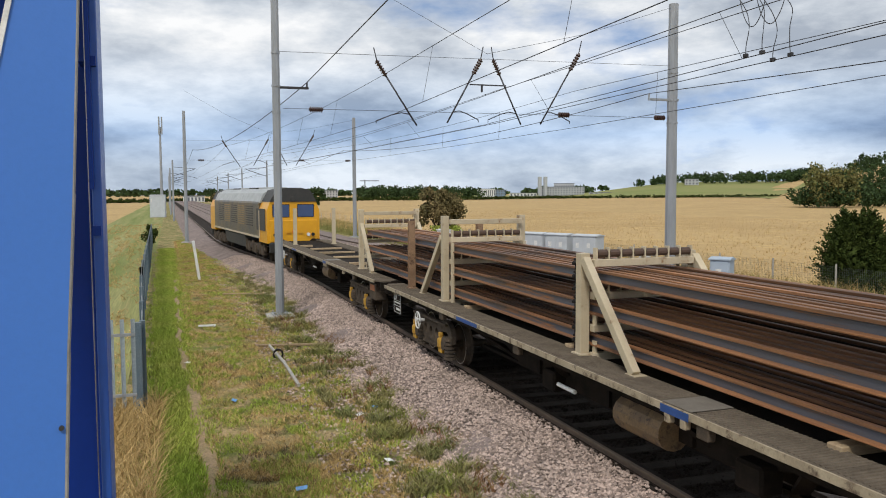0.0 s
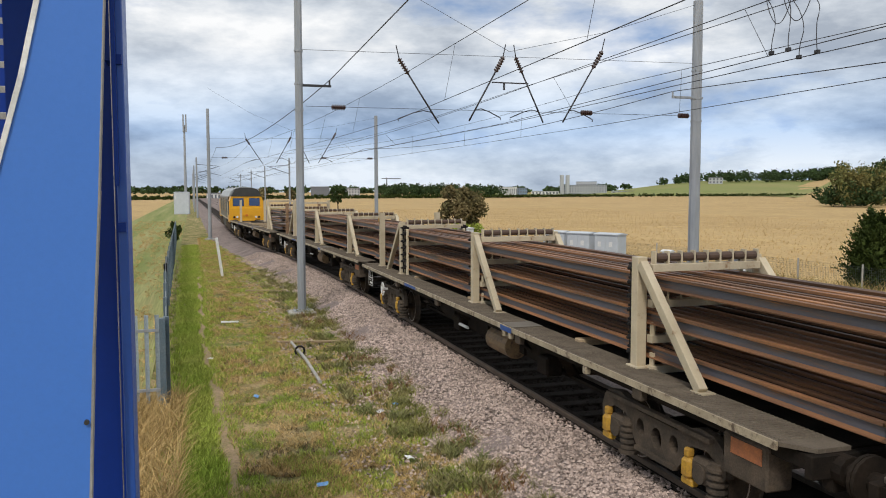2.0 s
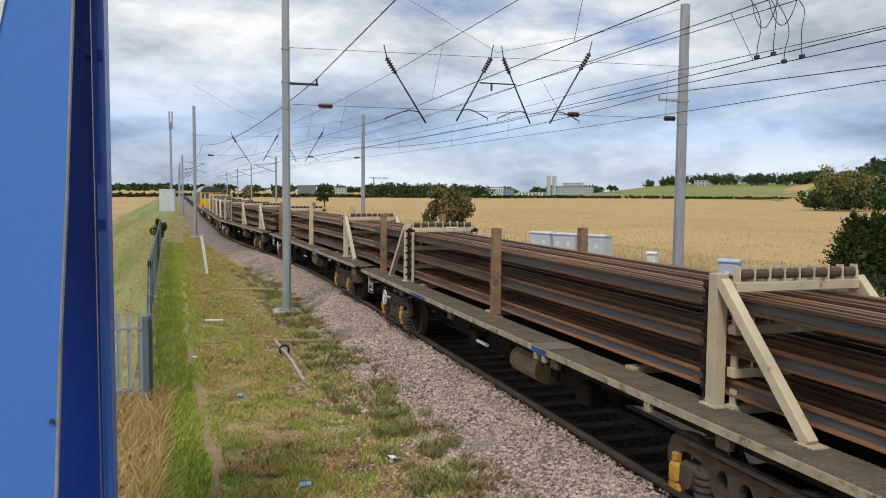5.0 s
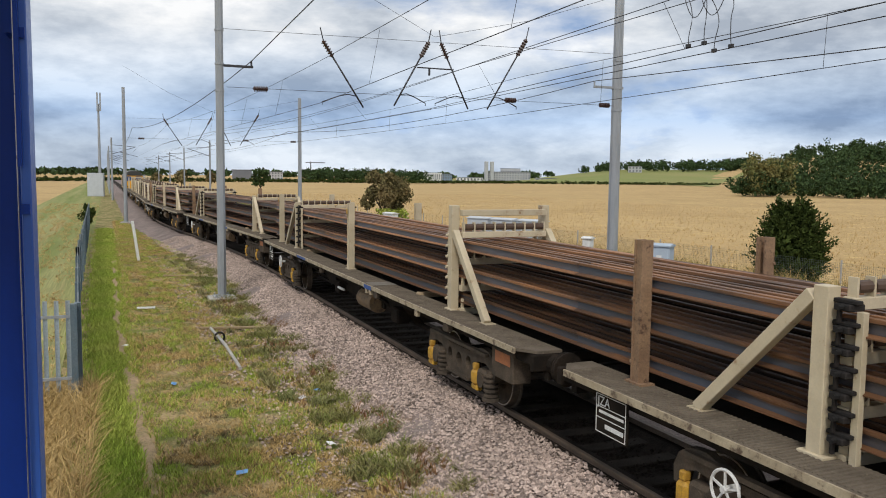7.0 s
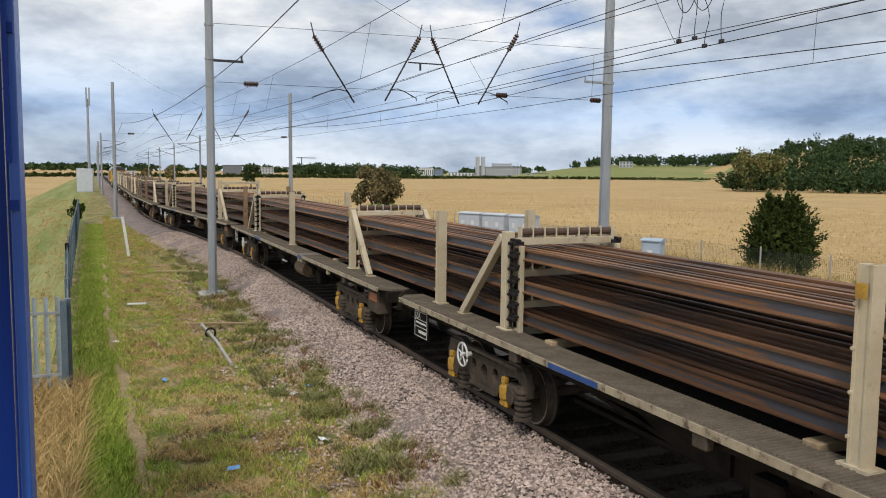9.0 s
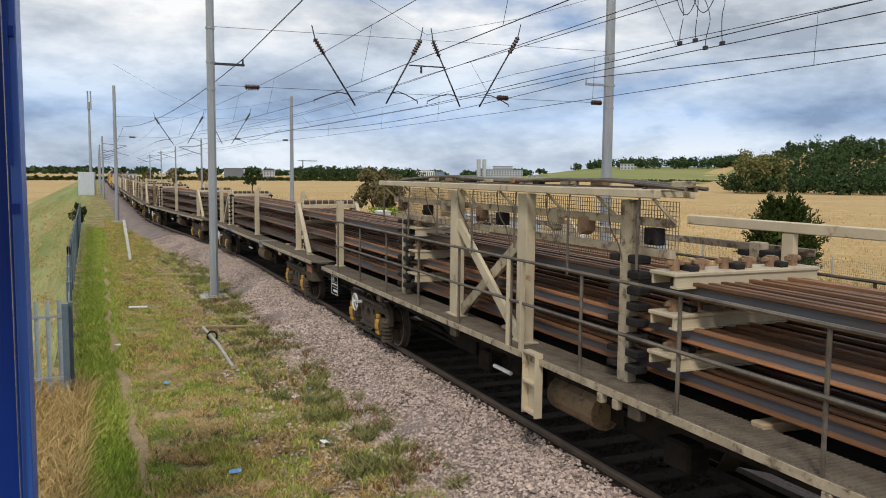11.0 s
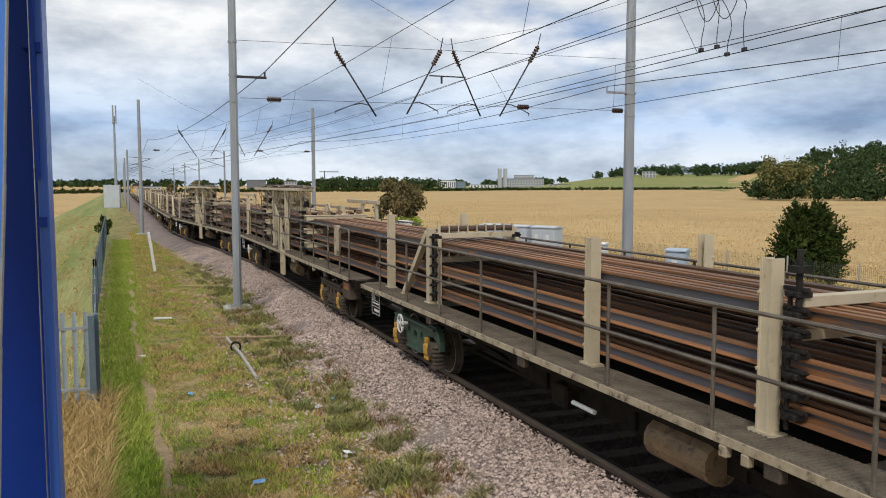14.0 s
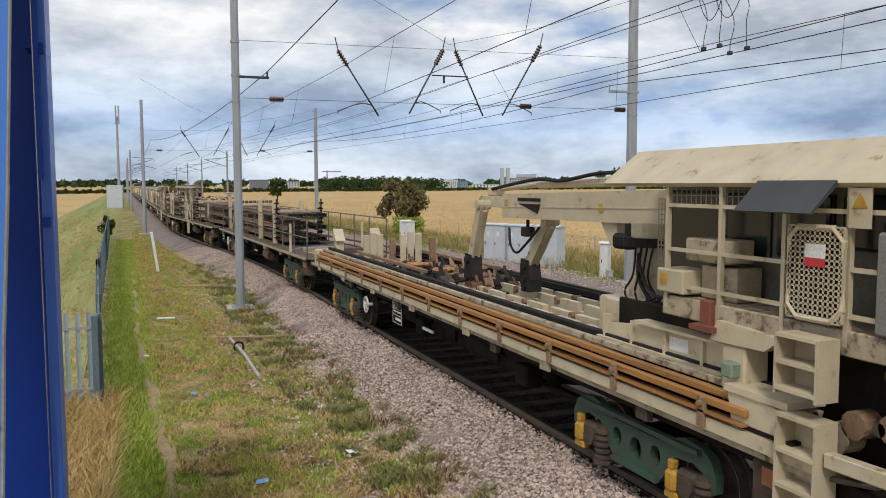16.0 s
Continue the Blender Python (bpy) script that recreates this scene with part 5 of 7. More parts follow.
        part("clamp_unit", bm, (M_BLACK, M_RUSTPOST, M_BOGIE, M_RAILHEAD, M_BLACK)[i % 5], w, "oily rail clamp unit")
    for i in range(8):
        bm = bm_new()
        x, y, z = rng.uniform(-0.5, 0.5), F - 6.2 - i * 0.42, D + 0.42 + 0.05 * (i % 3)
        pipe(bm, [(x + 0.16 * math.cos(k * math.tau / 12), y + 0.16 * math.sin(k * math.tau / 12), z) for k in range(13)], 0.045, 6)
        part("clamp_ring", bm, M_ORANGE if i < 5 else M_RUSTPOST, w, "orange rusty clamp ring")
    for i in range(5):
        bm = bm_new()
        y = F - 5.6 - i * 0.9
        pipe(bm, smooth([(-0.6, y, D + 0.34), (-0.2, y - 0.3, D + 0.46), (0.2, y + 0.1, D + 0.38), (0.65, y - 0.2, D + 0.42)]), 0.03, 6)
        part("hose", bm, M_RAILHEAD if i % 2 else M_BLACK, w, "looped hose over the clamps")
    for ch in list(w.children):
        if ch.name.startswith("brake_handwheel"):
            ch.location.y = 3.64
        if ch.name.startswith(("data_panel", "panel_lettering", "class_code")):
            ch.location.y += -6.9 if ch.location.y > 0 else 0
        if ch.name.startswith(("air_tank", "blue_mark", "smooth_plate", "tie_down", "packing_timber")):
            bpy.data.objects.remove(ch)
    # pedestal, boom and grab legs
    bm = bm_new()
    tube(bm, (-0.1, -5.5, 2.05), (-0.1, -5.5, 2.72), 0.36, 20, 0.26)
    tube(bm, (-0.1, -5.5, 2.78), (-0.1, -5.5, 2.97), 0.32, 20)
    box(bm, -0.72, 0.52, -6.45, -5.15, 1.62, 2.06, 0.03)
    for y in (-5.3, -5.75, -6.2):
        box(bm, -0.78, -0.72, y - 0.03, y + 0.03, 1.6, 2.06)
    part("pedestal", bm, M_CREAM, w, "cream slewing pedestal on a box base")
    bm = bm_new()
    tube(bm, (-0.1, -5.5, 2.68), (-0.1, -5.5, 2.79), 0.42, 20)
    box(bm, -0.42, 0.1, -5.3, -4.95, 2.62, 2.82, 0.04)
    tube(bm, (-0.3, -5.2, 2.82), (-0.3, -5.2, 2.95), 0.07, 10)
    part("slew_ring", bm, M_BLACK, w, "oily black slewing ring and drive")
    bm = bm_new()
    for k in range(4):
        pipe(bm, smooth([(-0.38, -5.45 - 0.12 * k, 2.7), (-0.52, -5.6 - 0.1 * k, 2.35), (-0.5, -5.4 - 0.22 * k, 2.12), (-0.62, -5.75 - 0.2 * k, 2.02), (-0.7, -6.3 - 0.1 * k, 2.15)]), 0.014, 6)
    part("hose", bm, M_BLACK, w, "bundle of black hydraulic hoses")
    bm = bm_new()
    prism(bm, [(-5.75, 2.96), (-4.7, 2.93), (-1.14, 2.87), (-1.14, 3.28), (-5.75, 3.38)], -0.16, 0.16, "x")
    bar(bm, (-0.165, -5.7, 3.15), (-0.165, -1.16, 3.06), 0.012, 0.014)
    prism(bm, [(-1.14, 3.03), (-0.1, 3.05), (-0.02, 3.18), (-0.15, 3.24), (-1.14, 3.24)], -0.12, 0.12, "x")
    prism(bm, [(-4.6, 2.935), (-4.2, 2.93), (-4.45, 2.62), (-4.62, 2.62)], -0.1, 0.1, "x")
    part("boom", bm, M_CREAM, w, "cream box-section boom")
    bm = bm_new()
    tube(bm, (0, -5.6, 3.50), (0, -2.2, 3.44), 0.065, 10)
    tube(bm, (0, -2.2, 3.44), (0, -0.5, 3.34), 0.04, 8)
    box(bm, -0.09, 0.09, -0.75, -0.35, 3.24, 3.42, 0.02)
    part("boom_ram", bm, M_CREAM, w, "hydraulic ram above the boom")
    bm = bm_new()
    pipe(bm, smooth([(-0.1, -5.4, 3.58), (-0.1, -4.2, 3.60), (-0.1, -3.1, 3.50), (-0.1, -2.2, 3.52), (-0.1, -0.6, 3.36)]), 0.03, 6)
    pipe(bm, smooth([(-0.05, -2.3, 2.75), (-0.1, -2.0, 2.5), (-0.15, -1.7, 2.3), (-0.15, -1.45, 2.42), (-0.1, -1.3, 2.7)]), 0.022, 6)
    part("hose", bm, M_BLACK, w, "black hydraulic hose")
    for y0, z0, y1, z1, zb, x in ((-0.50, 3.08, -0.05, 2.04, 1.40, -0.24), (-2.36, 2.86, -1.66, 2.06, 1.62, 0.12)):
        bm = bm_new()
        bar(bm, (x - 0.06, y0, z0), (x - 0.06, y1, z1), 0.05, 0.2, 0.008)
        bar(bm, (x + 0.06, y0, z0), (x + 0.06, y1, z1), 0.05, 0.2, 0.008)
        bar(bm, (x, y0 - 0.05, z0 - 0.1), (x, y1 - 0.03, z1), 0.08, 0.1)
        tube(bm, (x - 0.13, y0, z0), (x + 0.13, y0, z0), 0.09, 12)
        part("grab_leg", bm, M_CREAM, w, "cream grab leg")
        bm = bm_new()
        zm = (z1 + zb) / 2
        prism(bm, [(y1 - 0.12, z1 + 0.10), (y1 + 0.14, z1 + 0.12), (y1 + 0.18, zm), (y1 + 0.10, zb), (y1 + 0.02, zb), (y1 - 0.02, zm - 0.05), (y1 - 0.10, zb), (y1 - 0.2, zb + 0.02), (y1 - 0.22, zm)], x - 0.11, x + 0.11, "x")
        tube(bm, (x - 0.16, y1, z1), (x + 0.16, y1, z1), 0.07, 10)
        tube(bm, (x - 0.14, y1, zm), (x + 0.14, y1, zm), 0.06, 10)
        part("grab_claw", bm, M_BLACK, w, "oily black grab claw")
    bm = bm_new()
    tube(bm, (-0.05, -1.9, 2.86), (-0.05, -1.9, 2.72), 0.03, 8)
    box(bm, -0.14, 0.04, -2.0, -1.8, 2.58, 2.74, 0.02)
    part("work_lamp", bm, M_BLACK, w, "black work lamp under the boom")
    # mark on the boom
    bm = bm_new()
    box(bm, -0.172, -0.166, -2.55, -1.75, 3.17, 3.225)
    part("boom_bar", bm, M_BLACK, w, "plain dark bar")
    bm = bm_new()
    prism(bm, [(-1.78, 3.13), (-2.55, 3.13), (-2.45, 2.98)], -0.172, -0.166, "x")
    part("boom_mark", bm, M_BLACK, w, "dark wedge mark")
    for y in (-1.3, -4.3):
        part("warning_label", WARN, None, w, "yellow warning label", pose(-0.062, y, 3.12))
    # Plain dark box added to paint the shaded gaps below the cab.
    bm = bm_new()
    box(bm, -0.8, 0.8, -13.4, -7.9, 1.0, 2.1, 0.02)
    part("machinery_case", bm, M_UNDER, w, "near-black box standing in for shaded gaps under the cab")
    rng = random.Random(9)
    for i in range(26):
        bm = bm_new()
        y, z = rng.uniform(-13.0, -8.2), rng.uniform(1.25, 2.05)
        tube(bm, (-1.0, y, z), (-0.78, y, z), rng.uniform(0.05, 0.14), 12)
        part("machine_fitting", bm, (M_BOGIE, M_RUSTPOST, M_EDGE)[i % 3], w, "greasy pipe fitting")
    for i in range(5):
        bm = bm_new()
        y = -8.3 - i * 0.7
        pipe(bm, smooth([(-1.1, y, 1.6), (-1.16, y - 0.3, 1.3), (-1.2, y - 0.6, 1.25), (-1.1, y - 0.9, 1.55)]), 0.022, 6)
        part("hose", bm, M_BLACK, w, "black hydraulic hose")
    # side trolley frames
    bm = bm_new()
    prism(bm, [(-5.65, 1.66), (-5.65, 1.80), (-6.5, 1.90), (-8.2, 1.92), (-8.2, 1.80), (-7.9, 1.66)], -0.98, -0.90, "x")
    for y in (-5.75, -6.3, -6.9, -7.5, -8.05):
        box(bm, -1.02, -0.86, y - 0.02, y + 0.02, 1.58, 1.92)
    box(bm, -1.06, -0.86, -8.2, -6.4, 1.92, 1.95)
    box(bm, -1.06, -0.86, -8.0, -5.65, 1.62, 1.66)
    part("trolley_frame", bm, M_CREAM, w, "cream ribbed trolley frame")
    # Added black plate that stands in for shade behind the trolley frame.
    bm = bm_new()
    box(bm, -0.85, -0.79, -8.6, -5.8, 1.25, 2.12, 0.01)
    part("backing_plate", bm, M_UNDER, w, "near-black plate standing in for shaded gaps")
    for q in range(7):
        bm = bm_new()
        y = -5.95 - q * 0.36
        tube(bm, (-0.95, y, 1.42 + 0.07 * (q % 2)), (-0.84, y, 1.42 + 0.07 * (q % 2)), 0.05 + 0.02 * (q % 3), 10)
        part("grease_fitting", bm, (M_RUSTPOST, M_BOGIE, M_BLACK)[q % 3], w, "greasy round fitting")
    bm = bm_new()
    box(bm, -0.986, -0.981, -7.25, -6.95, 1.72, 1.86)
    part("frame_notice", bm, M_WHITE, w, "small white notice")
    for y in (-5.75, -8.05):
        bm = bm_new()
        box(bm, -1.12, -0.84, y - 0.18, y + 0.14, 1.36, 1.58, 0.02)
        box(bm, -1.10, -0.90, y - 0.10, y + 0.10, 1.2, 1.37, 0.015)
        part("trolley_box", bm, M_CREAM, w, "cream trolley box")
        bm = bm_new()
        tube(bm, (-1.16, y, 1.42), (-0.84, y, 1.42), 0.06, 10)
        part("trolley_roller", bm, M_BLACK, w, "black trolley roller")
    bm = bm_new()
    prism(bm, [(-7.85, 2.0), (-8.55, 2.02), (-8.75, 2.16), (-7.95, 2.2)], -1.22, -0.9, "x")
    box(bm, -1.2, -0.92, -8.3, -8.0, 1.58, 2.0, 0.02)
    part("winch_cover", bm, M_CREAM, w, "cream folded winch cover")
    bm = bm_new()
    box(bm, -1.3, -1.18, -8.25, -8.1, 1.72, 1.86, 0.015)
    part("switch_box", bm, mat("sage_box", (0.22, 0.28, 0.20), (0.17, 0.22, 0.16), 4, 0.6), w, "small sage-green switch box")
    bm = bm_new()
    prism(bm, [(-8.30, 1.30), (-8.80, 1.16), (-8.95, 1.58), (-8.22, 1.66)], -1.32, -0.95, "x")
    box(bm, -1.34, -0.93, -8.95, -8.2, 1.62, 1.68)
    part("tool_hopper", bm, M_CREAM, w, "cream tapered bin")
    # cab
    before = set(w.children)
    cab0, cab1 = -6.25, -13.5
    bm = bm_new()
    prism(bm, [(-1.22, 3.46), (-0.74, 3.82), (0.74, 3.82), (1.22, 3.46), (1.18, 3.43), (0.72, 3.77), (-0.72, 3.77), (-1.18, 3.43)], cab1, cab0 - 0.05)
    part("cab_roof", bm, M_CREAM, w, "cream folded cab roof")
    bm = bm_new()
    for s in (-1, 1):
        for y in (-7.4, -8.19, -8.97, -9.62, -11.5, -13.3):
            box(bm, s * 1.14 - 0.022, s * 1.14 + 0.022, y - 0.022, y + 0.022, 2.2, 3.47)
        for z in (3.44, 3.24, 2.80, 2.44):
            box(bm, s * 1.14 - 0.016, s * 1.14 + 0.016, -13.4, -7.4, z - 0.018, z + 0.018)
    part("cab_frame", bm, M_CREAM, w, "cream tubular cab frame")
    bm = bm_new()
    box(bm, -1.16, 1.16, -13.5, -7.35, 2.13, 2.33, 0.01)
    part("cab_floor", bm, M_EDGE, w, "cream cab floor beam")
    # Body is coloured dark and drawn forward to stand for shaded interior.
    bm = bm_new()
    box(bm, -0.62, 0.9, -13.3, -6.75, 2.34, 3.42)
    part("cab_body", bm, mat("cab_grey", (0.19, 0.175, 0.14), (0.12, 0.11, 0.09), 2, 0.6), w, "grey-cream inner cab, colour darkened for its shaded interior")
    # Foremost entry is no window: a dark panel for the shaded open interior.
    for y, z0, z1, d in ((-7.2, 2.5, 3.38, 0.8), (-7.98, 2.72, 3.36, 0.6), (-8.66, 2.78, 3.36, 0.6), (-9.45, 2.9, 3.36, 0.7), (-10.6, 2.6, 3.36, 1.3)):
        bm = bm_new()
        box(bm, -0.66, -0.62, y - d / 2, y + d / 2, z0, z1, 0.03)
        part("cab_window", bm, M_GLASSD, w, "dark cab window, the foremost standing in for shaded interior")
    bm = bm_new()
    prism(bm, [(-1.2, 3.45), (-1.46, 3.22), (-1.48, 3.23), (-1.22, 3.48)], -9.55, -8.72)
    part("awning", bm, mat("black_flap", (0.035, 0.037, 0.042), (0.05, 0.05, 0.055), 2, 0.7), w, "black rubber awning flap")
    mesh_panel("cab_netting", w, -1.15, -8.7, -7.4, 3.24, 3.44, 0.07, "cage netting below the roof", 0.004)
    mesh_panel("cab_netting", w, -1.15, -7.4, -7.25, 2.35, 3.3, 0.05, "cage netting strip", 0.004)
    # gate
    bm = bm_new()
    y0, y1, z0, z1 = -9.62, -9.08, 2.38, 3.11
    pipe(bm, [(-1.2, y0 + 0.1, z0), (-1.2, y1 - 0.1, z0), (-1.2, y1, z0 + 0.1), (-1.2, y1, z1 - 0.1), (-1.2, y1 - 0.1, z1), (-1.2, y0 + 0.1, z1), (-1.2, y0, z1 - 0.1), (-1.2, y0, z0 + 0.1), (-1.2, y0 + 0.1, z0)], 0.028, 6)
    part("gate_frame", bm, M_CREAM, w, "rounded cream gate frame")
    gate = mesh_panel("gate_netting", w, -1.2, y0, y1, z0, z1, 0.045, "perforated cream gate panel", 0.014)
    gate.data.materials[0] = M_CREAM
    bm = bm_new()
    box(bm, -1.225, -1.215, -9.46, -9.26, 2.80, 2.87)
    part("red_notice", bm, mat("red_notice", (0.55, 0.03, 0.04), (0.48, 0.03, 0.04), 5, 0.5), w, "small red notice")
    bm = bm_new()
    box(bm, -1.225, -1.215, -9.46, -9.26, 2.87, 2.98)
    part("white_notice", bm, M_WHITE, w, "small white notice")
    for y, z, ww, hh in ((-9.74, 3.27, 0.2, 0.30), (-10.1, 2.75, 0.2, 0.3)):
        bm = bm_new()
        box(bm, -1.19, -1.18, y - ww / 2, y + ww / 2, z - hh / 2, z + hh / 2)
        part("warning_notice", bm, M_CREAM, w, "cream warning notice")
        bm = bm_new()
        prism(bm, [(y - 0.07, z), (y + 0.07, z), (y, z + 0.12)], -1.195, -1.191, "x")
        part("warning_triangle", bm, M_YELLOW, w, "yellow warning triangle")
    bm = bm_new()
    box(bm, -1.2, -0.85, -7.72, -7.3, 2.36, 2.60, 0.015)
    part("control_box", bm, M_CREAM, w, "cream control box")
    part("warning_label", WARN, None, w, "yellow warning label", pose(-1.1, -7.42, 2.50))
    bm = bm_new()
    box(bm, -1.1, -0.75, -8.2, -7.62, 2.70, 2.92, 0.015)
    part("equipment_box", bm, M_EDGE, w, "cream equipment box")
    bm = bm_new()
    box(bm, -1.0, -0.7, -8.25, -7.75, 2.34, 2.66, 0.01)
    part("locker", bm, M_EDGE, w, "cream locker")
    ladder(w, -1.32, -9.42, 0.42, 1.62, w=0.42)
    bm = bm_new()
    bar(bm, (-1.32, -9.65, 1.35), (-1.32, -12.5, 1.45), 0.1, 0.12, 0.01)
    part("side_beam", bm, M_CREAM, w, "cream side beam")
    ladder(w, -1.34, -9.42, 1.78, 2.27, w=0.44)
    bm = bm_new()
    pipe(bm, smooth([(-0.9, -7.3, 2.4), (-0.75, -6.9, 2.15), (-0.6, -6.4, 2.1), (-0.5, -6.0, 2.3), (-0.4, -5.85, 2.6)]), 0.028, 6)
    pipe(bm, smooth([(-0.85, -7.2, 2.3), (-0.8, -6.8, 2.2), (-0.6, -6.3, 2.25), (-0.45, -5.9, 2.5)]), 0.024, 6)
    part("hose", bm, M_BLACK, w, "black hydraulic hose")
    bm = bm_new()
    box(bm, -1.22, -1.12, -8.15, -8.0, 2.12, 2.36, 0.01)
    box(bm, -1.3, -1.12, -8.25, -7.95, 2.08, 2.13)
    part("red_bracket", bm, mat("faded_red", (0.22, 0.06, 0.035), (0.16, 0.06, 0.04), 4, 0.7), w, "faded red tool bracket")
    bm = bm_new()
    box(bm, -0.645, -0.625, -9.0, -8.98, 2.36, 3.36)
    box(bm, -0.645, -0.625, -9.9, -9.88, 2.36, 3.36)
    box(bm, -0.66, -0.625, -9.8, -9.75, 2.8, 2.95)
    part("door_edge", bm, M_BLACK, w, "dark door seam and handle")
    bm = bm_new()
    box(bm, -1.2, -0.7, -12.5, -9.9, 2.34, 3.1, 0.02)
    part("rear_locker", bm, mat("locker_grey", (0.20, 0.195, 0.18), (0.15, 0.145, 0.13), 2, 0.6), w, "dark grey locker behind the gate")
    for ch in w.children:
        if ch not in before:
            ch.location.y += 0.3
    return w




def locomotive():
    w = thing("locomotive", "yellow-ended diesel locomotive with grey roof leading the train", "locomotive")
    L = 10.2
    bm = bm_new()
    prism(bm, [(-1.32, 1.15), (1.32, 1.15), (1.32, 2.95), (1.05, 3.45), (-1.05, 3.45), (-1.32, 2.95)], -L + 2.3, L - 2.3)
    part("body", bm, mat("loco_side", (0.055, 0.06, 0.055), (0.14, 0.105, 0.05), 1.1, 0.45), w, "grey-brown body side")
    bm = bm_new()
    prism(bm, [(-1.30, 2.98), (-1.06, 3.48), (-0.6, 3.72), (0.6, 3.72), (1.06, 3.48), (1.30, 2.98), (1.0, 3.0), (-1.0, 3.0)], -L + 2.2, L - 2.2)
    part("roof", bm, M_LOCOG, w, "pale grey roof")
    for i in range(5):
        bm = bm_new()
        box(bm, -0.55, 0.55, -L + 4.0 + i * 2.9, -L + 6.2 + i * 2.9, 3.70, 3.80, 0.02)
        part("roof_panel", bm, (M_LOCOG, M_LOCOD)[i % 2], w, "roof fan panel")
    for s in (-1, 1):
        bm = bm_new()
        o = [(-1.32, 1.0), (1.32, 1.0), (1.32, 2.6), (1.12, 3.15), (-1.12, 3.15), (-1.32, 2.6)]
        prism(bm, o, s * (L - 2.3), s * (L - 0.25))
        box(bm, -1.2, 1.2, s * (L - 0.25) - 0.05, s * (L - 0.25) + 0.12, 1.05, 2.15, 0.04)
        part("cab", bm, M_LOCOY, w, "yellow cab end")
        bm = bm_new()
        prism(bm, [(-1.18, 3.05), (1.18, 3.05), (0.85, 3.62), (0.4, 3.74), (-0.4, 3.74), (-0.85, 3.62)], s * (L - 2.3), s * (L - 0.2))
        part("cab_roof", bm, M_LOCOD, w, "black domed cab roof")
        for x in (-0.62, 0.62):
            bm = bm_new()
            box(bm, x - 0.42, x + 0.42, s * (L - 0.26) - 0.02, s * (L - 0.26) + 0.035, 2.28, 2.92, 0.03)
            part("windscreen", bm, M_GLASS, w, "dark windscreen coloured blue for reflected sky")
            bm = bm_new()
            box(bm, x - 0.46, x + 0.46, s * (L - 0.27) - 0.02, s * (L - 0.27) + 0.03, 2.24, 2.96, 0.03)
            part("windscreen_rubber", bm, M_BLACK, w)
        for x in (-0.95, -0.72, 0.72, 0.95):
            bm = bm_new()
            tube(bm, (x, s * (L - 0.14), 1.42), (x, s * (L - 0.11), 1.42), 0.09, 10)
            part("headlight", bm, M_GLASSD if abs(x) > 0.8 else M_WHITE, w, "round lamp")
        bm = bm_new()
        tube(bm, (0, s * (L - 0.25), 3.2), (0, s * (L - 0.14), 3.2), 0.13, 10)
        part("marker_light", bm, M_LOCOD, w, "top marker light")
        for x in (-0.3, 0.0, 0.3):
            bm = bm_new()
            box(bm, x - 0.1, x + 0.1, s * (L - 0.13) - 0.01, s * (L - 0.13) + 0.01, 1.5, 1.62)
            part("cab_badge", bm, (M_LOCOY, mat("orange_badge", (0.6, 0.15, 0.02), None, 3, 0.5), M_LOCOY)[int(x > -0.2) + int(x > 0.2)], w)
        bm = bm_new()
        box(bm, -1.25, 1.25, s * (L - 0.05) - 0.08, s * (L - 0.05) + 0.08, 0.55, 1.05, 0.03)
        part("buffer_beam", bm, M_LOCOD, w, "black buffer beam")
        for x in (-0.87, 0.87):
            part("buffer", BUFFER, None, w, "dark round buffer", pose(x, s * L, 0, 0, 0, 0 if s > 0 else 180))
        bg = new("bogie")
        bg.parent = w
        bg.location = (0, s * 6.3, 0)
        for sx in (-1, 1):
            bm = bm_new()
            box(bm, sx * 1.12 - 0.08, sx * 1.12 + 0.08, -2.3, 2.3, 0.5, 0.85, 0.03)
            for y in (-1.9, 0, 1.9):
                box(bm, sx * 1.14 - 0.12, sx * 1.14 + 0.12, y - 0.25, y + 0.25, 0.3, 0.75, 0.04)
                tube(bm, (sx * 1.2, y + 0.5, 0.35), (sx * 1.2, y + 0.5, 0.95), 0.1, 8)
            part("side_frame", bm, M_BOGIE, bg, "three-axle bogie side frame")
        for y in (-1.9, 0, 1.9):
            ws = part("wheelset", AXLE, None, w, m=pose(0, s * 6.3 + y, 0.42))
            for sx in (-1, 1):
                part("wheel", WHEEL, None, ws, "worn steel wheel", pose(sx * 0.80, 0, 0, 0, 0, 0 if sx < 0 else 180))
            SPINS.append((ws, 0))
    for s in (-1, 1):
        for i in range(5):
            bm = bm_new()
            y = -5.2 + i * 2.5
            for q in range(9):
                box(bm, s * 1.33 - 0.01, s * 1.33 + 0.012, y - 1.0, y + 1.0, 1.75 + q * 0.125, 1.80 + q * 0.125)
            part("side_grille", bm, (M_LOCOD, M_LOCOO, M_LOCOD, M_LOCOO, M_LOCOD)[i], w, "louvred side grille")
        bm = bm_new()
        box(bm, s * 1.34 - 0.012, s * 1.34 + 0.012, -9.6, -7.4, 1.6, 2.7)
        part("side_panel", bm, M_LOCOD, w, "dark side panel")
        bm = bm_new()
        box(bm, s * 1.345 - 0.012, s * 1.345 + 0.012, -L + 2.3, L - 2.3, 1.18, 1.28)
        part("sill_stripe", bm, M_CREAM, w, "cream sill stripe")
        bm = bm_new()
        pipe(bm, [(s * 1.36, -L + 2.0, 1.2), (s * 1.36, -L + 2.0, 2.6)], 0.03, 6)
        part("cab_handrail", bm, M_CREAM, w)
    bm = bm_new()
    prism(bm, [(-1.2, 0.45), (1.2, 0.45), (1.28, 1.1), (-1.28, 1.1)], -3.6, 3.6)
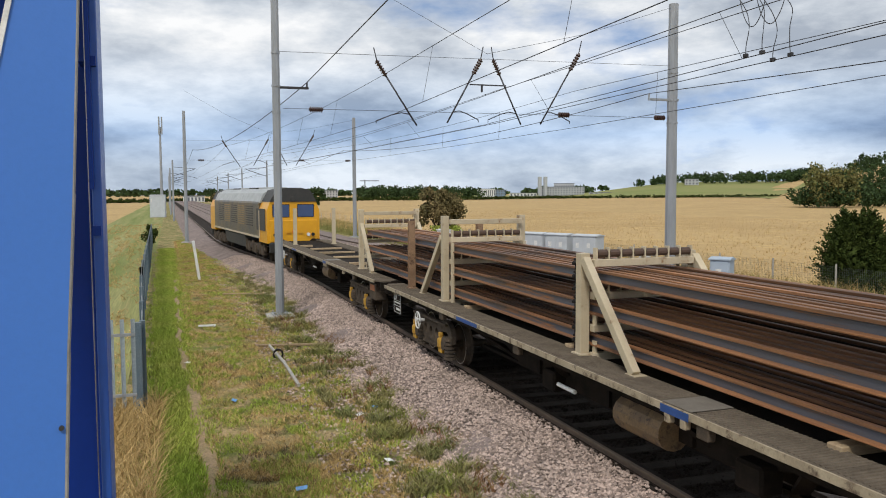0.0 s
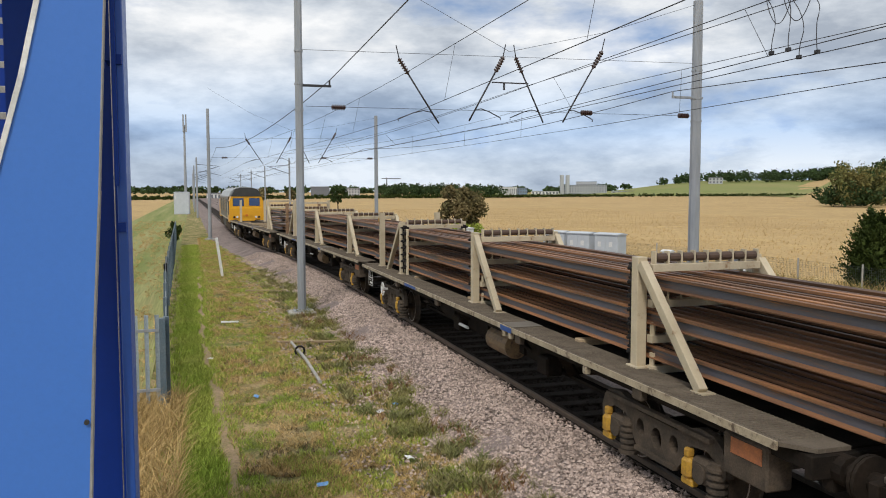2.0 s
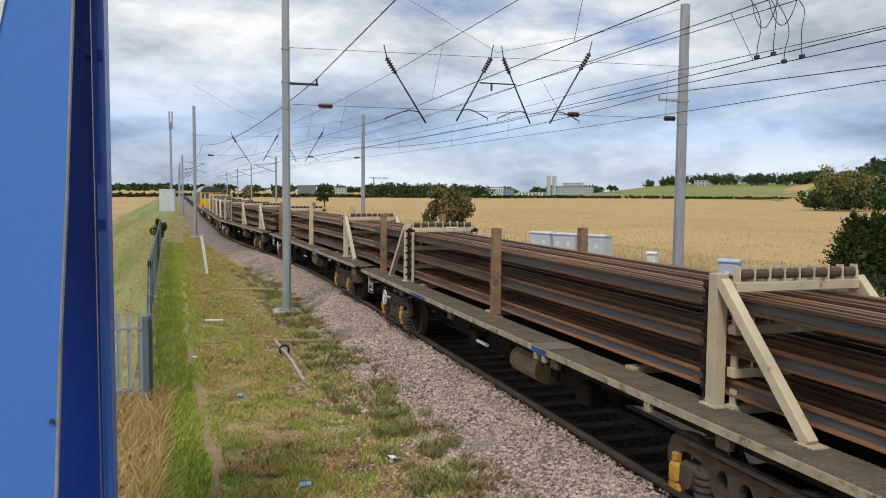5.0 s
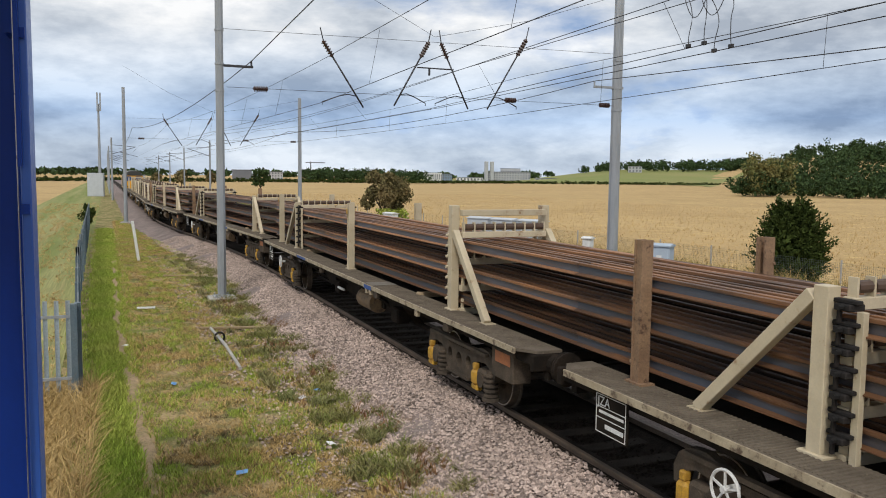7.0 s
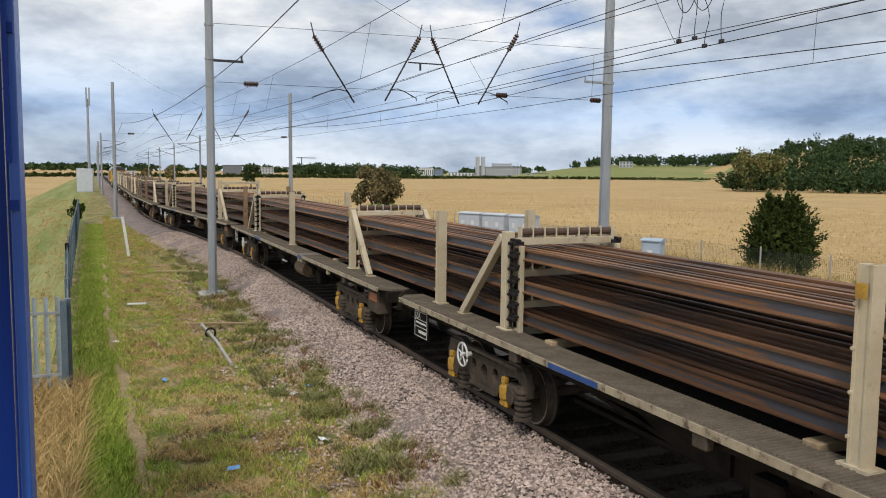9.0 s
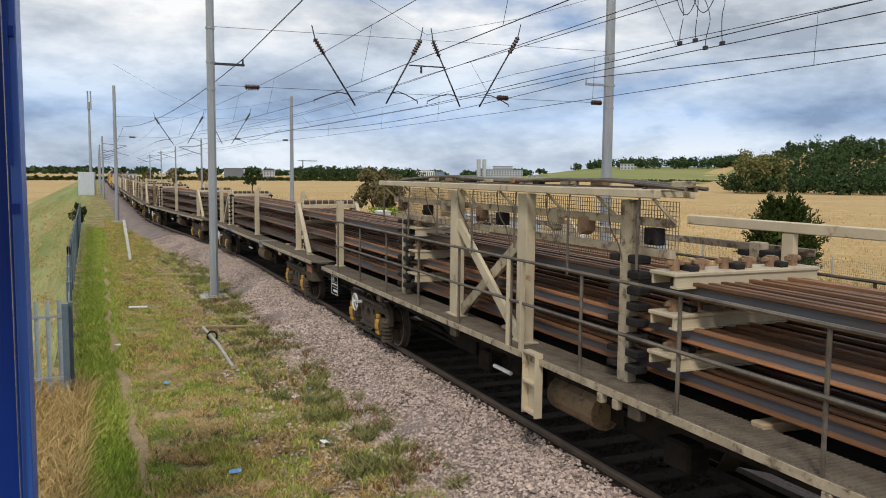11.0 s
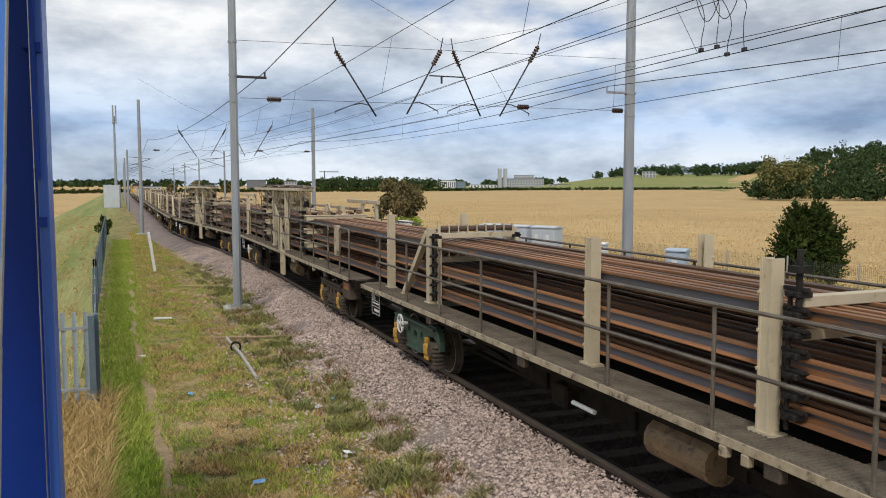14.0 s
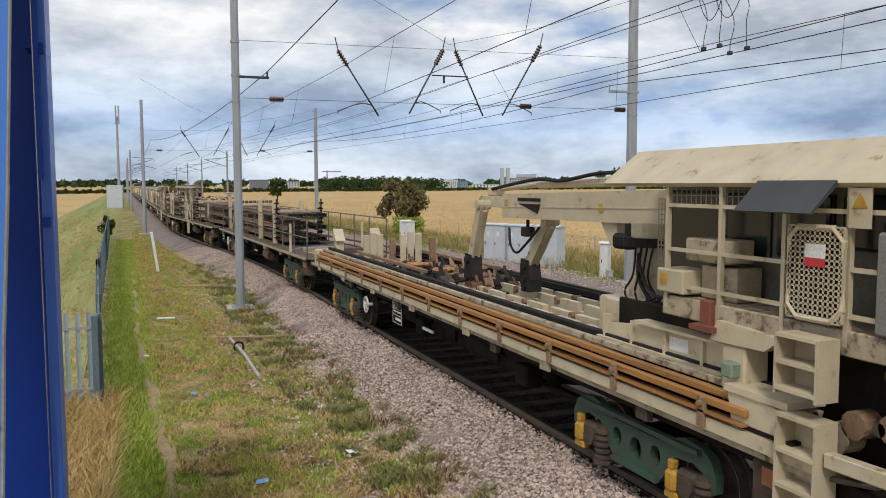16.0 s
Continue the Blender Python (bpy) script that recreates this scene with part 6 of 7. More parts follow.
    part("fuel_tank", bm, M_LOCOD, w, "dark fuel tank")
    return w


send(locomotive(), U0 - PITCH - 10.65, 6.3)
for k, wg in WAGONS:
    if k in (7, 8):
        gantry(wg, k == 7)
        tagged(wg, "rail wagon with a cream roofed clamp gantry, netting and handrails")
    if k == 9:
        tail_wagon(wg)
        tagged(wg, "rail wagon where the rails end, with timbers on a sandy deck")
    if k == -1:
        rng = random.Random(2)
        for i in range(3):
            bm = bm_new()
            y = 3.2 - i * 2.3
            box(bm, -0.7, 0.6, y - 0.10, y + 0.10, D - 0.045, D + 0.02, 0.01)
            part("plank", bm, M_WOOD, wg, "loose timber plank")
send(rail_load(mesh_pair=SHORT, shift=2.86, wild=True, ends=-4.18), U0 + PITCH * 9.5)
send(rail_load(mesh_pair=(rail_pieces(3.4, M_RAIL), rail_pieces(3.4, M_RAILB)), shift=-F + 1.4), U0 - PITCH * 0.5)
send(crane_wagon(), U0 + PITCH * 10.5)

# ---- the blue stair beside the camera ----
def blue_stair():
    th = thing("footbridge_stair", "bright blue painted steel footbridge stair with grey treads", "stair")
    z = EYE[2]
    Y, K = 1.01, 0.42
    right = [(K * x, K * h) for x, h in ((-0.195, 1.0), (-0.218, 0.575), (-0.248, 0.0), (-0.276, -0.44), (-0.299, -0.92), (-0.34, -1.8))] + [(-0.16, -z - 0.42)]
    cap = [(K * x, K * h) for x, h in ((-0.27, 1.0), (-0.363, 0.575), (-0.423, 0.306), (-0.95, -1.6))]
    bm = bm_new()
    prism(bm, [(x, z + h) for x, h in right] + [(-0.5, -0.42)] + [(x, z + h) for x, h in reversed(cap)], Y, Y + 0.006)
    part("stringer", bm, M_BLUE, th, "bright blue stringer plate")
    bm = bm_new()
    for a, b in zip(right, right[1:]):
        k = 0.0016 + 0.0025 * min(1.0, max(0.0, 0.2 - a[1]))
        prism(bm, [(a[0], z + a[1]), (a[0] + k, z + a[1]), (b[0] + k, z + b[1]), (b[0], z + b[1])], Y, Y + 0.016)
    part("stringer_edge", bm, M_TREAD, th, "bare worn steel edge")
    bm = bm_new()
    for a, b in zip(cap, cap[1:]):
        prism(bm, [(a[0] - 0.005, z + a[1]), (a[0] + 0.001, z + a[1]), (b[0] + 0.001, z + b[1]), (b[0] - 0.005, z + b[1])], Y - 0.003, Y + 0.01)
    part("stringer_cap", bm, M_WHITE, th, "pale top edge")
    bm = bm_new()
    tube(bm, (-0.296 * K, Y - 0.004, z - 0.64 * K), (-0.296 * K, Y, z - 0.64 * K), 0.003, 8)
    part("bolt", bm, M_LOCOD, th, "small dark bolt")
    # Unseen overhead plate, added only to keep sun off the inner web.
    bm = bm_new()
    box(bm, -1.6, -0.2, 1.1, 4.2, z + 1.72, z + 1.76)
    part("landing_plate", bm, M_BLUESHADE, th, "unseen plate added overhead to shade the inner web")
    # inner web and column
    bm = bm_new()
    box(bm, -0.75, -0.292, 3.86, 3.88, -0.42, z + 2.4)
    part("inner_web", bm, M_BLUESHADE, th, "blue web plate coloured as in shade")
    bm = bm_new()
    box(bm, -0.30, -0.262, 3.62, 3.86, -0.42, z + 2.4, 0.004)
    part("column", bm, M_BLUEDIM, th, "blue steel column coloured as in half shade")
    bm = bm_new()
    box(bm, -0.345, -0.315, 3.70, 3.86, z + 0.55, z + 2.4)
    part("upper_channel", bm, M_BLUESHADE, th, "blue channel coloured as in shade")
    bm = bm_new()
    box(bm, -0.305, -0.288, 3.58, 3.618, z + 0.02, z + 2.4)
    part("cover_strip", bm, M_BLUESHADE, th, "blue cover strip coloured as in shade")
    bm = bm_new()
    box(bm, -0.309, -0.306, 3.58, 3.61, z - 2.2, z + 2.4)
    part("bright_edge", bm, M_STEEL, th, "thin bright edge strip")
    for zz in (z - 0.14, z + 0.55):
        bm = bm_new()
        box(bm, -0.30, -0.268, 3.60, 3.62, zz - 0.03, zz + 0.01)
        part("bracket", bm, M_BLUESHADE, th)
    bm = bm_new()
    tube(bm, (-0.28, 3.60, z - 1.42), (-0.28, 3.62, z - 1.42), 0.012, 8)
    part("bolt", bm, M_BLUE, th)
    for i in range(9):
        y, zz = 5.4 + i * 0.24, z + 0.30 + i * 0.19
        bm = bm_new()
        box(bm, -2.4, -0.62, y, y + 0.27, zz - 0.05, zz, 0.006)
        part("tread", bm, M_TREAD, th, "worn grey stair tread")
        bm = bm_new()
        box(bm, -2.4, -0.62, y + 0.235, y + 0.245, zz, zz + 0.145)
        part("riser", bm, M_BLUESHADE, th, "blue riser coloured as in shade")
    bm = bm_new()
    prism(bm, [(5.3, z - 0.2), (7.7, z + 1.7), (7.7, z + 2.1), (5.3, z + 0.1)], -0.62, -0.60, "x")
    part("far_stringer", bm, M_BLUESHADE, th, "inner blue stringer coloured as in shade")
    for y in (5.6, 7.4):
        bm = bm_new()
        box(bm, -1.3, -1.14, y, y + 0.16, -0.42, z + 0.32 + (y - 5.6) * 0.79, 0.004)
        part("support_column", bm, M_BLUESHADE, th, "blue steel support column coloured as in shade")
    return th


blue_stair()

# ---- fence and things on the verge ----
def pale_mesh():
    bm = bm_new()
    prism(bm, [(-0.035, 0.0), (-0.012, 0.012), (0.012, 0.012), (0.035, 0.0), (0.012, 0.008), (-0.012, 0.008)], 0, 1.66, "z")
    prism(bm, [(-0.035, 0.0), (-0.012, 0.012), (0.012, 0.012), (0.035, 0.0), (0.004, 0.009), (-0.004, 0.009)], 1.66, 1.76, "z")
    return mesh_of("pale", bm, M_PALE)


PALE = pale_mesh()


def fence_run(pts, label, gap=0.155):
    th = thing("palisade_fence", label, "fence", "palisade fences")
    for (x0, y0), (x1, y1) in zip(pts, pts[1:]):
        L = math.hypot(x1 - x0, y1 - y0)
        a = math.degrees(math.atan2(y1 - y0, x1 - x0))
        n = int(L / gap)
        for i in range(n):
            f = (i + 0.5) / n
            part("pale", PALE, None, th, m=pose(x0 + (x1 - x0) * f, y0 + (y1 - y0) * f, -0.44, 0, 0, a + 180))
        for z in (0.0, 1.05):
            bm = bm_new()
            bar(bm, (x0, y0, z), (x1, y1, z), 0.03, 0.05)
            part("fence_rail", bm, M_GALV, th)
        k = max(1, round(L / 2.75))
        for i in range(k + 1):
            f = i / k
            bm = bm_new()
            x, y = x0 + (x1 - x0) * f, y0 + (y1 - y0) * f
            box(bm, x - 0.05, x + 0.05, y - 0.055, y + 0.055, -0.6, 1.26)
            part("fence_post", bm, M_FENCEPOST, th, "dark steel fence post")
    return th


fence_run([(-0.5, 14.9), (-0.85, 26.0), (-1.05, 45.0), (-1.25, 62.0)], "grey galvanised palisade fence along the verge", 0.17)
fence_run([(-0.56, 14.75), (-1.6, 14.75)], "short grey galvanised palisade fence return")

bm = bm_new()
bar(bm, (1.22, 38.0, -0.5), (0.98, 38.0, 1.35), 0.16, 0.12, 0.01)
tagged(part("marker_post", bm, M_WHITE), "leaning white concrete marker post on the verge", "post")
bm = bm_new()
pipe(bm, [(2.36, 16.0, -0.36), (2.34, 18.0, -0.30), (2.30, 20.5, -0.36)], 0.035, 8)
tagged(part("loose_pole", bm, M_CONC), "pale weathered pole lying on the grass", "pole")
bm = bm_new()
n = 10
pipe(bm, [(2.33 + 0.11 * math.cos(k * math.tau / n), 19.0, -0.30 + 0.11 * math.sin(k * math.tau / n)) for k in range(n + 1)], 0.025, 6)
tagged(part("rubber_ring", bm, M_BLACK), "black rubber ring round a loose pole", "ring")
for (x, y, a, L) in ((0.95, 24.2, 80, 0.5), (2.6, 31.5, 70, 1.6), (3.1, 20.3, 75, 2.2)):
    bm = bm_new()
    box(bm, -0.05, 0.05, -L / 2, L / 2, 0, 0.05, 0.008)
    tagged(part("plank", bm, M_WOOD if L > 1 else M_WHITE, m=pose(x, y, -0.38, 0, 0, a)), "short weathered board lying in the grass", "board", "loose boards")
for i, (x, y) in enumerate(((1.53, 10.3), (3.02, 13.5), (1.05, 15.2), (2.9, 11.0), (3.4, 13.9), (0.3, 19.0))):
    bm = bm_new()
    a = [bm.verts.new(p) for p in ((-0.11, -0.05, 0), (0.10, -0.07, 0.02), (0.12, 0.06, 0.05), (-0.02, 0.09, 0.01), (-0.10, 0.05, 0.04), (0.0, 0.0, 0.06))]
    for k in range(5):
        bm.faces.new((a[k], a[(k + 1) % 5], a[5]))
    tagged(part("litter_wrapper", bm, (M_LITTER, M_WHITE)[i % 2 if i != 4 else 0], m=pose(x, y, -0.37, 0, 0, 40 * i) @ Matrix.Scale(0.7, 4)), "crumpled plastic wrapper on the grass", "litter", "litter")

# ---- lineside cabinets ----
def cabinet(x, y, w, d, h, a, label, mt, doors=2, z=-0.45, group="lineside cabinets"):
    th = thing("lineside_cabinet", label, "cabinet", group, pose(x, y, z, 0, 0, a))
    bm = bm_new()
    box(bm, -w / 2, w / 2, -d / 2, d / 2, 0.12, h, 0.015)
    part("body", bm, mt, th)
    bm = bm_new()
    prism(bm, [(-d / 2 - 0.05, h), (d / 2 + 0.05, h), (d / 2 + 0.05, h + 0.03), (0, h + 0.10), (-d / 2 - 0.05, h + 0.04)], -w / 2 - 0.04, w / 2 + 0.04, "x")
    part("roof", bm, mt, th)
    bm = bm_new()
    box(bm, -w / 2 - 0.05, w / 2 + 0.05, -d / 2 - 0.05, d / 2 + 0.05, -0.2, 0.12)
    part("plinth", bm, M_CONC, th, "concrete plinth")
    for i in range(doors):
        x0 = -w / 2 + 0.04 + i * (w - 0.06) / doors
        bm = bm_new()
        box(bm, x0, x0 + (w - 0.06) / doors - 0.03, -d / 2 - 0.02, -d / 2 - 0.004, 0.18, h - 0.06, 0.006)
        dr = part("door", bm, mt, th)
        bm = bm_new()
        box(bm, x0 + 0.06, x0 + 0.09, -d / 2 - 0.05, -d / 2 - 0.02, h * 0.5, h * 0.5 + 0.14)
        part("handle", bm, M_LOCOD, dr, "dark handle")
        bm = bm_new()
        box(bm, x0 + 0.15, x0 + 0.33, -d / 2 - 0.024, -d / 2 - 0.021, h * 0.72, h * 0.84)
        part("notice", bm, M_WHITE, dr, "white notice")
    return th


for i, (x, y) in enumerate(((18.15, 32.9), (17.45, 34.3), (16.85, 35.7))):
    cabinet(x, y, 1.25, 0.7, 1.9, -62, "pale grey steel lineside equipment cabinet", M_CAB)
cabinet(17.75, 27.6, 0.36, 0.3, 1.5, -60, "slim white lineside cabinet on short grass", M_WHITE, 1)
cabinet(16.6, 21.4, 0.62, 0.5, 1.75, -55, "pale blue-grey lineside cabinet with sloping roof", mat("cabinet_blue", (0.40, 0.47, 0.55), (0.36, 0.43, 0.51), 2, 0.5, fine=0.04), 1)
cabinet(16.0, 47.0, 0.9, 0.5, 1.6, -70, "white lineside cabinet beside the track", M_WHITE, 2)
cabin = cabinet(-1.75, 143.0, 2.4, 3.0, 3.7, -3, "white equipment cabin at the foot of a telecom mast", M_CAB, 1, group="")
bm = bm_new()
tube(bm, (-1.15, 147, -0.5), (-1.15, 147, 14.8), 0.28, 10, 0.16)
for k in range(3):
    a = k * math.tau / 3
    box(bm, -1.15 + 0.3 * math.cos(a) - 0.12, -1.15 + 0.3 * math.cos(a) + 0.12, 147 + 0.3 * math.sin(a) - 0.1, 147 + 0.3 * math.sin(a) + 0.1, 13.6, 16.6)
tagged(part("telecom_mast", bm, M_GALV), "tall grey telecom mast with antenna panels", "mast")
th = thing("slatted_panel", "weathered grey slatted timber panel standing beyond the track", "panel", "", pose(18.9, 21.6, -0.6, 0, 0, -50))
for i in range(6):
    bm = bm_new()
    box(bm, -0.75, 0.75, -0.015, 0.015, 0.15 + i * 0.12, 0.23 + i * 0.12)
    part("slat", bm, M_OLDWOOD, th)
for x in (-0.72, 0.72):
    bm = bm_new()
    box(bm, x - 0.04, x + 0.04, 0.016, 0.08, -0.2, 0.95)
    part("upright", bm, M_OLDWOOD, th)
for i, (x, y, h) in enumerate(((14.9, 27.0, 0.9), (15.6, 24.0, 0.7), (15.2, 40.0, 0.8))):
    bm = bm_new()
    tube(bm, (x, y, -0.4), (x, y, h - 0.4), 0.05, 8)
    box(bm, x - 0.1, x + 0.1, y - 0.08, y + 0.08, h - 0.5, h - 0.25, 0.01)
    tagged(part("cable_post", bm, M_CONC), "short pale post with a cable box by the track", "post", "cable posts")

# ---- wire fence along the field ----
th = thing("wire_fence", "dark wire netting fence with thin posts along the field edge", "fence")
for i in range(34):
    y = 14 + i * 3.2
    x = 23.4 - 2.2 * ease((y - 20) / 46) - 0.006 * max(0, y - 60)
    bm = bm_new()
    tube(bm, (x, y, -1.1), (x, y, 0.75), 0.035, 6)
    part("fence_post", bm, M_CONC, th)
bm = bm_new()
for i in range(33):
    y0, y1 = 14 + i * 3.2, 17.2 + i * 3.2
    xa = 23.4 - 2.2 * ease((y0 - 20) / 46) - 0.006 * max(0, y0 - 60)
    xb = 23.4 - 2.2 * ease((y1 - 20) / 46) - 0.006 * max(0, y1 - 60)
    near = i < 8
    for k in range(17 if near else 4):
        z = -0.75 + k * (1.4 / 16 if near else 1.4 / 3)
        bar(bm, (xa, y0, z), (xb, y1, z), 0.0045)
    for k in range(40 if near else 6):
        f = k / (40 if near else 6)
        bar(bm, (xa + (xb - xa) * f, y0 + (y1 - y0) * f, -0.8), (xa + (xb - xa) * f, y0 + (y1 - y0) * f, 0.66), 0.0045)
net = part("netting", bm, M_MESH, th, "dark wire netting")
net["kind"] = "stuff"

# ---- plants and distance ----
def leaf_cloud(bm, rng, c, rad, n, size, flat=0.8, shell=0.45):
    """Many small leaf clumps in an uneven ellipsoid."""
    c = Vector(c)
    lumps = []
    while len(lumps) < 16:
        q = Vector((rng.uniform(-1, 1), rng.uniform(-1, 1), rng.uniform(-0.9, 1)))
        if q.length < 0.78 and math.hypot(q.x, q.y) < 0.78 - 0.25 * max(0.0, q.z):
            lumps.append((q, rng.uniform(0.24, 0.40)))
    for _ in range(n):
        l, r = rng.choice(lumps)
        d = Vector((rng.gauss(0, 1), rng.gauss(0, 1), rng.gauss(0, 1))).normalized() * r * (shell + (1 - shell) * rng.random())
        q = l + d * (1.0 if rng.random() < 0.9 else 1.25)
        p = c + Vector((q.x * rad[0], q.y * rad[1], q.z * rad[2]))
        s = size * rng.uniform(0.6, 1.4)
        u = Vector((rng.gauss(0, 1), rng.gauss(0, 1), rng.gauss(0, flat))).normalized()
        v = u.orthogonal().normalized()
        v.rotate(Matrix.Rotation(rng.random() * 6.28, 3, u))
        w = u.cross(v)
        bm.faces.new([bm.verts.new(p + a) for a in (v * s, w * s * 0.6, -v * s, -w * s * 0.6)])


def tree(name, label, cat, x, y, z, h, rad, trunk_h, n, size, material, seed, squash=1.0, limbs=5):
    th = thing(name, label, cat, "", pose(x, y, z))
    rng = random.Random(seed)
    bm = bm_new()
    tube(bm, (0, 0, -0.2), (0, 0, trunk_h + (h - trunk_h) * 0.45), max(0.05, h * 0.025), 8, h * 0.01)
    for i in range(limbs):
        a = i * math.tau / limbs + rng.random()
        z0 = trunk_h * rng.uniform(0.8, 1.2)
        tube(bm, (0, 0, z0), (math.cos(a) * rad * 0.7, math.sin(a) * rad * 0.7, z0 + (h - z0) * rng.uniform(0.35, 0.7)), h * 0.012, 6, h * 0.004)
    part("trunk", bm, M_BARK, th, "brown trunk and limbs")
    bm = bm_new()
    leaf_cloud(bm, rng, (0, 0, (trunk_h + h) / 2), (rad, rad, (h - trunk_h) / 2), n, size)
    part("crown", bm, material, th, "leafy crown with gaps")
    return th


def polar(az, r):
    return r * math.sin(radians(az)), r * math.cos(radians(az))


# dark evergreen bush by the fence
th = thing("evergreen_bush", "dense dark green evergreen bush behind the wire fence", "bush", "", pose(24.75, 24.0, -0.9))
bm = bm_new()
rng = random.Random(11)
def bush_radius(h):
    return 1.42 * max(0.05, math.sin(math.pi * min(1.0, 0.22 + h * 0.74))) ** 0.75


def needle(p, out, s, w):
    side = out.orthogonal().normalized()
    side.rotate(Matrix.Rotation(rng.random() * 6.28, 3, out))
    bm.faces.new([bm.verts.new(q) for q in (p, p + out * s * 0.5 + side * s * w, p + out * s, p + out * s * 0.5 - side * s * w)])


for i in range(7000):
    a, hgt = rng.random() * math.tau, rng.uniform(0.03, 0.92)
    r = bush_radius(hgt) * rng.uniform(0.35, 0.80) * (1 + 0.14 * math.sin(3 * a + 7 * hgt))
    needle(Vector((r * math.cos(a), r * math.sin(a), 3.5 * hgt)), Vector((rng.gauss(0, 1), rng.gauss(0, 1), rng.gauss(0.4, 1))).normalized(), rng.uniform(0.16, 0.30), 0.34)
for i in range(520):
    a, hgt = rng.random() * math.tau, rng.uniform(0.05, 0.95) ** 0.9
    r = bush_radius(hgt) * (1 + 0.14 * math.sin(3 * a + 7 * hgt))
    p0 = Vector((r * 0.66 * math.cos(a), r * 0.66 * math.sin(a), 3.55 * hgt))
    grow = Vector((math.cos(a), math.sin(a), rng.uniform(0.2, 0.9) + 2.2 * hgt ** 3)).normalized()
    reach = r * 0.34 * rng.uniform(0.6, 1.45) + 0.14
    for j in range(20):
        k = (j + rng.random()) / 20
        d = (grow * 0.8 + Vector((rng.gauss(0, 0.5), rng.gauss(0, 0.5), rng.gauss(0, 0.5)))).normalized()
        needle(p0 + grow * reach * k, d, rng.uniform(0.09, 0.16), 0.22)
part("foliage", bm, M_LEAFD, th, "pointed dark sprays")
bm = bm_new()
tube(bm, (0, 0, -0.2), (0, 0, 3.0), 0.10, 8, 0.03)
part("trunk", bm, M_BARK, th)
tree("hawthorn_tree", "small brownish-leaved tree rising from a clipped hedge", "tree", 18.1, 54.5, -0.6, 4.6, 1.9, 1.1, 6500, 0.10, M_LEAFR, 4)
bm = bm_new()
rng = random.Random(8)
for i in range(1800):
    p = Vector((17.3 + rng.random() * 1.9, 52.6 + rng.random() * 1.6, -0.6 + rng.random() ** 0.8 * 1.75))
    s = rng.uniform(0.07, 0.15)
    u = Vector((rng.gauss(0, 1), rng.gauss(0, 1), rng.gauss(0, 1))).normalized()
    v = u.orthogonal().normalized()
    bm.faces.new([bm.verts.new(p + q) for q in (v * s, u.cross(v) * s * 0.6, -v * s, -u.cross(v) * s * 0.6)])
tagged(part("clipped_hedge", bm, M_GRASS), "bright green leafy hedge clump under a tree", "hedge")
tree("round_tree", "round green tree standing in the wheat", "tree", *polar(9.77, 200), -0.95, 6.4, 2.9, 1.2, 900, 0.34, M_LEAF, 5)
tree("fence_bush", "small dark bush growing at the end of the fence", "bush", -1.4, 63.5, -0.5, 2.0, 0.65, 0.1, 500, 0.11, M_LEAFD, 6)
for i, (az, r, h) in enumerate(((4.6, 290, 6.5), (6.5, 300, 5.5), (3.0, 330, 5.0))):
    tree("copper_tree", "dark copper-leaved tree beyond the track", "tree", *polar(az, r), -0.95, h, h * 0.42, 0.8, 380, 0.45, M_LEAFR, 20 + i)


def wood(name, label, spots, material, seed, size=0.8, n=130, kind="stuff"):
    """A far wood of many crowns, each of many clumps."""
    bm = bm_new()
    rng = random.Random(seed)
    for az, r, h, w in spots:
        x, y = polar(az, r)
        z = hill(x, y)
        leaf_cloud(bm, rng, (x, y, z + h * 0.52), (w, w, h * 0.55), n, size)
    return tagged(part(name, bm, material), label, "wood", kind=kind)


rng = random.Random(31)
front = [(rng.uniform(42.2, 58), rng.uniform(232, 262), rng.uniform(4.5, 7.5), rng.uniform(2.5, 4.0)) for _ in range(95)]
wood("near_wood", "dense green wood at the edge of the wheat", front, M_LEAF, 1, 0.36, 330)
wood("yellowing_wood", "yellowing trees at the corner of the wood", [(43.2 + rng.random() * 2.6, rng.uniform(229, 238), rng.uniform(9.5, 12.0), rng.uniform(3.2, 4.6)) for _ in range(9)], M_LEAFY, 2, 0.36, 420)
back = [(rng.uniform(43.5, 60), rng.uniform(270, 480), rng.uniform(6, 10), rng.uniform(3.5, 5.5)) for _ in range(210)]
wood("hill_wood", "dark green wood covering the low hill", back, M_LEAF, 3, 0.55, 240)
line = [(31.5 + 12 * rng.random() ** 0.8, rng.uniform(960, 1080), 0, 0) for _ in range(120)]
line = [(a, r, rng.uniform(7, 11) + (a - 31.5) * 0.45, rng.uniform(5, 8)) for a, r, _, _ in line]
wood("far_tree_line", "line of dark trees along the pasture crest", line, M_LEAF, 4, 1.1, 120)
mid = [(rng.uniform(12.6, 21.2), rng.uniform(520, 560), rng.uniform(7, 10.5), rng.uniform(4, 6)) for _ in range(60)]
wood("field_trees", "row of dark green trees behind the far hedge", mid, M_LEAF, 5, 0.7, 190)
far = [(rng.uniform(-25, 31), rng.uniform(1250, 1500), rng.uniform(8, 13), rng.uniform(9, 16)) for _ in range(190)]
wood("distant_wood", "bluish dark belt of trees on the horizon", far, M_LEAF, 6, 3.0, 50)
hedge = []
for i in range(330):
    az = -8 + 50.3 * i / 329
    if (az > 30 and rng.random() < 0.12):
        continue
    r = 420 + 50 * ease((az + 8) / 24) + 175 * ease((az - 14) / 27)
    hedge.append((az, r, rng.uniform(1.7, 2.6), rng.uniform(1.4, 2.4)))
wood("far_hedge", "low dark hedge closing the wheat field", hedge, M_LEAFD, 7, 0.5, 60)

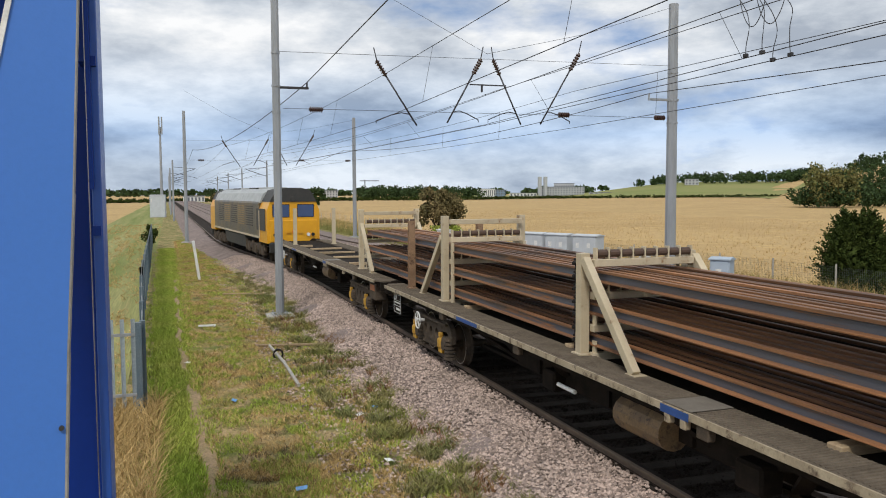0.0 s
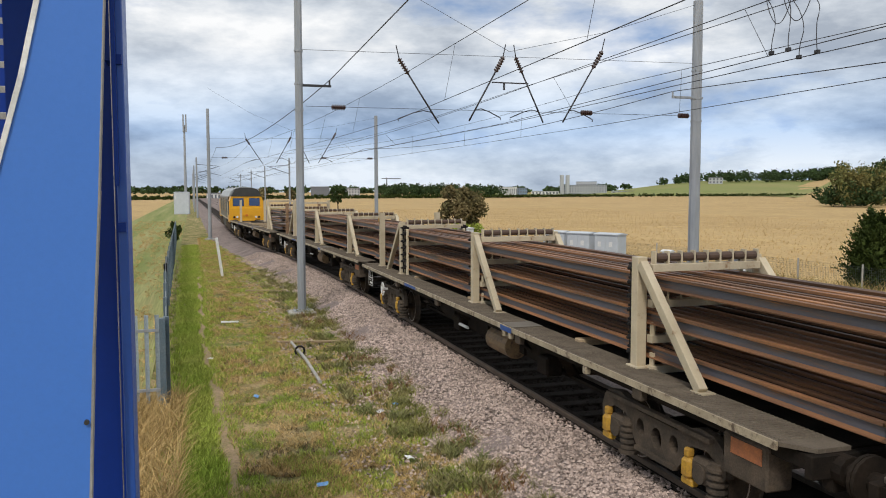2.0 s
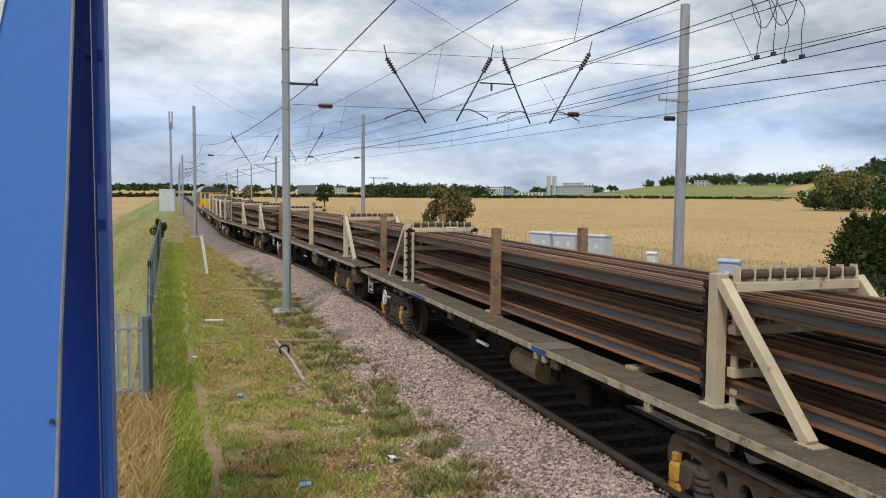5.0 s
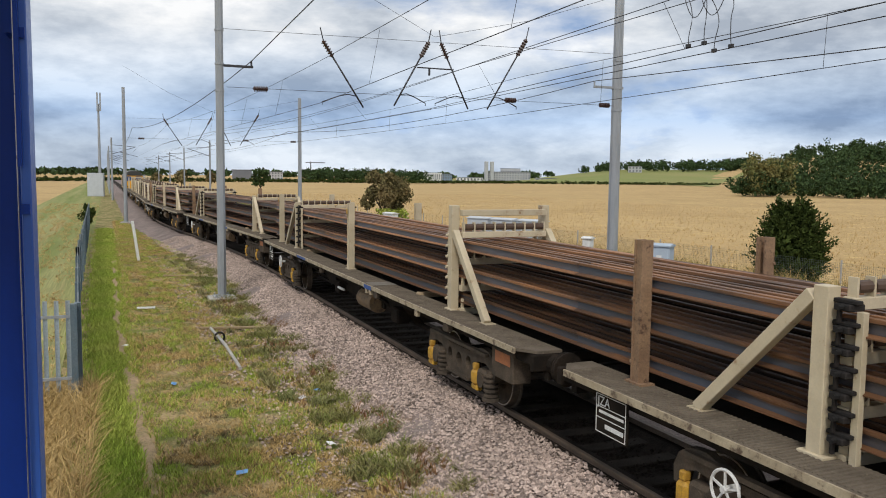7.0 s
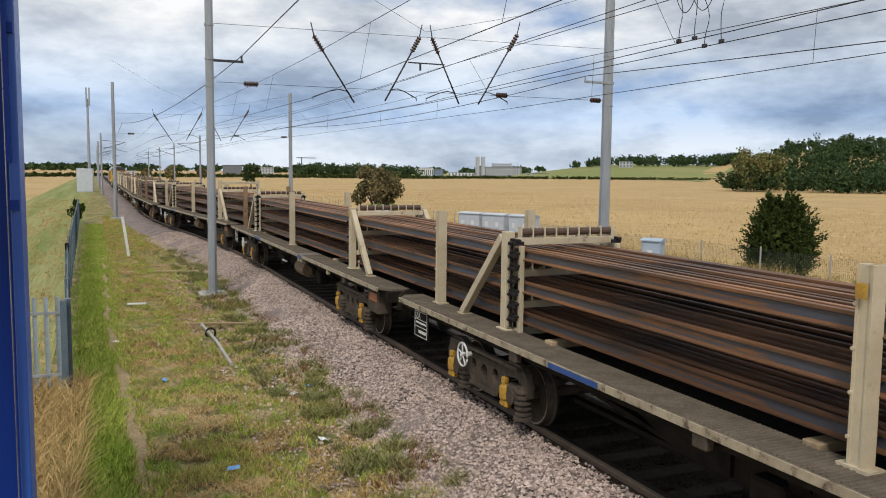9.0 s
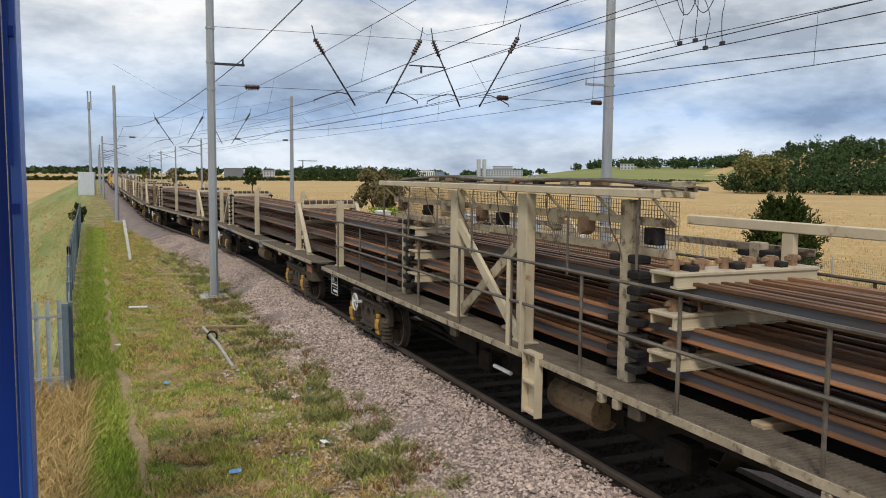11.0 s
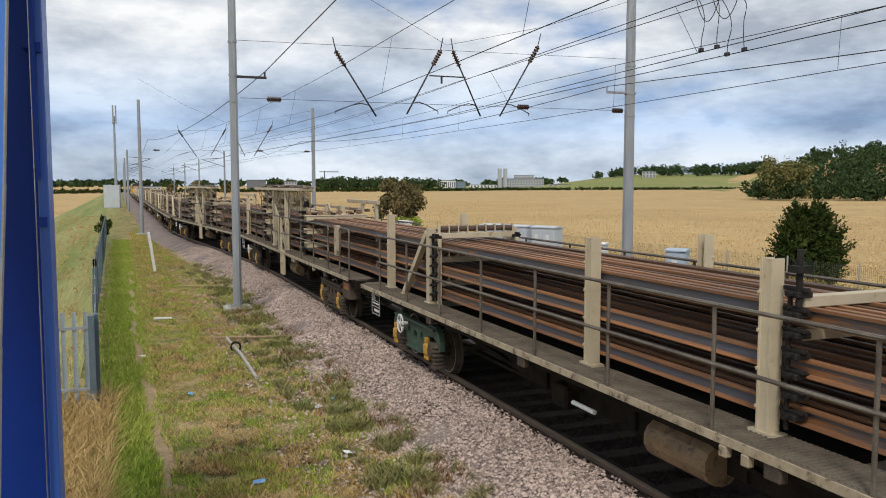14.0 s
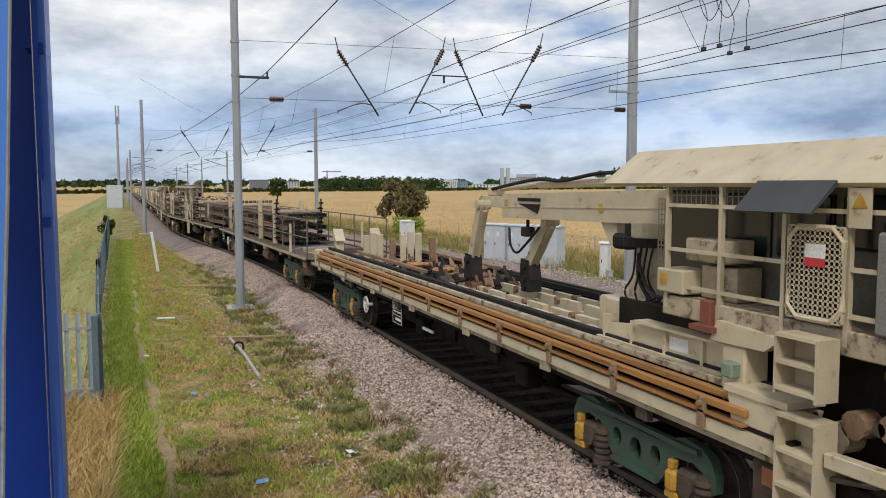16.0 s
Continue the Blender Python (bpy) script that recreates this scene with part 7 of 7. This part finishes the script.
# pasture on the crest
bm = bm_new()
rows = []
for i in range(28):
    az = 20 + i * 1.05
    rows.append([bm.verts.new((*polar(az, r), hill(*polar(az, r)) + 0.35)) for r in (500 + 130 * ease((az - 20) / 10) - 300 * ease((az - 39) / 4), 680, 740, 800, 870, 940, 1010, 1100, 1300)])
for a, b in zip(rows, rows[1:]):
    for j in range(len(a) - 1):
        bm.faces.new((a[j], b[j], b[j + 1], a[j + 1]))
tagged(part("pasture", bm, M_PASTURE, smooth=True), "pale green pasture rising to the far crest", "field", kind="structure")


def far_block(az0, az1, r, z1, label, mt, rows=3, cols=10, name="far_building", z0=-1.0):
    th = thing(name, label, "building", "far buildings")
    (xa, ya), (xb, yb) = polar(az0, r), polar(az1, r)
    L = math.hypot(xb - xa, yb - ya)
    th.matrix_basis = pose((xa + xb) / 2, (ya + yb) / 2, z0, 0, 0, math.degrees(math.atan2(yb - ya, xb - xa)))
    h = z1 - z0
    bm = bm_new()
    box(bm, -L / 2, L / 2, 0, 12, 0, h)
    part("wall", bm, mt, th)
    bm = bm_new()
    box(bm, -L / 2 - 0.3, L / 2 + 0.3, -0.3, 12.3, h, h + 0.4)
    part("roof", bm, M_FARDARK, th, "flat grey roof")
    for i in range(cols):
        for j in range(rows):
            w, hh = L / cols, h / rows
            bm = bm_new()
            box(bm, -L / 2 + i * w + w * 0.28, -L / 2 + i * w + w * 0.80, -0.12, 0.1, j * hh + hh * 0.25, j * hh + hh * 0.85)
            part("window", bm, M_FARDARK, th, "dark window")
    return th


far_block(21.1, 22.4, 690, 6.4, "white block with tall dark window strips far behind the field", M_WHITE, 1, 9)
far_block(22.4, 23.1, 700, 5.6, "bluish glass office block far behind the field", mat("blue_cladding", (0.22, 0.30, 0.40), None, 0.2, 0.4), 3, 4)
far_block(25.6, 28.6, 900, 9.2, "long pale hospital block with banded windows far off", M_PLAST, 4, 16)
far_block(26.5, 27.9, 905, 13.0, "pale upper storeys of the hospital block", M_PLAST, 1, 9)
far_block(23.4, 25.3, 880, 2.6, "low pale building far behind the field", M_WHITE, 1, 8)
far_block(28.9, 31.0, 880, 2.8, "low pale shed far behind the field", M_PLAST, 1, 6)
for az in (25.55, 25.95):
    x, y = polar(az, 890)
    bm = bm_new()
    box(bm, x - 1.7, x + 1.7, y, y + 3.4, -1, 20.5, 0.2)
    tagged(part("boiler_chimney", bm, M_PLAST), "square pale boiler chimney far off", "chimney", "chimneys")
far_block(7.9, 9.2, 690, 6.8, "grey block with upright fins far behind the field", M_FARDARK, 1, 9)
far_block(10.1, 11.3, 720, 5.6, "pale glass block far behind the field", M_PLAST, 3, 6)
far_block(0.9, 2.3, 420, 2.2, "low white industrial shed along the line", M_WHITE, 1, 6)
hx, hy = polar(35.7, 940)
far_block(35.3, 36.2, 930, hill(hx, hy) + 6.5, "pale farmhouse on the pasture crest", M_PLAST, 2, 4, "farmhouse", hill(hx, hy))
cx, cy = polar(13.2, 800)
bm = bm_new()
bar(bm, (cx, cy, -1), (cx, cy, 16.5), 0.9)
bar(bm, (cx - 5, cy, 15.5), (cx + 14, cy, 15.5), 0.8)
tagged(part("tower_crane", bm, M_FARDARK), "thin tower crane on the skyline", "crane")

# ---- loose stones and grass ----
NPR = np.random.default_rng(7)


def scatter_mesh(name, verts, faces, material, label, category):
    me = bpy.data.meshes.new(name)
    me.from_pydata(verts.tolist(), [], faces.tolist())
    me.materials.append(material)
    return tagged(new(name, me), label, category, kind="stuff")


def stones(name, x, y, z, size, material, label):
    """Angular stones, each an uneven octahedron."""
    n = len(x)
    base = np.array([(1, 0, 0), (0, 1, 0), (-1, 0, 0), (0, -1, 0), (0, 0, 1), (0, 0, -1)], float)
    v = np.repeat(base[None], n, 0) * NPR.uniform(0.55, 1.25, (n, 6, 1)) + NPR.normal(0, 0.16, (n, 6, 3))
    v *= (size * NPR.uniform(0.6, 1.4, n))[:, None, None] * np.array([1, 1, 0.75])
    a = NPR.uniform(0, math.tau, n)
    c, s = np.cos(a)[:, None], np.sin(a)[:, None]
    vx, vy = v[:, :, 0] * c - v[:, :, 1] * s, v[:, :, 0] * s + v[:, :, 1] * c
    v = np.stack([vx + x[:, None], vy + y[:, None], v[:, :, 2] + z[:, None]], 2)
    f = np.array([(0, 1, 4), (1, 2, 4), (2, 3, 4), (3, 0, 4), (1, 0, 5), (2, 1, 5), (3, 2, 5), (0, 3, 5)])
    faces = (np.arange(n)[:, None, None] * 6 + f[None]).reshape(-1, 3)
    return scatter_mesh(name, v.reshape(-1, 3), faces, material, label, "stones")


TX = np.vectorize(track_x)


def field(n, y0, y1, power=1.6):
    """Distances along the line, denser near the camera."""
    return y0 + (y1 - y0) * NPR.random(n) ** power


n = 60000
y = field(n, 4.0, 48.0, 1.7)
d = NPR.random(n) ** 0.9 * 2.0 + 0.85 + NPR.normal(0, 0.08, n)
h = np.array([bed(0, 0, (2.75 - q) / 13.75) if q < 2.75 else -0.40 for q in d])
stones("ballast_stones", TX(y) - d, y, h + 0.013, 0.029, M_STONE, "loose pinkish grey angular ballast stones on the shoulder")
n = 11000
y = field(n, 5.0, 40.0)
stones("stray_stones", TX(y) - 2.4 - NPR.random(n) ** 2.0 * 1.9, y, np.full(n, -0.395), 0.028, M_STONE, "stray ballast stones among the weeds")
n = 14000
y = field(n, 8.0, 60.0)
stones("far_stones", TX(y) + 4.6 + NPR.random(n) * 6.2, y, np.full(n, -0.11), 0.032, M_STONE, "ballast stones between the far tracks")
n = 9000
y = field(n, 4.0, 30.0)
stones("dark_stones", TX(y) - 1.1 + NPR.random(n) * 2.1, y, np.full(n, -0.135), 0.03, M_OILSHADE, "oily ballast stones between the rails, coloured darker for under-train shade")


def blades(name, x, y, z, height, width, material, label, lean=0.35, per=3):
    """Tufts of a few thin bent blades."""
    n = len(x)
    x, y, z, height = (np.repeat(q, per) for q in (x, y, z, height))
    m = n * per
    a = NPR.uniform(0, math.tau, m)
    r = NPR.uniform(0, 0.045, m)
    bx, by = x + r * np.cos(a), y + r * np.sin(a)
    hh = height * NPR.uniform(0.6, 1.3, m)
    w = width * NPR.uniform(0.7, 1.3, m)
    la = NPR.uniform(0, math.tau, m)
    lx, ly = lean * hh * np.cos(la), lean * hh * np.sin(la)
    wx, wy = -np.sin(a) * w, np.cos(a) * w
    p0 = np.stack([bx - wx, by - wy, z], 1)
    p1 = np.stack([bx + wx, by + wy, z], 1)
    p2 = np.stack([bx + wx * 0.7 + lx * 0.4, by + wy * 0.7 + ly * 0.4, z + hh * 0.6], 1)
    p3 = np.stack([bx - wx * 0.7 + lx * 0.4, by - wy * 0.7 + ly * 0.4, z + hh * 0.6], 1)
    p4 = np.stack([bx + lx * 1.4, by + ly * 1.4, z + hh], 1)
    v = np.stack([p0, p1, p2, p3, p4], 1).reshape(-1, 3)
    i = np.arange(m)[:, None] * 5
    faces = np.concatenate([i + np.array([[0, 1, 2]]), i + np.array([[0, 2, 3]]), i + np.array([[3, 2, 4]])])
    return scatter_mesh(name, v, faces, material, label, "grass")


def patchy(x, y, scale, cut, seed):
    """True where a slow noise is above cut."""
    return np.array([noise.noise(Vector((a * scale, b * scale, seed))) > cut for a, b in zip(x, y)])


def off_path(x, y):
    return (np.abs(x - 0.76 + 0.027 * np.minimum(y, 22) + 0.04 * np.sin(y * 3.1)) > 0.055 + 0.05 * np.sin(y * 1.7)) | (y > 38)


def keep(sel, *arrays):
    return [q[sel] for q in arrays]


n = 24000
y = field(n, 6.0, 60.0, 1.8)
x = NPR.normal(0.02, 0.27, n) - 0.004 * y
x, y = keep(off_path(x, y), x, y)
blades("lush_grass", x, y, np.full(len(x), -0.44), np.full(len(x), 0.13), 0.007, M_GRASS, "lush bright green grass strip along the fence", per=4)
n = 60000
y = field(n, 7.0, 70.0, 1.8)
x = 0.5 + NPR.random(n) * (TX(y) - 3.0)
x, y = keep(off_path(x, y) & patchy(x, y, 1.7, 0.0, 1.0), x, y)
blades("short_grass", x, y, np.full(len(x), -0.44), NPR.uniform(0.05, 0.12, len(x)), 0.007, M_GRASS, "short patchy green grass on the verge", per=3)
n = 70000
y = field(n, 7.0, 70.0, 1.8)
x = 0.3 + NPR.random(n) * (TX(y) - 2.9)
x, y = keep(off_path(x, y) & patchy(x, y, 1.9, -0.15, 4.0), x, y)
blades("dry_grass", x, y, np.full(len(x), -0.44), NPR.uniform(0.04, 0.11, len(x)), 0.006, M_DRY, "short dry straw-coloured grass on the verge", per=3, lean=0.8)
n = 22000
y = field(n, 7.0, 40.0, 1.5)
x = TX(y) - 1.95 - NPR.random(n) ** 1.1 * 1.7
x, y = keep(patchy(x, y, 2.1, 0.18, 7.0), x, y)
blades("weeds", x, y, np.full(len(x), -0.42), NPR.uniform(0.05, 0.2, len(x)), 0.010, mat("dark_weed", (0.16, 0.175, 0.055), (0.25, 0.21, 0.085), 0.7, 0.85, island=0.45), "dark green weeds at the ballast edge", per=5, lean=0.6)
cy = field(34, 8.0, 34.0, 1.2)
cx = TX(cy) - 1.9 - NPR.random(34) * 1.3
pick = NPR.integers(0, 34, 2400)
x, y = cx[pick] + NPR.normal(0, 0.13, 2400), cy[pick] + NPR.normal(0, 0.22, 2400)
blades("weed_clumps", x, y, np.full(2400, -0.42), NPR.uniform(0.06, 0.20, 2400), 0.008, mat("clump_weed", (0.14, 0.185, 0.038), (0.24, 0.21, 0.06), 0.9, 0.85, island=0.5), "bushy green weed clumps rooted in the ballast edge", per=5, lean=0.55)
n = 1500
y = field(n, 7.0, 26.0, 1.4)
x = TX(y) - 2.0 - NPR.random(n) ** 1.4 * 1.4
x, y = keep(patchy(x, y, 1.1, 0.22, 17.0), x, y)
blades("red_weeds", x, y, np.full(len(x), -0.40), np.full(len(x), 0.16), 0.010, mat("russet_weed", (0.24, 0.115, 0.05), (0.17, 0.10, 0.045), 0.7, 0.9, island=0.3), "russet dying weeds at the ballast edge", per=5, lean=0.6)
n = 26000
y = field(n, 7.0, 60.0, 1.8)
x = 0.5 + NPR.random(n) * (TX(y) - 2.9)
x, y = keep(off_path(x, y) & patchy(x, y, 2.3, 0.05, 23.0), x, y)
blades("brown_thatch", x, y, np.full(len(x), -0.44), NPR.uniform(0.03, 0.09, len(x)), 0.007, mat("dead_thatch", (0.19, 0.125, 0.062), (0.13, 0.09, 0.045), 0.7, 0.9, island=0.4), "dead brown grass matted through the verge", per=3, lean=0.9)
n = 16000
y = field(n, 12.0, 110.0, 1.5)
x = -1.0 - NPR.random(n) * 5.5
x, y = keep(patchy(x * 2.2, y * 0.25, 1.0, -0.1, 31.0), x, y)
blades("mown_stubble", x, y, np.full(len(x), -0.43), NPR.uniform(0.05, 0.13, len(x)), 0.010, M_DRY, "short bleached stubble on the mown track", per=3, lean=0.8)
n = 2600
y = NPR.uniform(7.5, 15.5, n)
x = NPR.uniform(-1.6, -0.25, n)
blades("straw_tufts", x, y, np.full(n, -0.44), NPR.uniform(0.2, 0.5, n), 0.006, M_DRY, "tall dry straw tufts by the fence corner", per=4, lean=0.7)
n = 20000
y = field(n, 8.0, 110.0, 1.4)
x = TX(y) + 11.2 + NPR.random(n) * 5.4
blades("trackside_grass", x, y, np.full(n, -0.55), NPR.uniform(0.25, 0.75, n), 0.012, M_WEED, "tall rough grass beyond the far track", per=3, lean=0.4)
n = 11000
y = field(n, 8.0, 110.0, 1.4)
x = TX(y) + 12.5 + NPR.random(n) * 4.6
blades("trackside_straw", x, y, np.full(n, -0.55), NPR.uniform(0.35, 0.85, n), 0.010, M_DRY, "tall bleached grass beyond the far track", per=3, lean=0.35)
n = 30000
y = field(n, 8.0, 190.0, 1.7)
x = TX(y) + 16.5 + NPR.random(n) ** 1.6 * 70
blades("wheat_ears", x, y, np.full(n, -0.97), NPR.uniform(0.1, 0.24, n), 0.02, mat("wheat_stalk", (0.55, 0.385, 0.17), (0.44, 0.30, 0.125), 0.2, 0.9, island=0.25), "standing ripe wheat stalks at the field edge", per=2, lean=0.4)
# bare worn line along the path
bm = bm_new()
rows = []
for i in range(90):
    yy = 5 + i * 0.4
    c = 0.76 + 0.07 * noise.noise(Vector((0, yy * 0.5, 2))) - 0.027 * min(yy, 22)
    w = 0.13 + 0.07 * noise.noise(Vector((3, yy * 1.1, 2)))
    rows.append([bm.verts.new((c + w * k, yy, lay(c + w * k, yy) + 0.022 + 0.03 * noise.noise(Vector((k * 2, yy * 1.3, 6))) - 0.02 * abs(k))) for k in (-1, 0, 1)])
for a, b in zip(rows, rows[1:]):
    for k in range(2):
        bm.faces.new((a[k], a[k + 1], b[k + 1], b[k]))
tagged(part("trodden_path", bm, mat("bare_soil", (0.37, 0.255, 0.15), (0.24, 0.19, 0.085), 3.5, 0.95, bump=0.8, bscale=25, fine=0.4), smooth=True), "narrow strip of bare brown soil through the grass", "path", kind="structure")

# ---- movement ----
def motions():
    for ob, u, span in MOVES:
        walk(ob, vehicle_rows(u, span, TIMES))
    step = 0.05
    for ob, y in SPINS:
        base = ob.location.copy()
        n = round(16.0 / step)
        walk(ob, [(i * step, pose(base.x, base.y, base.z, -math.degrees(SPEED * i * step / 0.42), 0, 0)) for i in range(n + 1)])


motions()
